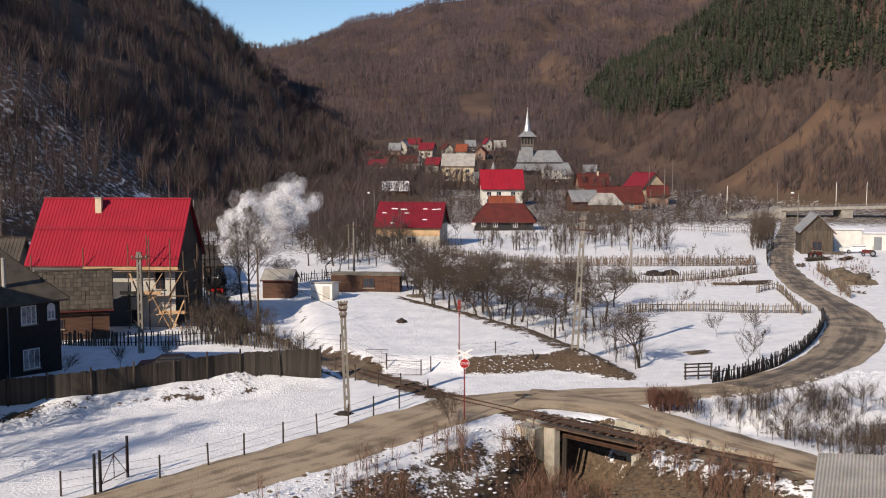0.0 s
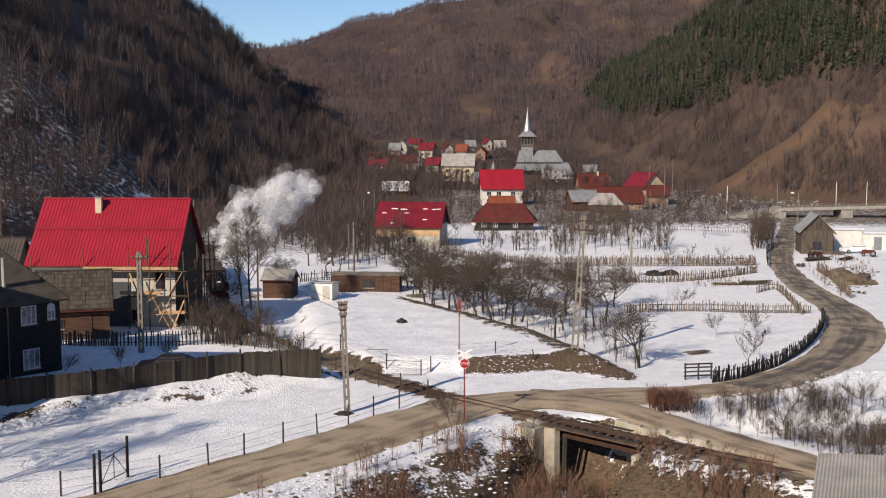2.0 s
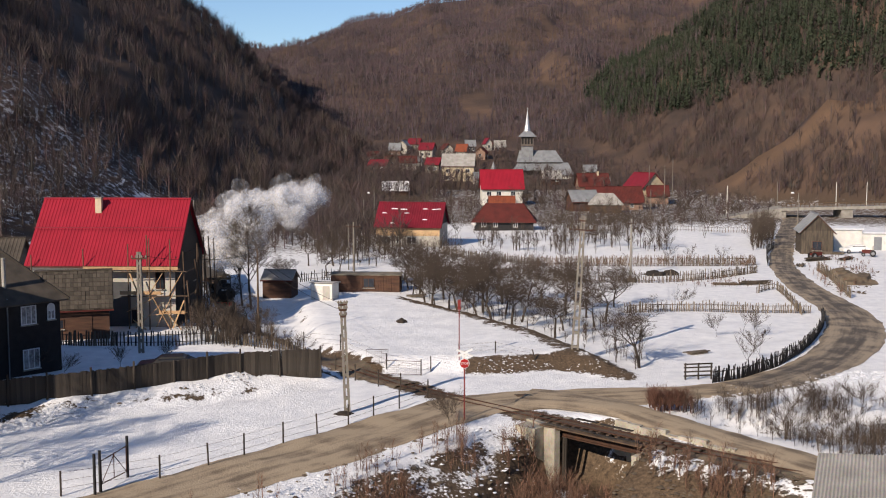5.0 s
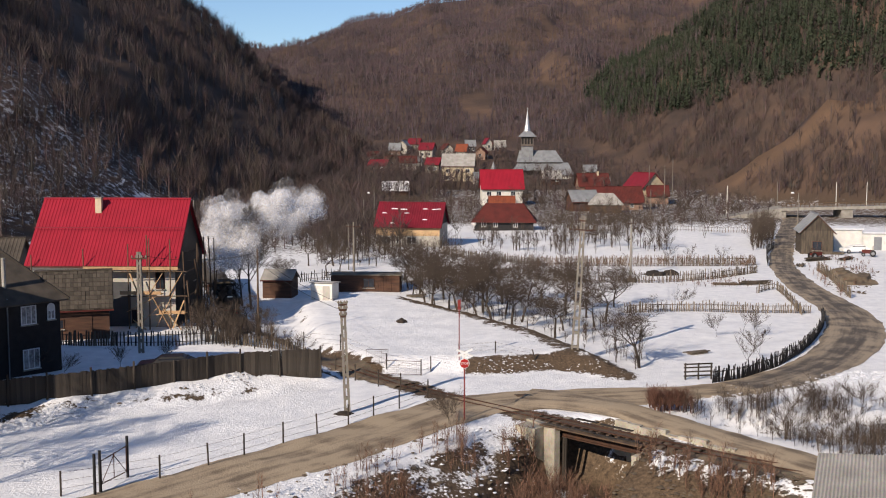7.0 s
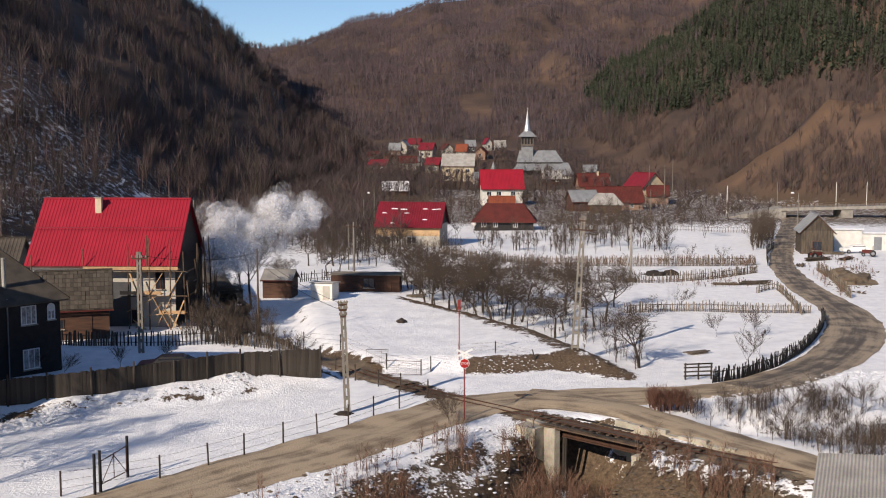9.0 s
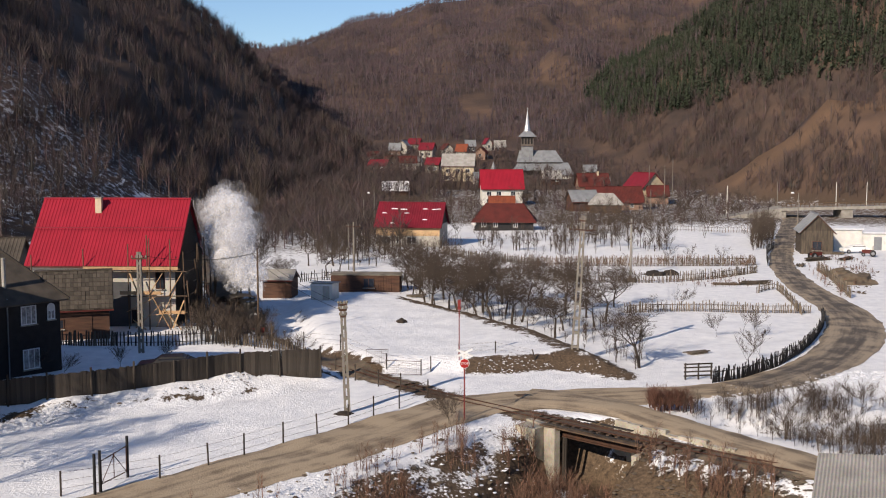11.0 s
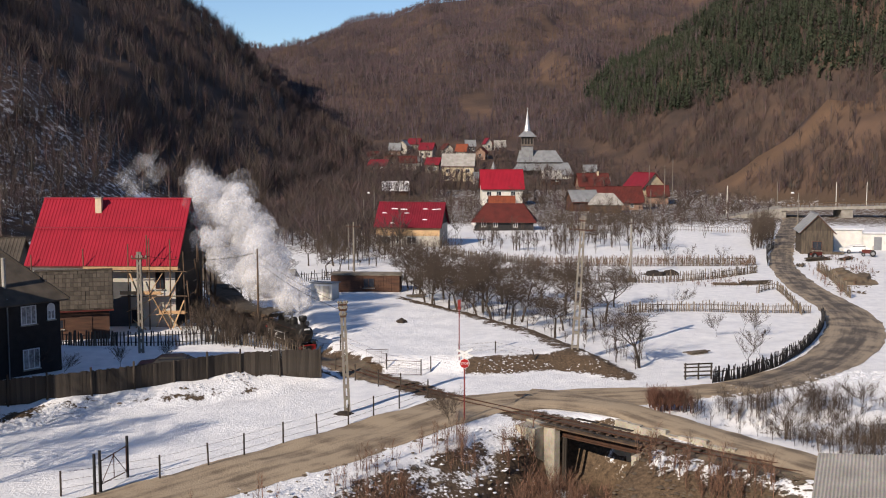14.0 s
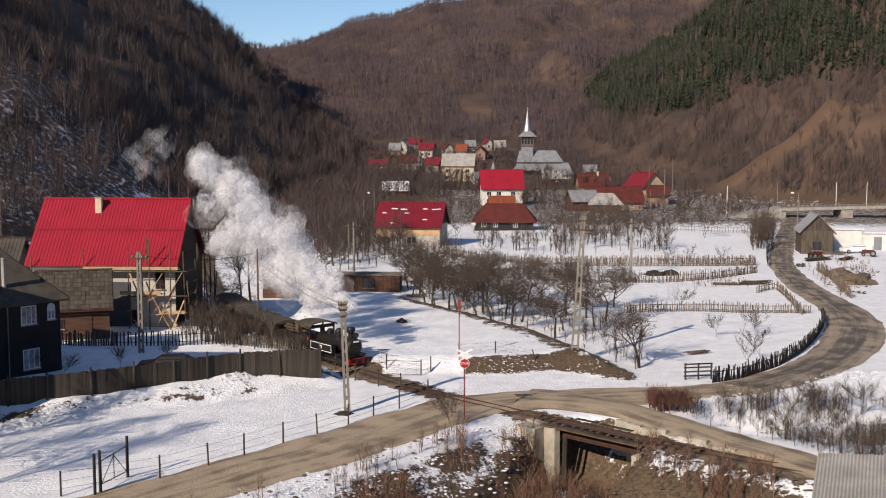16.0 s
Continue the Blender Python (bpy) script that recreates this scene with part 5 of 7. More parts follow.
def on_track(s):
    """Place and heading at s metres along the line."""
    s = min(max(s, 0.0), LEN[-1] - 0.01)
    i = int(np.searchsorted(LEN, s)) - 1
    i = max(0, min(i, len(LINE) - 2))
    p = LINE[i].lerp(LINE[i + 1], (s - LEN[i]) / (LEN[i + 1] - LEN[i]))
    a, b = LINE[max(i - 3, 0)], LINE[min(i + 4, len(LINE) - 1)]
    return p, math.atan2(b.y - a.y, b.x - a.x)


def railway():
    t = thing("railway_track", Matrix.Identity(4), "narrow gauge railway track on dark stained ballast", "railway track")
    t["kind"] = "structure"
    vs, fs = [], []
    for p, q in zip(LINE, LINE[1:]):
        d = (q - p).normalized()
        n = Vector((d.y, -d.x, 0))
        on = 5.4 < p.x < 14.5
        for o, z in ((-1.35, -0.10), (-0.8, 0.10), (0.8, 0.10), (1.35, -0.10)):
            w = p + n * o
            g = gz(w.x, w.y)
            vs.append((w.x, w.y, max(g, -0.05) + z if not on else -0.05 + z))
    keep = [i for i in range(len(LINE) - 2) if not (6.9 < LINE[i].x < 11.9 or -2.6 < LINE[i].x < 4.9)]
    for i in keep:
        for k in range(3):
            fs.append((i * 4 + k, i * 4 + k + 1, i * 4 + k + 5, i * 4 + k + 4))
    part("ballast", Mb().add(vs, fs), M_BALLAST, t)
    for o in (-0.38, 0.38):
        pts = []
        for p, q in zip(LINE[::2], LINE[2::2]):
            d = (q - p).normalized()
            pts.append(p + Vector((d.y * o, -d.x * o, RAIL_Z - (0.09 if -3 < p.x < 5 else 0.04))))
        part("rail", Mb().tube(pts, 0.10), M_STEEL, t)
    tie = Mb().box(-0.1, -0.75, -0.06, 0.1, 0.75, 0.12).mesh("sleeper", M_OLDTIMBER)
    s = 60.0
    while s < LEN[-1] - 8:
        p, a = on_track(s)
        s += 0.62
        if -3.2 < p.x < 5.0:
            continue
        k = part("sleeper", tie, None, t)
        k.matrix_basis = pose(p.x, p.y, 0.02 if 6.4 < p.x < 12.4 else -0.07, 0, 0, math.degrees(a) + random.uniform(-6, 6))


railway()


def gully_bridge():
    p, a = on_track(LEN[int(np.argmin([abs(v.x - 9.4) for v in LINE]))])
    b = thing("railway_bridge", pose(p.x, p.y, 0, 0, 0, math.degrees(a)), "short rusty girder railway bridge on concrete abutments", "bridge")
    for o in (-0.75, 0.75):
        part("girder", Mb().box(-3.6, o - 0.12, -0.55, 3.6, o + 0.12, -0.47).box(-3.6, o - 0.03, -0.47, 3.6, o + 0.03, -0.02).box(-3.6, o - 0.12, -0.02, 3.6, o + 0.12, 0.06), M_STEEL, b)
    part("abutment", Mb().box(-4.8, -2.2, -4, -3.3, 1.6, 0.0).box(-6.5, -2.2, -4, -4.8, -1.7, -0.3), M_PALECONC, b, "cracked stained concrete abutment")
    part("abutment", Mb().box(3.3, -1.9, -4, 4.6, 1.4, -0.35).box(4.4, -1.4, -4, 6.0, -1.0, -0.8), M_PALECONC, b)
    for x, y, w in ((-3.15, -1.1, 0.2), (-2.85, -0.7, 0.16), (-2.6, -1.05, 0.22), (-2.2, -0.8, 0.15), (-1.9, -1.0, 0.12), (2.75, -0.9, 0.2)):
        part("prop", Mb().bar((x, y, -4), (x + 0.05, y, -0.5), w), M_OLDPLANK, b)
    for x, y, ln, rz in ((-2.4, -1.15, 1.5, 4), (-0.7, -1.05, 1.9, -5), (1.1, -1.2, 1.4, 7), (2.5, -1.0, 1.6, -3), (0.4, 0.9, 2.2, 3), (-1.8, 1.0, 1.7, -6)):
        part("plank", Mb().box(-ln / 2, -0.14, 0.15, ln / 2, 0.14, 0.2, pose(x, y, 0, 0, rz * 0.4, rz)), M_OLDPLANK, b)
    part("plank", Mb().box(-3.5, -1.5, 0.06, 3.6, -0.95, 0.14), M_OLDTIMBER, b)
    part("plank", Mb().box(-3.0, -0.3, 0.06, 3.9, 0.3, 0.13), M_OLDTIMBER, b)
    wing = Mb()
    inv = b.matrix_basis.inverted()
    for (x, y), (dx, dy) in (((5.1, 65.7), (0.0, 0.0)), ((6.6, 63.5), (0.0, 0.0)), ((6.6, 63.5), (0.34, 0.22)), ((5.1, 65.7), (0.34, 0.22))):
        wing.v += [tuple(inv @ Vector((x + dx, y + dy, -4.0))), tuple(inv @ Vector((x + dx, y + dy, 0.12)))]
    wing.f = [(0, 2, 3, 1), (2, 4, 5, 3), (4, 6, 7, 5), (6, 0, 1, 7), (1, 3, 5, 7), (6, 4, 2, 0)]
    part("wing_wall", wing, M_PALECONC, b, "pale cracked concrete wing wall")
    w = thing("retaining_wall", pose(p.x, p.y, 0, 0, 0, math.degrees(a)), "crumbling pale concrete retaining wall below the lane", "retaining wall")
    r = random.Random(9)
    for k in range(9):
        z = r.uniform(0.12, 0.36)
        part("block", Mb().box(-0.6 + k * 0.95, 2.15 - k * 0.12, -4, -0.6 + k * 0.95 + 0.92, 2.5 - k * 0.12, z), M_PALECONC, w)


gully_bridge()


def crossing_sign():
    x, y = (1.3, 65.7)
    s = thing("crossing_sign", pose(x, y, gz(x, y), 0, 0, 6), "red post with a stop sign and a white crossbuck", "road sign")
    part("post", Mb().bar((0, 0, -0.4), (0, 0, 4.2), 0.085, n=8), M_OLDRED, s)
    st = part("stop_plate", Mb().lathe([(-0.09, 0.285), (-0.06, 0.285)], 8, "y", (0, 0, 3.55)), M_REDPAINT, s, "red octagonal stop plate")
    part("rim", Mb().lathe([(-0.075, 0.32), (-0.055, 0.32)], 8, "y", (0, 0, 3.55)), M_WHITEPAINT, st)
    cu = bpy.data.curves.new("lettering", "FONT")
    cu.body, cu.size, cu.align_x, cu.extrude = "STOP", 0.21, "CENTER", 0.004
    cu.materials.append(M_WHITEPAINT)
    t = new("lettering", cu)
    t.parent = st
    t.matrix_basis = pose(0, -0.1, 3.48, 90, 0, 0)
    part("crossbuck", Mb().bar((-0.48, -0.07, 3.98), (0.48, -0.07, 4.42), 0.03, 0.12).bar((-0.48, -0.09, 4.42), (0.48, -0.09, 3.98), 0.03, 0.12), M_WHITEPAINT, s, "white crossbuck boards")
    part("plate", Mb().box(-0.14, -0.08, 3.9, 0.14, -0.05, 4.1), M_WHITEPAINT, s)
    x, y = (1.2, 80.6)
    p = thing("crossing_pole", pose(x, y, gz(x, y)), "tall thin red pole with a red top", "pole")
    part("shaft", Mb().bar((0, 0, -0.4), (0, 0, 4.4), 0.085, n=8), M_OLDRED, p)
    part("blade", Mb().box(-0.11, -0.04, 3.75, 0.11, 0.04, 4.5), M_OLDRED, p)


crossing_sign()


def near_shed():
    """A lean-to whose ridge rises a little along its length."""
    z, rise, fall = 5.42, 0.07, 1.25
    s = thing("shed", pose(14.0, 40.0, 0, 0, 0, -22), "shed with a pale corrugated fibre cement roof", "shed")
    n = 86
    top, low = [], []
    for k in range(n + 1):
        u = k * 0.062
        h = 0.025 * (1 if k % 2 else -1)
        top += [(u, 0, z + h + rise * u), (u, -6, z - fall + h + rise * u)]
        low += [(u, 0, z + h + rise * u - 0.02), (u, -6, z - fall + h + rise * u - 0.02)]
    m = len(top)
    sheet = Mb().add(top + low, [(2 * k, 2 * k + 1, 2 * k + 3, 2 * k + 2) for k in range(n)] + [(m + 2 * k + 2, m + 2 * k + 3, m + 2 * k + 1, m + 2 * k) for k in range(n)]
                     + [(0, m, m + 1, 1), (m - 2, m - 1, 2 * m - 1, 2 * m - 2)] + [(2 * k, 2 * k + 2, m + 2 * k + 2, m + 2 * k) for k in range(n)])
    part("roof", sheet, M_ETERNIT, s)
    part("ridge_board", Mb().bar((0, 0.03, z - 0.1), (5.3, 0.03, z - 0.1 + rise * 5.3), 0.06, 0.14), M_OLDTIMBER, s)
    za, zb = z - 0.1, z - fall - 0.1
    part("wall", Mb().add([(0.2, -0.1, -4), (5.1, -0.1, -4), (5.1, -5.6, -4), (0.2, -5.6, -4), (0.2, -0.1, za), (5.1, -0.1, za + rise * 5), (5.1, -5.6, zb + rise * 5), (0.2, -5.6, zb)], [(0, 1, 5, 4), (1, 2, 6, 5), (2, 3, 7, 6), (3, 0, 4, 7)]), M_FENCE, s)


near_shed()


def mesh_panel(x, y, rz, w, label):
    """A framed panel of rusty wire mesh."""
    t = thing("mesh_panel", pose(x, y, gz(x, y), 0, 0, rz), label, "fence panel")
    part("frame", Mb().tube([(-w / 2, 0, 0.15), (-w / 2, 0, 1.15), (w / 2, 0, 1.1), (w / 2, 0, 0.15), (-w / 2, 0, 0.15)], 0.05), M_STEEL, t)
    n = int(w / 0.16)
    for k in range(1, n):
        part("wire", Mb().bar((-w / 2 + w * k / n, 0, 0.15), (-w / 2 + w * k / n, 0, 1.12), 0.012, n=3), M_STEEL, t)
    for k in range(1, 6):
        part("wire", Mb().bar((-w / 2, 0, 0.15 + 0.16 * k), (w / 2, 0, 0.15 + 0.16 * k), 0.012, n=3), M_STEEL, t)


mesh_panel(*(-2.9, 78.6), -4, 2.6, "framed rusty wire mesh panel on the field edge")
mesh_panel(*(-4.9, 80.6), 10, 1.6, "framed rusty wire mesh panel on the field edge")


# ---- bare trees and brush ----
def bare_tree(seed, h, spread=0.6, depth=5, trunk=0.05, split=0.22, twig=0.014, leader=0, dense=True):
    """Trunk with limbs, and a crown of finer and finer twigs. Returns two collections of faces."""
    r = random.Random(seed)
    trunk_mb, crown = Mb(), Mb()

    ratio = (1.0, 1.15, 0.72, 0.66, 0.6, 0.6)

    def grow(p, d, ln, w, lvl):
        q = p
        n = 2 if lvl == 0 else 3
        if lvl == depth:
            # the finest twigs are single blades
            e = p + d * ln + Vector((r.gauss(0, 0.12), r.gauss(0, 0.12), r.gauss(0.05, 0.1))) * ln
            s = Vector((r.gauss(0, 1), r.gauss(0, 1), r.gauss(0, 1))).normalized() * (w * 0.6)
            crown.add([p - s, p + s, e], [(0, 1, 2)])
            return
        for k in range(n):
            d = (d + Vector((r.gauss(0, 0.14), r.gauss(0, 0.14), r.gauss(0.02, 0.10)))).normalized()
            e = q + d * (ln / n)
            (trunk_mb if lvl < 2 else crown).bar(q, e, w, n=5 if lvl < 2 else 3, taper=0.8)
            w *= 0.8
            q = e
            if lvl < depth and (lvl > 0 or k == n - 1):
                for _ in range(r.choice((3, 4)) if lvl == 0 else r.choice((1, 2, 2) if lvl < depth - 1 else (3, 4) if dense else (2, 3))):
                    a = r.uniform(0, 6.28)
                    s = Vector((math.cos(a), math.sin(a), r.uniform(-0.15, 0.45)))
                    nd = (d * (1 - spread) + s * spread).normalized()
                    grow(q, nd, ln * ratio[lvl + 1] * r.uniform(0.7, 1.15), max(w * 0.6, twig), lvl + 1)

    if leader:
        # one stem to the top, with side branches all the way up
        p, d = Vector((0, 0, -0.3)), Vector((0, 0, 1))
        for k in range(leader):
            u = k / leader
            d = (d + Vector((r.gauss(0, 0.03), r.gauss(0, 0.03), 0.1))).normalized()
            e = p + d * (h / leader)
            w = h * trunk * (1.02 - u)
            trunk_mb.bar(p, e, w, n=6, taper=0.93)
            p = e
            if u > 0.22:
                for _ in range(2):
                    a = r.uniform(0, 6.28)
                    grow(p, (d * (1 - spread) + Vector((math.cos(a), math.sin(a), 0.25)) * spread).normalized(), h * split * (1.15 - u) * r.uniform(0.7, 1.2), max(w * 0.5, twig), 2)
    else:
        grow(Vector((0, 0, -0.3)), Vector((0, 0, 1)), h * split + 0.3, h * trunk, 0)
    return trunk_mb, crown


def tree_kind(seed, label, h, **kw):
    t = thing("tree", Matrix.Translation((0, -30, -40)), label, "tree")
    a, b = bare_tree(seed, h, **kw)
    part("trunk", a, M_BARK, t)
    part("crown", b, M_TWIG, t)
    return t, (len(a.f) + len(b.f)) * 2


APPLE = [tree_kind(40 + k, "gnarled bare fruit tree standing in snow", 5.4 + 0.3 * k, spread=0.60, depth=5, trunk=0.045, split=0.27, twig=0.018) for k in range(4)]
SLIM = [tree_kind(60 + k, "slim bare tree between the village gardens", 6.0 + 0.6 * k, spread=0.45, depth=4, trunk=0.026, split=0.30, twig=0.028) for k in range(4)]
TALL = [tree_kind(80, "tall bare tree beside the railway line", 10.5, spread=0.50, depth=5, trunk=0.028, split=0.34, twig=0.026, leader=16, dense=False)]
SHRUB = [tree_kind(90 + k, "small bare many-branched sapling in the snow", 2.6 + 0.4 * k, spread=0.42, depth=4, trunk=0.016, split=0.22) for k in range(3)]
POPLAR = [tree_kind(97, "tall slender bare poplar at the hill foot", 16.0, spread=0.3, depth=4, trunk=0.02, split=0.2, twig=0.04, leader=22, dense=False)]
TR = random.Random(77)


def tallness(kind, h):
    """The scale at which a kind of tree stands h metres high."""
    return h / max(v.co.z for o in kind[0][0].children for v in o.data.vertices)


def plant(kind, x, d, scale=1.0):
    src = TR.choice(kind)[0]
    s = scale * TR.uniform(0.9, 1.12)
    t = copy_thing(src, pose(x, d, gz(x, d) - 0.02, TR.uniform(-4, 4), TR.uniform(-4, 4), TR.uniform(0, 360)))
    t.scale = (s, s, s)
    return t


for at, sc in (((6.2, 97.6), 1.15), ((4.6, 101.8), 1), ((3.3, 103.7), 0.9), ((0.6, 110.7), 0.95), ((-1.9, 115.7), 1), ((-3.4, 118.7), 1.0), ((-0.8, 109.2), 0.9), ((9.7, 93.7), 0.95), ((14.0, 99.4), 1), ((15.4, 102.4), 1), ((13.8, 104.7), 1), ((14.8, 81.4), 1.1), ((10.1, 111.8), 1), ((9.0, 115.7), 1),
                   ((6.2, 113.7), 1), ((4.4, 111.8), 1.05), ((2.0, 115.7), 1), ((12.1, 106.4), 1), ((2.9, 123.1), 1), ((-0.6, 124.5), 1), ((-2.9, 129.4), 1), ((17.6, 111.8), 0.9), ((-4.8, 134.6), 1), ((1.4, 131.9), 1), ((6.2, 124.5), 1), ((-1.1, 113.7), 1.05), ((-2.6, 121.3), 1.05), ((0.1, 117.8), 1), ((1.5, 109.2), 1), ((4.0, 108.2), 1.1), ((7.4, 102.4), 1.1), ((10.9, 97.6), 0.9), ((-1.6, 129.4), 1), ((-4.0, 125.9), 1), ((6.1, 107.1), 1.1)):
    plant(APPLE, *at, sc)
plant(TALL, -19.44, 110, tallness(TALL, 11.0))
plant(TALL, -20.72, 112, tallness(TALL, 8.5))
for at, sc in (((-14.8, 137.4), 1.1), ((-13.6, 143.4), 0.9), ((-18.5, 149.9), 1), ((-15.0, 149.9), 1), ((-6.5, 149.9), 0.9), ((-9.2, 149.9), 0.8), ((-11.5, 160.9), 0.9), ((-8.8, 164.9), 0.9), ((-32.0, 149.9), 0.9), ((-31.3, 143.4), 0.8), ((-79.7, 199.9), 0.9), ((-21.1, 106.4), 0.7), ((-18.5, 122.2), 0.8), ((-17.9, 98.5), 0.55), ((-16.4, 97.0), 0.5), ((-16.2, 100.0), 0.5)):
    plant(APPLE, *at, sc)
for at in ((23.8, 94.2), (26.8, 97.0), (27.2, 94.2), (22.4, 80.5), (24.6, 82.9), (23.9, 110.0), (15.9, 149.9), (34.5, 149.9), (34.5, 164.9), (37.9, 149.9), (30.6, 149.9), (19.7, 60.0), (21.4, 63.4), (21.6, 61.1), (23.4, 63.4), (24.1, 62.2), (21.0, 66.6), (0.5, 63.2), (0.4, 64.7), (23.5, 67.3), (26.2, 67.3)):
    plant(SHRUB, *at)
for at in ((-28.0, 75.0), (-25.7, 73.0), (-22.4, 75.0), (-19.5, 76.7), (-12.1, 80.1), (-10.7, 80.5)):
    plant(SHRUB, *at, 0.8)
for k in range(38):
    d = TR.uniform(188, 262)
    plant(SLIM, d * TR.uniform(-0.115, 0.30), d, TR.uniform(0.5, 0.8))
for k in range(32):
    d = TR.uniform(262, 430)
    plant(SLIM, d * TR.uniform(-0.10, 0.28), d, TR.uniform(0.6, 1.0))
for at in ((20.4, 183.3), (22.0, 188.5), (18.2, 185.3), (31.9, 173.6), (32.8, 169.2), (34.5, 173.6), (6.2, 183.3), (17.6, 194.0), (22.0, 173.6), (24.8, 181.2), (50.2, 173.6), (52.5, 178.3), (52.0, 183.3), (55.0, 188.5), (-14.2, 173.6), (-14.8, 164.9), (-12.0, 173.6), (-1.3, 183.3), (-7.5, 173.6), (-5.7, 171.8), (26.9, 173.6), (27.5, 169.2)):
    plant(SLIM, *at, 0.62)
plant(POPLAR, -30.96, 186, tallness(POPLAR, 16.5))
plant(POPLAR, -32.51, 190, tallness(POPLAR, 12.0))
# unseen trees left of the view, added to streak the near field with shadow
for at in ((-29.5, 50.0), (-31.0, 54.5), (-26.5, 47.5)):
    plant(TALL, *at, 1.0)
for src, _ in APPLE + SLIM + TALL + SHRUB + POPLAR:
    for o in (*src.children, src):
        bpy.data.objects.remove(o)


def in_area(pts, extra=None):
    ax, ay = [p[0] for p in pts], [p[1] for p in pts]

    def pick(r, n):
        x, y = min(ax) + (max(ax) - min(ax)) * r.rand(n), min(ay) + (max(ay) - min(ay)) * r.rand(n)
        k = inside(x, y, pts, 0.3) > 0.5
        if extra:
            k &= extra(x, y, r)
        return x[k], y[k]
    return pick


clumpy = lambda x, y, r: waves(x, y, 6, 51) > -0.3 + 0.7 * r.rand(len(x))
woods("dry_brush", 7800, in_area([(-8, 44), (2, 64), (6, 67), (14, 58), (22, 50), (24, 42), (4, 40)], lambda x, y, r: clumpy(x, y, r) & (line_dist(x, y, TRACK)[0] > 1.9) & (line_dist(x, y, LANE)[0] > 2.2)), 0.5, 2.1, 41, M_WEED, "dry brown brambles and weeds in the gully", 27, 0.7, thin=0.006)
woods("dry_brush", 2200, in_area([(-16, 44), (-6, 54), (2, 64), (2, 50), (-6, 44)], lambda x, y, r: clumpy(x, y, r) & (line_dist(x, y, ROAD)[0] > 3.5)), 0.4, 1.7, 42, M_WEED, "thin dry weeds on the snowy bank", 17, 0.7, thin=0.006)
woods("dry_brush", 4200, in_area([(14.5, 68.5), (18, 71.0), (34, 70.5), (38, 60), (30, 50), (22, 52), (19, 60)], lambda x, y, r: (waves(x, y, 7, 52) > -0.6 + 0.9 * r.rand(len(x))) & (line_dist(x, y, LANE)[0] > 2.4) & (line_dist(x, y, ROAD)[0] > 4)), 0.3, 1.7, 43, M_TWIG, "grey bare bushes along the ditch", 26, 1.15, thin=0.006)
woods("dry_brush", 90, in_area([(13.3, 67.5), (13.0, 69.4), (15.2, 69.3), (15.7, 67.2)]), 0.9, 1.8, 44, M_REDTWIG, "reddish bare willow shrubs by the road junction", 44, 0.95, thin=0.011)
woods("dry_brush", 700, in_area([(-5.3, 122.2), (10.1, 91.1), (14.6, 79.5), (17.3, 94.2), (7.3, 122.2), (-4.7, 143.4)]), 0.5, 2.2, 45, M_TWIG, "tangled undergrowth beneath the orchard trees", 27, 0.95, thin=0.010)
woods("dry_brush", 1000, in_area([(-17.3, 149.9), (-0.3, 149.9), (3.9, 164.9), (0.6, 181.2), (-14.4, 194.0), (-25.4, 219.9)]), 0.6, 3.0, 46, M_TWIG, "brown thicket along the stream", 27, 0.95, thin=0.010)
woods("dry_brush", 2600, in_area([(-27.7, 219.9), (67.5, 219.9), (103.1, 366.5), (112.5, 422.9), (-41.0, 485.1)], lambda x, y, r: waves(x, y, 30, 53) > -0.5 + 0.6 * r.rand(len(x))), 1.0, 5.0, 47, M_WOODS, "brown brush between the village houses", 27, 0.95, thin=0.03)
woods("dry_brush", 1500, in_area([(-62, 320), (78, 320), (60, 470), (-48, 470)], lambda x, y, r: waves(x, y, 30, 54) > -0.5 + 0.6 * r.rand(len(x))), 2.0, 8.0, 48, M_WOODS, "brown trees around the far village", 27, 0.95, thin=0.04)
woods("dry_brush", 1500, in_area([(-16.5, 91), (-20, 106), (-27, 128), (-36, 128), (-22.0, 108), (-21.5, 92), (-18, 88)], lambda x, y, r: line_dist(x, y, TRACK)[0] > 2.4), 0.8, 3.0, 49, M_TWIG, "bare bushes beside the railway", 27, 0.95, thin=0.018)
woods("dry_brush", 500, in_area([(11.1, 147.3), (42.6, 148.6), (44.6, 155.6), (11.6, 154.1)]), 0.5, 1.3, 50, M_WEED, "dry weeds along the garden fence", 17, 0.4, thin=0.010)
woods("dry_brush", 300, in_area([(22.8, 131.9), (35.0, 124.5), (37.7, 129.4), (36.6, 137.4)]), 0.2, 0.7, 55, M_WEED, "dry weeds in the snowy garden", 17, 0.6, thin=0.010)
woods("dry_brush", 400, in_area([(49.1, 149.9), (42.9, 117.8), (51.4, 131.9), (60.0, 149.9), (57.7, 160.9)]), 0.3, 1.0, 56, M_WEED, "dry grass on the rubble heap", 20, 0.6, thin=0.010)

woods("dry_brush", 1900, in_area([(-60, 225), (-8, 205), (-6, 170), (-20, 160), (-30, 200), (-44, 330), (-30, 440), (-10, 440), (-12, 300), (-50, 230)], lambda x, y, r: waves(x, y, 25, 57) > -0.8 + 0.6 * r.rand(len(x))), 2.5, 8.0, 57, M_WOODS, "dark leafless thicket below the shaded hill", 30, 0.95, thin=0.025)
woods("dry_brush", 1500, in_area([(-52, 170), (-16, 165), (-12, 230), (-24, 330), (-38, 440), (-46, 330)], lambda x, y, r: line_dist(x, y, TRACK)[0] > 3), 2.0, 7.0, 58, M_WOODS, "dark leafless thicket below the shaded hill", 30, 0.95, thin=0.025)
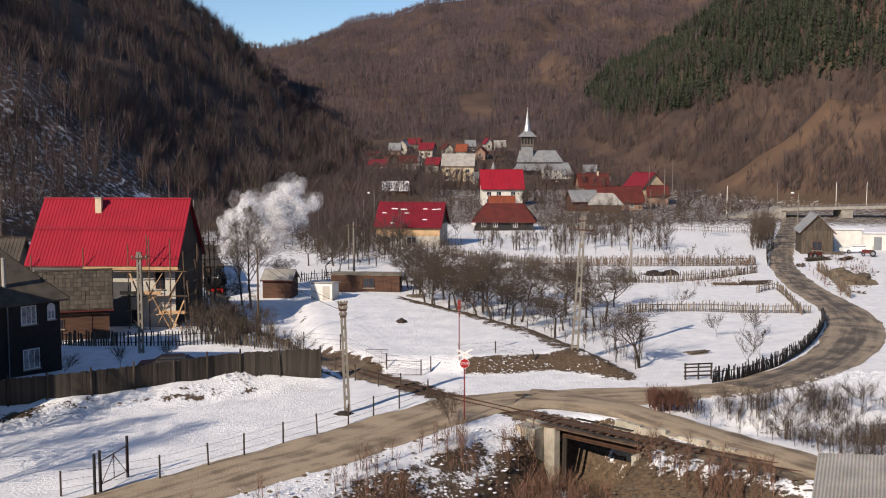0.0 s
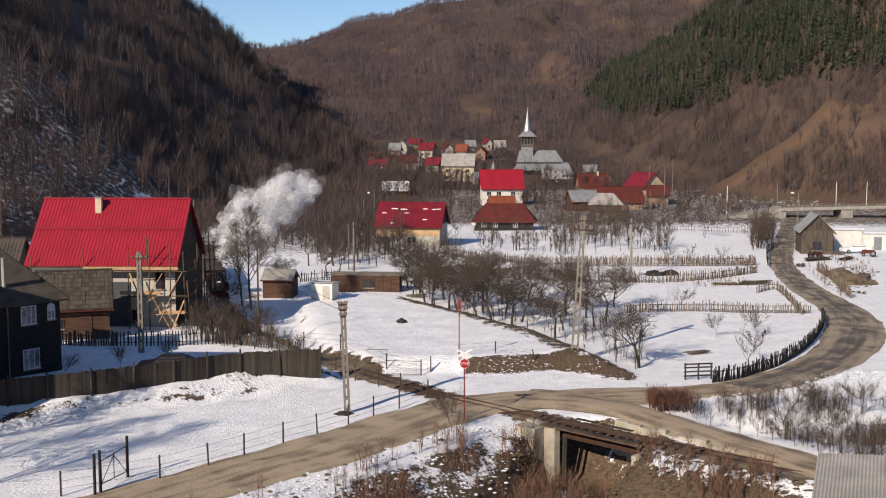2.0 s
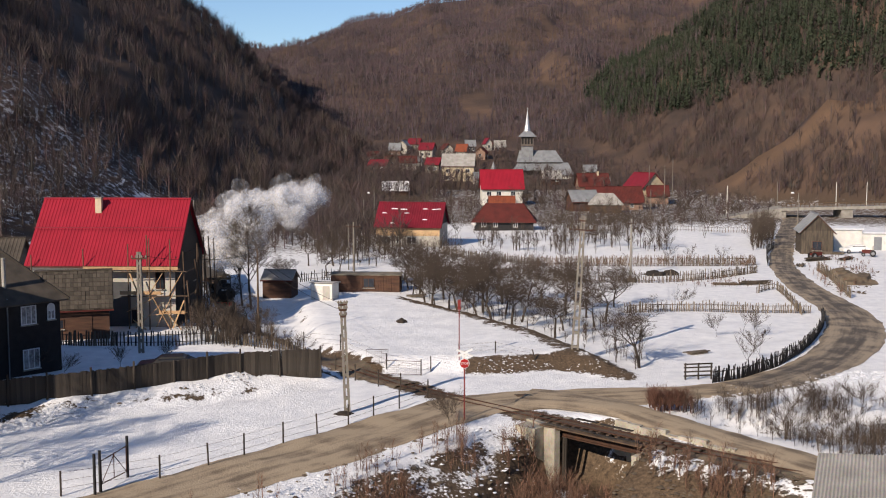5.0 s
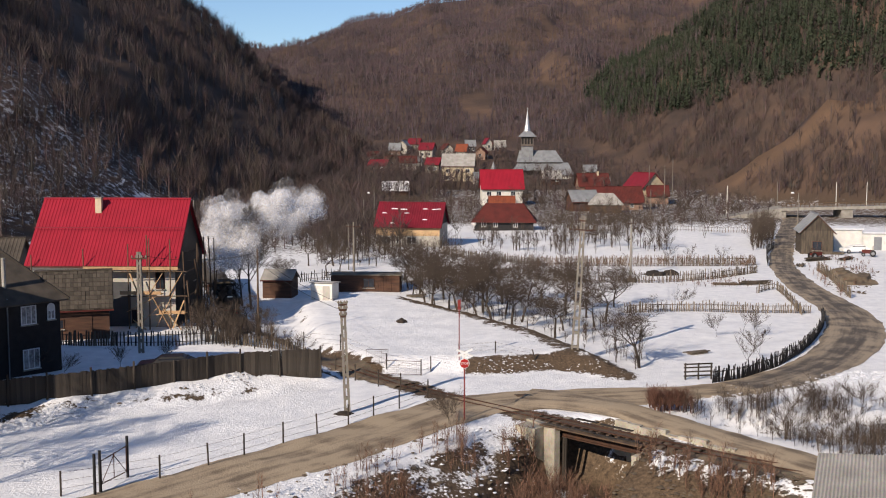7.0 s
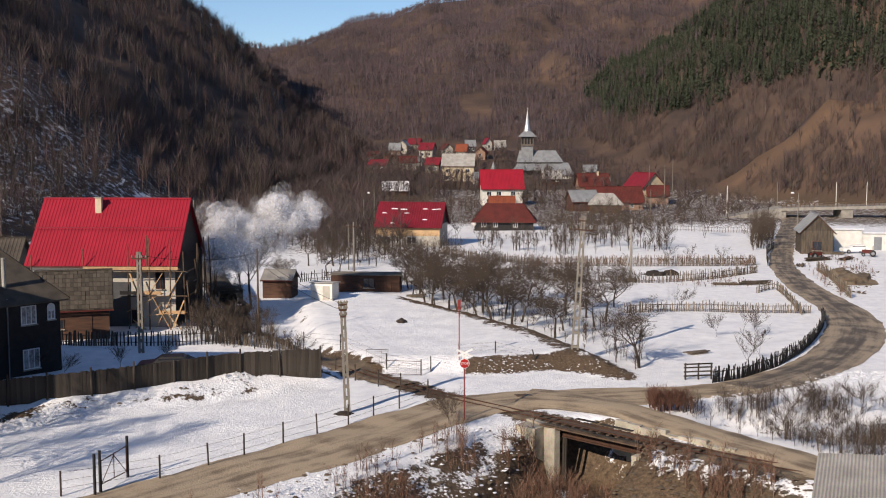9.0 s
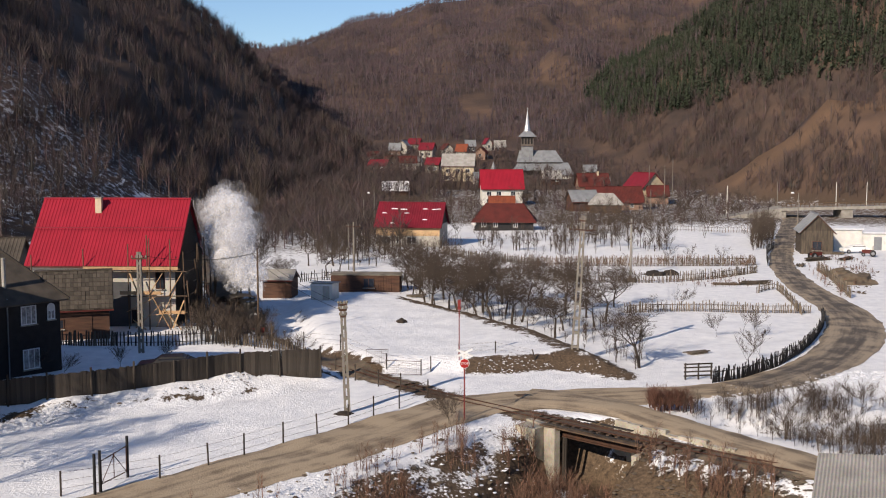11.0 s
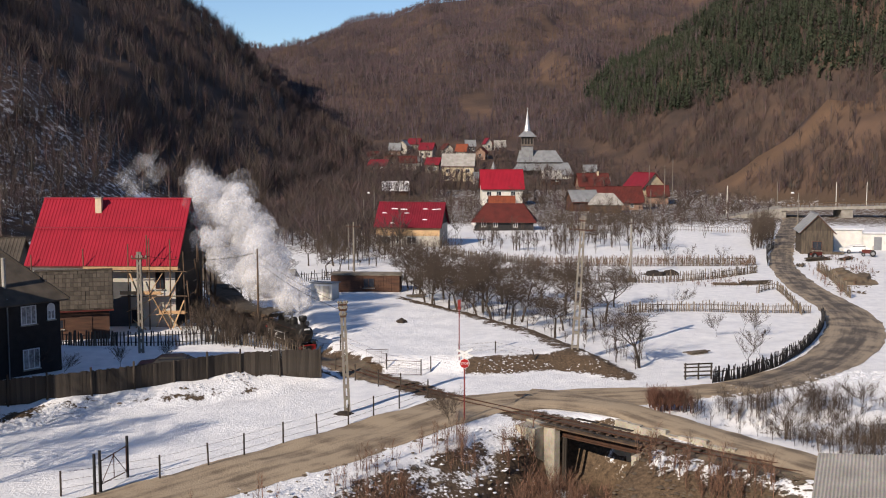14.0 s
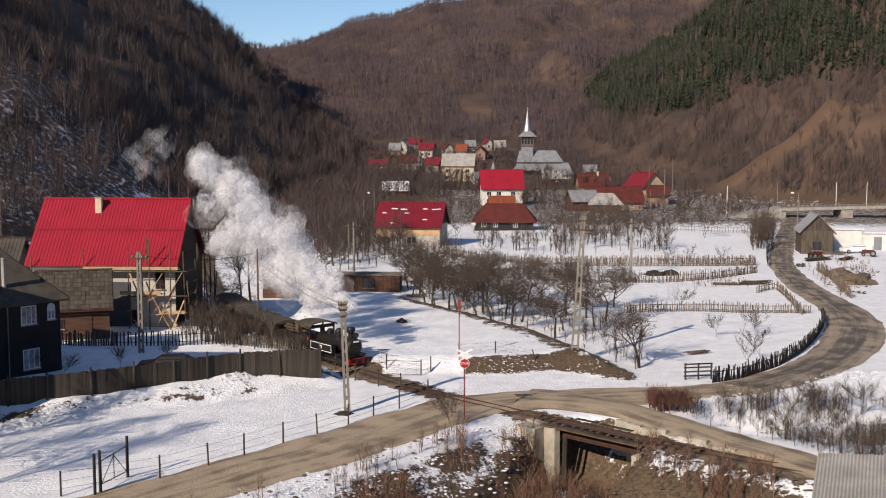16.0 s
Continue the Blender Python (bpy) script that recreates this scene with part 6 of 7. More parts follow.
woods("dry_brush", 900, in_area([(5.0, 173.6), (19.0, 163.3), (34.0, 166.6), (46.0, 219.9), (25.9, 232.3), (18.2, 212.8), (17.1, 188.5), (7.4, 188.5)], lambda x, y, r: waves(x, y, 14, 59) > -0.4 + 0.6 * r.rand(len(x))), 1.0, 3.6, 59, M_TWIG, "brown garden hedges and shrubs", 26, 0.95, thin=0.02)
woods("dry_brush", 420, in_area([(47.6, 169.2), (52.4, 173.6), (64.5, 212.8), (60.4, 212.8)]), 1.5, 4.5, 60, M_TWIG, "brown bushes by the road bend", 26, 0.95, thin=0.02)
woods("dry_brush", 500, in_area([(3.1, 131.9), (14.0, 125.9), (22.8, 131.9), (25.0, 140.4), (16.0, 143.4), (3.6, 149.9)], lambda x, y, r: waves(x, y, 9, 63) > 0.0), 0.8, 2.6, 63, M_TWIG, "bare shrubs in the snowy gardens", 24, 0.95, thin=0.014)

woods("dry_brush", 200, in_area([(-21.5, 86.5), (-13.2, 86.0), (-14.6, 90.0), (-19.0, 97.0), (-22.0, 97.0)], lambda x, y, r: line_dist(x, y, TRACK)[0] > 2.0), 0.4, 2.5, 64, M_TWIG, "dense bare bushes before the railway", 26, 0.8, thin=0.012)
woods("dry_brush", 190, in_area([(-17.8, 84.8), (-11.6, 82.6), (-11.0, 84.0), (-13.6, 89.0), (-17.8, 91.0)], lambda x, y, r: line_dist(x, y, TRACK)[0] > 1.9), 0.7, 2.7, 65, M_TWIG, "bare bushes between the picket fence and the railway", 26, 0.8, thin=0.010)


def clods(name, pts, count, smin, smax, mat, label, seed):
    """Lumps of rough snow or earth strewn over a bank, in one mesh."""
    r = np.random.RandomState(seed)
    x, y = in_area(pts)(r, count)
    z = height(x, y)
    mb = Mb()
    for i in range(len(x)):
        s = smin + (smax - smin) * r.rand() ** 2
        q = [(dx * s * (0.7 + 0.6 * r.rand()), dy * s * (0.7 + 0.6 * r.rand()), dz * s * 0.45 * (0.7 + 0.6 * r.rand())) for dx, dy, dz in ((1, 0, 0), (0.3, 0.95, 0.1), (-0.8, 0.6, 0), (-0.8, -0.6, 0.1), (0.3, -0.95, 0), (0, 0, 1), (0.4, 0.2, 0.8))]
        a = r.rand() * 6.28
        c, w = math.cos(a), math.sin(a)
        mb.add([(x[i] + c * p[0] - w * p[1], y[i] + w * p[0] + c * p[1], z[i] + p[2]) for p in q], [(0, 1, 6), (1, 5, 6), (1, 2, 5), (2, 3, 5), (3, 4, 5), (4, 0, 6), (4, 6, 5)])
    tagged(new(name, mb.mesh(name, mat, True)), label, "clods", kind="stuff")


BANK = [(-26.4, 60.6), (-25.5, 63.2), (-19.2, 69.9), (-11.4, 78.2), (-9.2, 80.1), (-11.2, 76.3), (-17.7, 70.9), (-26.6, 65.8), (-28.1, 64.7)]
clods("snow_clods", BANK, 6000, 0.05, 0.24, M_SNOW, "rough lumps of trodden snow on the bank", 71)
clods("earth_clods", BANK, 420, 0.05, 0.22, M_BALLAST, "dark clods of earth on the snowy bank", 72)
NEARBANK = [(-16, 47.5), (-10, 53.5), (1.5, 64), (6.0, 66), (5.0, 60), (0, 52), (-8, 45)]
clods("snow_clods", NEARBANK, 3600, 0.04, 0.17, M_SNOW, "rough lumps of snow below the road", 73)
clods("earth_clods", NEARBANK, 900, 0.05, 0.22, M_BALLAST, "brown earth lumps and stones below the road", 74)
clods("snow_clods", [(17, 71.0), (20, 75.5), (30, 80), (38, 80), (38, 68), (26, 68)], 3600, 0.05, 0.26, M_SNOW, "rough lumps of ploughed snow beside the road", 75)
clods("earth_clods", [(4, 56), (4, 64), (13, 60), (24, 51), (24, 44), (4, 44)], 3000, 0.06, 0.3, M_BALLAST, "brown earth and stones in the gully", 76)
clods("earth_clods", [(46.0, 131.9), (42.9, 117.8), (47.9, 122.2), (57.4, 143.4), (55.3, 149.9)], 700, 0.08, 0.35, M_BALLAST, "stones and broken timber on the rubble heap", 78)
clods("snow_clods", [(2.0, 79.2), (11, 78.4), (12.4, 80.5), (4, 82)], 420, 0.04, 0.14, M_SNOW, "snow remnants on the brown bank", 77)


def heap(x, d, w, h, mat, label, seed):
    r = random.Random(seed)
    bm = bmesh.new()
    bmesh.ops.create_icosphere(bm, subdivisions=3, radius=1)
    for v in bm.verts:
        k = 1 + 0.35 * noise.noise(v.co * 1.7 + Vector((seed, 0, 0))) + 0.2 * noise.noise(v.co * 4.5) + 0.12 * noise.noise(v.co * 11)
        v.co = Vector((v.co.x * w / 2 * k, v.co.y * w / 2 * k, max(v.co.z * h * k, -0.2)))
    me = bpy.data.meshes.new("mound")
    bm.to_mesh(me)
    bm.free()
    me.materials.append(mat)
    tagged(new("mound", me), label, "mound").matrix_basis = pose(x, d, gz(x, d), 0, 0, r.uniform(0, 90))


heap(*(-3.7, 96.7), 1.0, 0.3, M_SOIL, "small dark heap of earth in the snow", 1)
heap(*(49.7, 131.9), 5.0, 1.1, M_BALLAST, "heap of brown rubble and earth", 2)
heap(*(50.0, 137.4), 3.6, 0.9, M_BALLAST, "heap of brown rubble and earth", 3)
heap(*(27.0, 138.6), 2.6, 0.45, M_OLDPLANK, "low heap of old hay in a garden", 4)
heap(*(29.1, 139.2), 2.0, 0.55, M_SOIL, "low heap of old hay in a garden", 5)
heap(*(22.7, 131.9), 1.6, 0.5, M_BALLAST, "dark earth round a pole foot", 6)
heap(*(-17.4, 91.3), 1.3, 0.7, M_SNOW, "small heap of snow-covered timber", 7)
heap(*(-6.2, 67.2), 1.1, 0.15, M_SOIL, "bare earth round the pole foot", 8)


# ---- timber and junk beside the road ----
def stack(x, y, rz, n, ln, mat, label, seed):
    r = random.Random(seed)
    t = thing("timber_pile", pose(x, y, gz(x, y), 0, 0, rz), label, "timber pile")
    for k in range(n):
        z = 0.06 + 0.11 * (k // 5)
        yy = (k % 5 - 2) * 0.2 + r.uniform(-0.06, 0.06)
        a = r.uniform(-0.25, 0.25)
        part("board", Mb().box(-ln / 2 + a, yy - 0.09, z, ln / 2 + a + r.uniform(-0.4, 0.4), yy + 0.09, z + 0.06, pose(0, 0, 0, 0, r.uniform(-2, 2), r.uniform(-5, 5))), mat, t)


stack(*(53.4, 155.6), 20, 22, 3.6, M_FENCE, "untidy pile of grey boards beside the road", 1)
stack(*(58.2, 163.3), -15, 16, 3.0, M_STICK, "untidy pile of weathered boards by the barn", 2)
stack(*(57.4, 155.6), 40, 14, 2.6, M_FENCE, "scattered weathered boards in the snow", 3)
stack(*(49.1, 149.9), 70, 12, 2.6, M_STICK, "scattered weathered boards at the road edge", 4)
stack(*(37.1, 129.4), 10, 18, 3.4, M_FENCE, "collapsed boards lying in a snowy garden", 5)
stack(*(33.7, 129.4), -8, 12, 3.0, M_STICK, "weathered boards lying in a snowy garden", 6)
stack(*(20.5, 87.3), 25, 8, 1.6, M_STICK, "broken branches and boards in the snow", 7)
stack(*(-3.0, 118.8), 5, 10, 1.6, M_STICK, "few boards beside a plank shed", 8)
stack(*(6.0, 72.2), 12, 4, 2.2, M_OLDTIMBER, "dark old beams lying across the road edge", 9)


# ---- train ----
def puff_material(name, thin, thick):
    m = bpy.data.materials.new(name)
    m.use_nodes = True
    nt = m.node_tree
    nt.nodes.remove(nt.nodes["Principled BSDF"])
    out = nt.nodes["Material Output"]
    df, tl, tr = nt.nodes.new("ShaderNodeBsdfDiffuse"), nt.nodes.new("ShaderNodeBsdfTranslucent"), nt.nodes.new("ShaderNodeBsdfTransparent")
    for n in (df, tl):
        n.inputs["Color"].default_value = (0.90, 0.90, 0.91, 1)
    a, b = nt.nodes.new("ShaderNodeMixShader"), nt.nodes.new("ShaderNodeMixShader")
    a.inputs[0].default_value = 0.45
    nt.links.new(df.outputs[0], a.inputs[1]); nt.links.new(tl.outputs[0], a.inputs[2])
    tc, nz = nt.nodes.new("ShaderNodeTexCoord"), nt.nodes.new("ShaderNodeTexNoise")
    nz.inputs["Scale"].default_value, nz.inputs["Detail"].default_value = 1.3, 3
    nt.links.new(tc.outputs["Object"], nz.inputs["Vector"])
    mr = nt.nodes.new("ShaderNodeMapRange")
    mr.inputs["From Min"].default_value, mr.inputs["From Max"].default_value = 0.35, 0.65
    mr.inputs["To Min"].default_value, mr.inputs["To Max"].default_value = thin, thick
    nt.links.new(nz.outputs["Fac"], mr.inputs["Value"])
    nt.links.new(mr.outputs[0], b.inputs[0])
    nt.links.new(tr.outputs[0], b.inputs[1]); nt.links.new(a.outputs[0], b.inputs[2])
    nt.links.new(b.outputs[0], out.inputs["Surface"])
    return m


M_STEAM, M_WISP, M_VEIL = puff_material("steam", 0.08, 0.27), puff_material("thin_steam", 0.014, 0.08), puff_material("torn_steam", 0.006, 0.042)


def train_wheelset(parent, x, r):
    w = part("wheelset", Mb().lathe([(-0.45, r * 0.9), (-0.43, r + 0.03), (-0.40, r + 0.03), (-0.39, r), (-0.33, r), (-0.33, 0.06), (0.33, 0.06), (0.33, r), (0.39, r), (0.40, r + 0.03), (0.43, r + 0.03), (0.45, r * 0.9)], 18, "y"), M_IRON, parent)
    w.matrix_basis = pose(x, 0, r)
    for s in (-1, 1):
        part("crank", Mb().box(-0.06, s * 0.46 - 0.03, -0.06, 0.22, s * 0.46 + 0.03, 0.06), M_STEEL, w)
    return w


def locomotive():
    """Forward is +x; the origin is on the rails below the front buffer beam."""
    t = thing("locomotive", Matrix.Identity(4), "small black narrow gauge steam locomotive with a red buffer beam", "locomotive")
    fr = part("frame", Mb().box(-6.4, -0.55, 0.45, 0.0, 0.55, 0.75), M_IRON, t)
    part("running_board", Mb().box(-4.6, -1.0, 0.98, -0.15, 1.0, 1.04), M_IRON, fr)
    part("boiler", Mb().lathe([(-4.6, 0.60), (-1.35, 0.60)], 24, "x", (0, 0, 1.62)), M_IRON, t, smooth=False)
    sb = part("smokebox", Mb().lathe([(-1.4, 0.65), (-0.25, 0.65), (-0.18, 0.60), (-0.12, 0.52), (-0.06, 0.30), (-0.03, 0.05)], 24, "x", (0, 0, 1.62)), M_IRON, t, "black smokebox with a domed door")
    part("number_plate", Mb().box(-0.06, -0.24, 1.98, -0.02, 0.24, 2.10), M_WHITEPAINT, sb, "small pale plate")
    part("door_handle", Mb().box(-0.04, -0.16, 1.6, 0.03, 0.16, 1.64), M_STEEL, sb)
    ch = part("chimney", Mb().lathe([(2.15, 0.30), (2.28, 0.20), (2.55, 0.20), (2.65, 0.30), (2.90, 0.34), (3.02, 0.30), (3.02, 0.2)], 18, "z", (-0.75, 0, 0)), M_IRON, t, "black chimney with a flared cap")
    part("dome", Mb().lathe([(2.1, 0.33), (2.55, 0.32), (2.7, 0.25), (2.76, 0.08)], 18, "z", (-2.3, 0, 0)), M_IRON, t)
    part("sand_dome", Mb().lathe([(2.1, 0.26), (2.45, 0.25), (2.56, 0.18), (2.6, 0.05)], 18, "z", (-3.5, 0, 0)), M_IRON, t)
    for s in (-1, 1):
        tk = part("side_tank", Mb().box(-4.5, s * 1.02 - 0.18, 1.04, -1.5, s * 1.02 + 0.18, 1.72), M_IRON, t)
        y = s * 1.205
        bd = Mb()
        for x0, z0, x1, z1 in ((-4.42, 1.62, -1.58, 1.66), (-4.42, 1.10, -1.58, 1.14), (-4.42, 1.14, -4.38, 1.62), (-1.62, 1.14, -1.58, 1.62)):
            bd.box(x0, y - 0.012, z0, x1, y + 0.012, z1)
        part("lining", bd, M_WHITEPAINT, tk, "thin white lining")
        part("emblem", Mb().lathe([(-0.014, 0.17), (0.014, 0.17)], 6, "y", (-3.0, y, 1.38)), M_WHITEPAINT, tk, "small white emblem")
        part("cylinder", Mb().lathe([(-1.25, 0.22), (-1.22, 0.26), (-0.45, 0.26), (-0.42, 0.22)], 16, "x", (0, s * 0.85, 0.55)), M_IRON, t)
        part("coupling_rod", Mb().box(-4.0, s * 0.55 - 0.03, 0.32, -1.3, s * 0.55 + 0.03, 0.42), M_STEEL, t)
        part("steps", Mb().box(-5.9, s * 0.95 - 0.12, 0.3, -5.5, s * 0.95 + 0.12, 0.36).box(-5.9, s * 1.0 - 0.12, 0.62, -5.5, s * 1.0 + 0.12, 0.68), M_IRON, t)
    cb = Mb()
    for s in (-1, 1):
        cb.box(-6.3, s * 1.08 - 0.03, 1.0, -4.6, s * 1.08 + 0.03, 1.95).box(-4.75, s * 1.08 - 0.03, 1.95, -4.6, s * 1.08 + 0.03, 2.75).box(-6.3, s * 1.08 - 0.03, 1.95, -6.15, s * 1.08 + 0.03, 2.75)
    cb.box(-4.66, -1.05, 1.0, -4.6, 1.05, 2.1).box(-4.66, -1.05, 2.5, -4.6, 1.05, 2.75).box(-4.66, -0.2, 2.1, -4.6, 0.2, 2.5).box(-6.3, -1.05, 1.0, -4.6, 1.05, 1.06)
    part("cab", cb, M_IRON, t)
    part("cab_panel", Mb().box(-5.05, -1.125, 1.6, -4.85, -1.115, 1.85), M_REDPAINT, t, "small red panel on the cab side")
    vs = []
    for x in (-6.6, -4.35):
        for k in range(9):
            a = math.pi * k / 8
            vs.append((x, -math.cos(a) * 1.22, 2.72 + math.sin(a) * 0.28))
    part("cab_roof", Mb().add(vs + [(x, y, z - 0.05) for x, y, z in vs], [(k, k + 1, k + 10, k + 9) for k in range(8)] + [(k + 18, k + 27, k + 28, k + 19) for k in range(8)] + [tuple(range(9)) + tuple(range(26, 17, -1)), tuple(range(17, 8, -1)) + tuple(range(27, 36))]), M_SHINGLE, t, "dull grey curved roof")
    bb = part("buffer_beam", Mb().box(-0.12, -0.72, 0.36, 0.0, 0.72, 0.80), M_REDPAINT, t, "bright red buffer beam")
    part("coupler", Mb().lathe([(0.0, 0.10), (0.28, 0.10), (0.30, 0.2), (0.36, 0.2)], 12, "x", (0, 0, 0.6)), M_IRON, bb)
    for s in (-1, 1):
        part("lamp", Mb().lathe([(-0.05, 0.12), (0.14, 0.14), (0.16, 0.1)], 12, "x", (-0.1, s * 0.6, 0.95)), M_IRON, bb)
    hl = part("headlight", Mb().lathe([(-0.30, 0.10), (-0.26, 0.19), (-0.02, 0.21), (0.0, 0.17)], 16, "x", (0.02, 0, 2.5)), M_IRON, t, "round front headlight")
    part("lens", Mb().lathe([(0.0, 0.16), (0.02, 0.10)], 14, "x", (0.02, 0, 2.5)), M_GLASS, hl)
    part("handrail", Mb().bar((-4.6, -0.72, 2.0), (-0.6, -0.72, 2.0), 0.035, n=5).bar((-4.6, 0.72, 2.0), (-0.6, 0.72, 2.0), 0.035, n=5), M_STEEL, t)
    ws = [train_wheelset(t, x, 0.37) for x in (-1.5, -2.35, -3.2, -4.05)]
    return t, ws


def tender():
    t = thing("tender", Matrix.Identity(4), "black four-axle tender piled with firewood", "tender")
    part("frame", Mb().box(-3.4, -0.6, 0.5, 0, 0.6, 0.8), M_IRON, t)
    part("tank", Mb().box(-3.3, -1.05, 0.8, -0.1, 1.05, 1.75), M_IRON, t)
    r = random.Random(4)
    for k in range(26):
        y, z = r.uniform(-0.85, 0.85), 1.8 + r.uniform(0, 0.45)
        part("log", Mb().bar((-3.1 + r.uniform(0, 1.9), y, z), (-2.0 + r.uniform(0, 1.7), y + r.uniform(-0.1, 0.1), z), r.uniform(0.12, 0.2), n=6), M_OLDTIMBER, t)
    return t, [train_wheelset(t, x, 0.33) for x in (-0.7, -1.3, -2.1, -2.7)]


def coach(label):
    t = thing("railway_coach", Matrix.Identity(4), label, "railway coach")
    L = 9.0
    part("frame", Mb().box(-L, -0.6, 0.5, 0, 0.6, 0.75), M_IRON, t)
    b = Mb().box(-L + 0.7, -1.05, 0.75, -0.7, 1.05, 1.25).box(-L + 0.7, -1.05, 1.85, -0.7, 1.05, 2.05).box(-L + 0.7, -1.05, 1.25, -L + 0.78, 1.05, 1.85).box(-0.78, -1.05, 1.25, -0.7, 1.05, 1.85)
    part("body", b, M_COACH, t, "varnished brown boarded body")
    for k in range(8):
        for s in (-1, 1):
            x = -L + 0.78 + k * (L - 1.56) / 7
            part("window_post", Mb().box(x - 0.1, s * 1.0 - 0.05, 1.25, x + 0.1, s * 1.0 + 0.05, 1.85), M_COACH, t)
            if k < 7:
                part("pane", Mb().box(x + 0.1, s * 0.98 - 0.01, 1.25, x + (L - 1.56) / 7 - 0.1, s * 0.98 + 0.01, 1.85), M_GLASS, t)
    vs = []
    for x in (-L, 0.0):
        for k in range(9):
            a = math.pi * k / 8
            vs.append((x, -math.cos(a) * 1.2, 2.05 + math.sin(a) * 0.30))
    part("roof", Mb().add(vs, [(k, k + 1, k + 10, k + 9) for k in range(8)] + [tuple(range(9)), tuple(range(17, 8, -1))]), M_SHINGLE, t, "dull dark curved roof")
    for x in (-0.05, -L + 0.05):
        part("end_rail", Mb().bar((x, -1, 0.75), (x, -1, 1.6), 0.05).bar((x, 1, 0.75), (x, 1, 1.6), 0.05).bar((x, -1, 1.6), (x, 1, 1.6), 0.05), M_STEEL, t)
    return t, [train_wheelset(t, x, 0.33) for x in (-1.6, -2.5, -L + 2.5, -L + 1.6)]


LOCO, TENDER = locomotive(), tender()
COACHES = [coach("brown boarded narrow gauge coach with narrow windows"), coach("brown boarded narrow gauge coach with narrow windows")]
S_END = LEN[int(np.argmin([(p - Vector((-6.35, 80.0, 0))).length for p in LINE]))]


def front_at(t):
    """How far along the line the buffer beam is: a slow start that gathers speed."""
    return S_END - 43.0 + 1.85 * t + 0.5 * 0.105 * t * t


# ---- steam ----
# the middle line of the plume and its radius, from the chimney to the tail: first it leans across the valley, then it trails behind the train
PLUME_SLOW = [
    (0, [(-23.5, 119, 4.9, 1.2), (-21.5, 121, 7.4, 2.9), (-18.4, 122, 8.4, 3.8), (-16.6, 123, 10.2, 2.7)]),
    (2, [(-23.3, 116, 5.4, 1.7), (-21.4, 119, 7.6, 2.9), (-18.1, 121, 10.2, 2.9), (-15.0, 122, 11.9, 1.6)]),
    (4, [(-22.5, 112, 5.5, 2.3), (-21.8, 115, 7.7, 3.2), (-17.8, 118, 9.5, 3.0), (-13.8, 120, 12.0, 1.2)]),
    (6.5, [(-20.9, 107, 4.9, 1.9), (-22.4, 110, 7.4, 2.9), (-18.3, 113, 9.2, 3.6), (-13.5, 116, 10.6, 1.6)]),
    (9, [(-19.7, 101, 4.8, 1.7), (-21.2, 105, 7.4, 2.9), (-17.6, 110, 8.5, 3.5), (-13.5, 113, 10.0, 1.7)]),
]
PLUME_FAST = [
    (11.3, [(-15.5, 94, 4.5, 0.8), (-18.1, 97, 6.4, 2.6), (-20.2, 102, 9.3, 2.6), (-22.4, 106, 11.8, 1.0)]),
    (12.5, [(-13.7, 91, 4.3, 0.9), (-16.9, 95, 6.0, 2.6), (-19.8, 100, 9.1, 3.1), (-22.5, 105, 12.0, 1.1)]),
    (14, [(-11.2, 87, 3.8, 0.9), (-14.2, 92, 5.7, 2.7), (-18.9, 99, 9.5, 3.6), (-23.6, 106, 13.4, 1.0)]),
    (15.2, [(-8.8, 83.5, 3.9, 0.9), (-13.0, 91, 6.4, 2.8), (-18.9, 99, 10.7, 3.6), (-23.8, 106, 15.1, 0.9)]),
    (16, [(-7.2, 81.5, 4.5, 0.9), (-11.5, 89, 6.5, 2.7), (-17.9, 98, 10.6, 3.6), (-23.5, 106, 15.6, 0.8)]),
]


def plume_at(t, u):
    """Middle and radius of the plume at the time t, u of the way along it."""
    rows = PLUME_SLOW + PLUME_FAST
    ts = [k for k, _ in rows]
    out = []
    for c in range(4):
        col = [np.interp(t, ts, [row[j][c] for _, row in rows]) for j in range(4)]
        out.append(float(np.interp(u * 3, [0, 1, 2, 3], col)))
    return Vector(out[:3]), out[3]


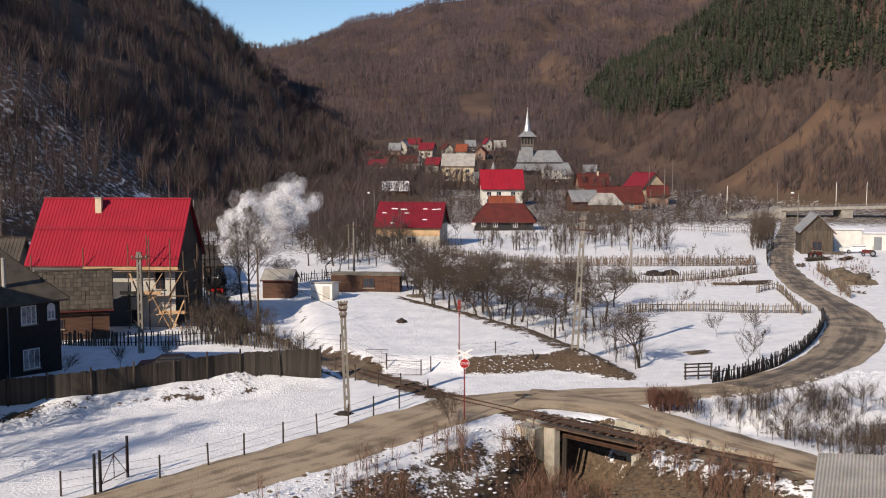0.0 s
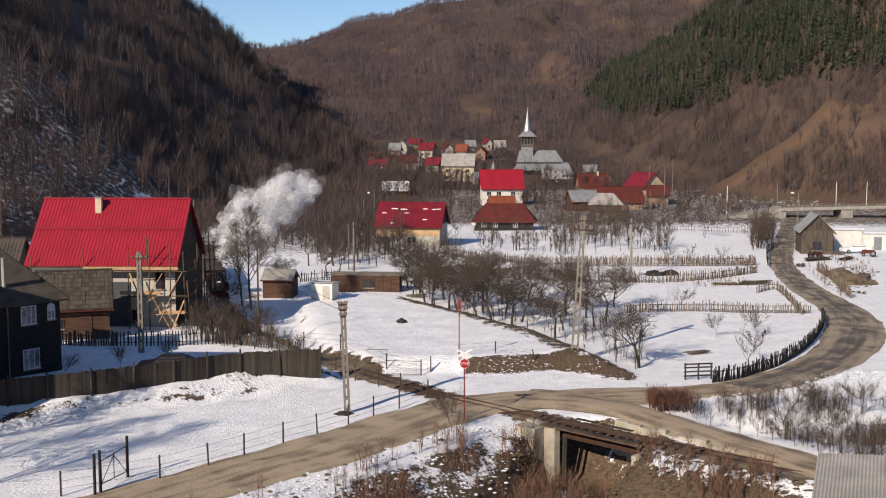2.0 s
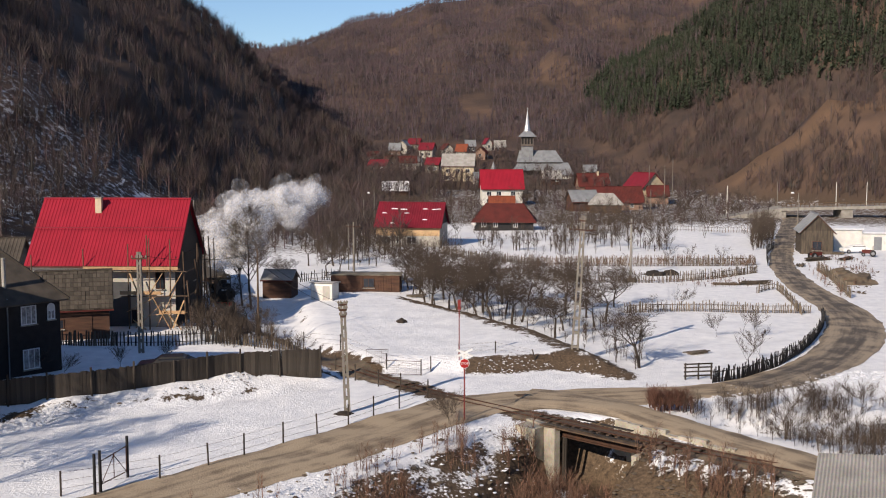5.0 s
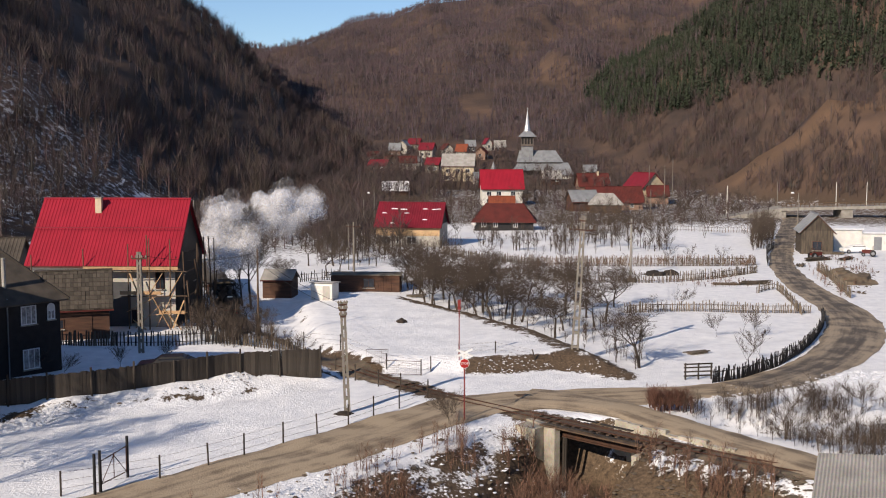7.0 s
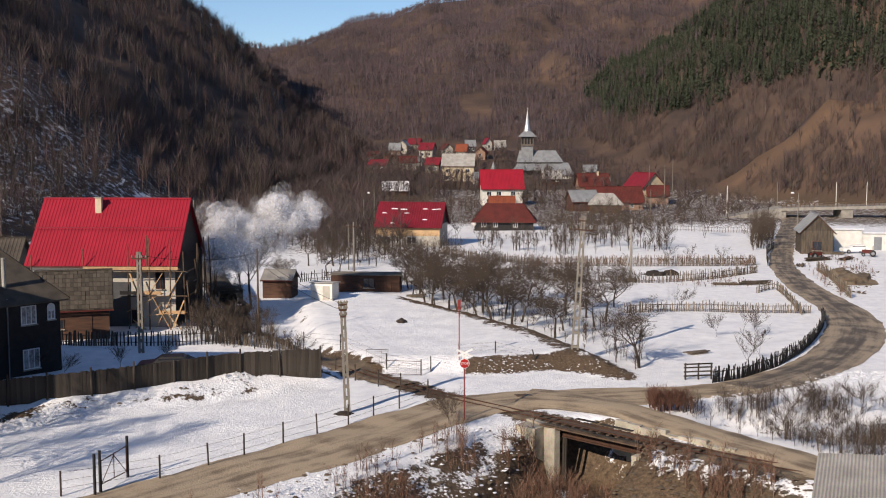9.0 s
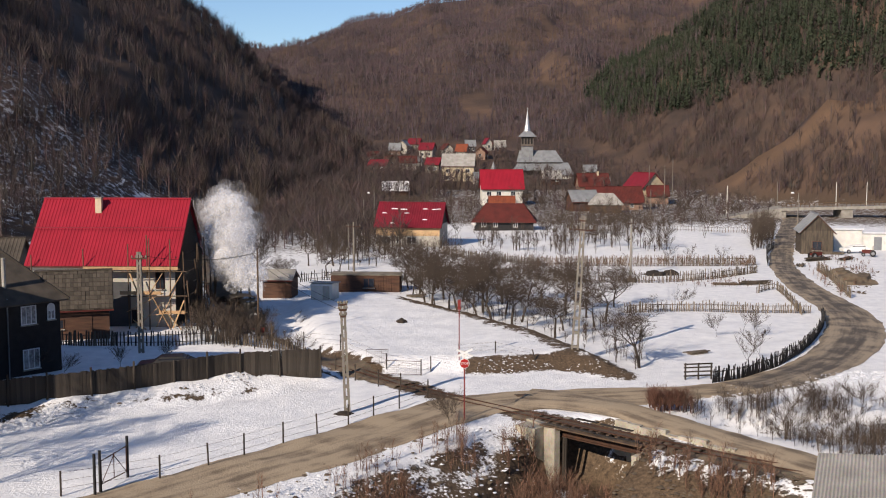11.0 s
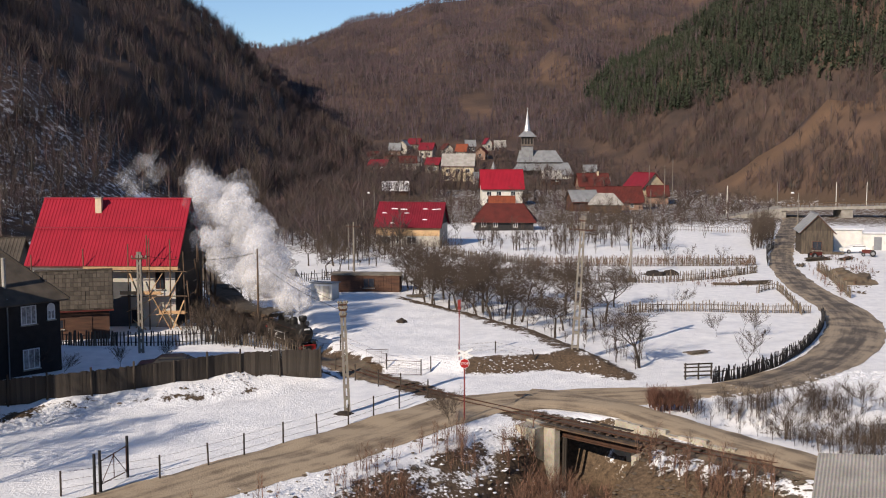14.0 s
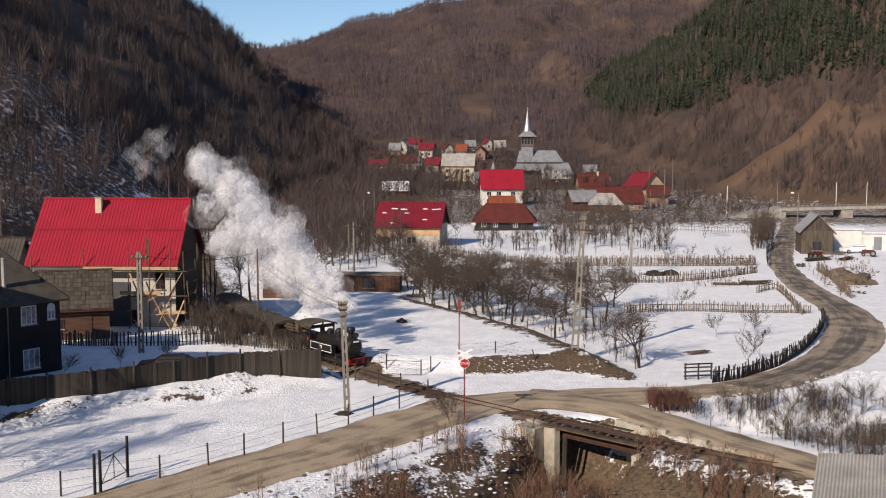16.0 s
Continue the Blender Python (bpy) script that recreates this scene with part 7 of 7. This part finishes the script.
def puffs():
    meshes = []
    for k in range(6):
        bm = bmesh.new()
        bmesh.ops.create_icosphere(bm, subdivisions=4, radius=1)
        o = Vector((k * 13.7, 0, 0))
        for v in bm.verts:
            n = v.co.normalized()
            v.co = n * (1 + 0.34 * noise.noise(n * 1.5 + o) + 0.26 * noise.noise(n * 3.1 + o) + 0.07 * noise.noise(n * 6.5 + o))
        me = bpy.data.meshes.new("puff")
        bm.to_mesh(me)
        bm.free()
        me.materials.append(M_STEAM)
        me.shade_smooth()
        meshes.append(me)
    plume = thing("steam_plume", Matrix.Identity(4), "billowing white steam rising from the locomotive chimney", "steam")
    r = random.Random(3)
    out = []
    soft = [me.copy() for me in meshes[3:]]
    for me in soft:
        me.materials.clear()
        me.materials.append(M_WISP)

    def ball():
        return Vector((r.gauss(0, 1), r.gauss(0, 1), r.gauss(0, 1))).normalized()

    # billows: tight clusters of puffs round a common middle, with a thin veil over each
    for k in range(68):
        u = ((k + r.random()) / 68) ** 0.9
        off = ball() * r.random() ** 0.5
        big = (0.45 + 0.75 * min(1, u * 2.6)) * r.uniform(0.7, 1.35) * (1 if u < 0.75 else 0.75)
        ph, spin = r.uniform(0, 6.28), r.uniform(-14, 14)
        for j in range(9):
            veil = j > 5 or (u > 0.72 and j > 2)
            size = big * (r.uniform(0.5, 0.85) if veil else r.uniform(0.35, 0.75))
            near = ball() * big * (r.uniform(0.75, 1.1) if veil else r.uniform(0.15, 0.8))
            p = part("puff", soft[(k + j) % 3] if veil else meshes[(k + j) % 6], None, plume, "thin soft outer puff" if veil else "")
            p.scale = (size, size * r.uniform(0.8, 1.2), size * r.uniform(0.8, 1.2))
            out.append((p, u, off, near, big, size, r.uniform(0, 360), spin, ph))
    torn = []
    for me in meshes[:3]:
        w = me.copy()
        w.materials.clear()
        w.materials.append(M_VEIL)
        w.transform(Matrix.Diagonal((0.55, 0.55, 1.5, 1)))
        torn.append(w)
    for k in range(80):
        p = part("wisp", torn[k % 3], None, plume, "thin torn wisp of steam")
        size = r.uniform(0.25, 0.7)
        p.scale = (size, size, size)
        h = r.uniform(-1, 1)
        strand = 0.9 if k % 3 else -0.9
        WISPS.append((p, Vector((strand * (0.4 + 0.3 * h) + 0.5 * math.sin(h * 3 + strand) + r.gauss(0, 0.28), r.gauss(0, 0.6), h * (2.3 if k % 3 else 1.5))), r.uniform(0, 360)))
    return out


WISPS = []
WISP_PATH = [(0.0, (-22.5, 127.0, 6.9)), (6.5, (-22.4, 118.0, 6.7)), (9.0, (-22.9, 113.0, 7.1)), (11.3, (-26.4, 113.0, 9.1)), (12.5, (-30.2, 113.0, 11.5)), (14.5, (-31.4, 113.0, 13.8)), (16.0, (-30.4, 113.0, 15.8))]
PUFFS = puffs()


def motions():
    ts = [k * 0.5 for k in range(33)]
    offs = [(LOCO, 0.0, 0.37), (TENDER, 6.6, 0.33), (COACHES[0], 10.2, 0.33), (COACHES[1], 19.5, 0.33)]
    for (ob, sets), back, r in offs:
        rows = []
        for t in ts:
            p, a = on_track(front_at(t) - back)
            q, _ = on_track(front_at(t) - back - 6.0)
            rows.append((t, pose(p.x, p.y, RAIL_Z, 0, 0, math.degrees(math.atan2(p.y - q.y, p.x - q.x)))))
        walk(ob, rows)
        for w in sets:
            x = w.matrix_basis.translation.x
            walk(w, [(k * 0.1, pose(x, 0, r, 0, math.degrees((front_at(k * 0.1) - front_at(0)) / r), 0)) for k in range(161)])
    for p, u, off, close, big, size, a0, spin, ph in PUFFS:
        rows = []
        for t in ts:
            # each billow rises along the plume and rolls about its own middle
            c, rad = plume_at(t, min(1, max(0, u + 0.035 * math.sin(0.7 * t + ph))))
            w = Vector((math.sin(0.9 * t + ph), math.cos(0.8 * t + ph * 2), math.sin(0.6 * t + ph * 3))) * 0.10 * rad
            q = c + off * max(0.0, rad * 1.2 - big * 0.75) + Matrix.Rotation(radians(spin * 0.8 * t), 3, "Y") @ close + w
            q.z = max(q.z, 1.6 + size * 0.5)
            rows.append((t, pose(q.x, q.y, q.z, a0, spin * t * 0.6, a0 * 2 + spin * t)))
        walk(p, rows)

    for p, off, a0 in WISPS:
        walk(p, [(t, pose(q[0] + off.x * (1 + t * 0.06), q[1] + off.y, q[2] + off.z, 18 * math.sin(a0), 15 + 2 * t, a0 * 2 + 3 * t)) for t, q in WISP_PATH])


motions()
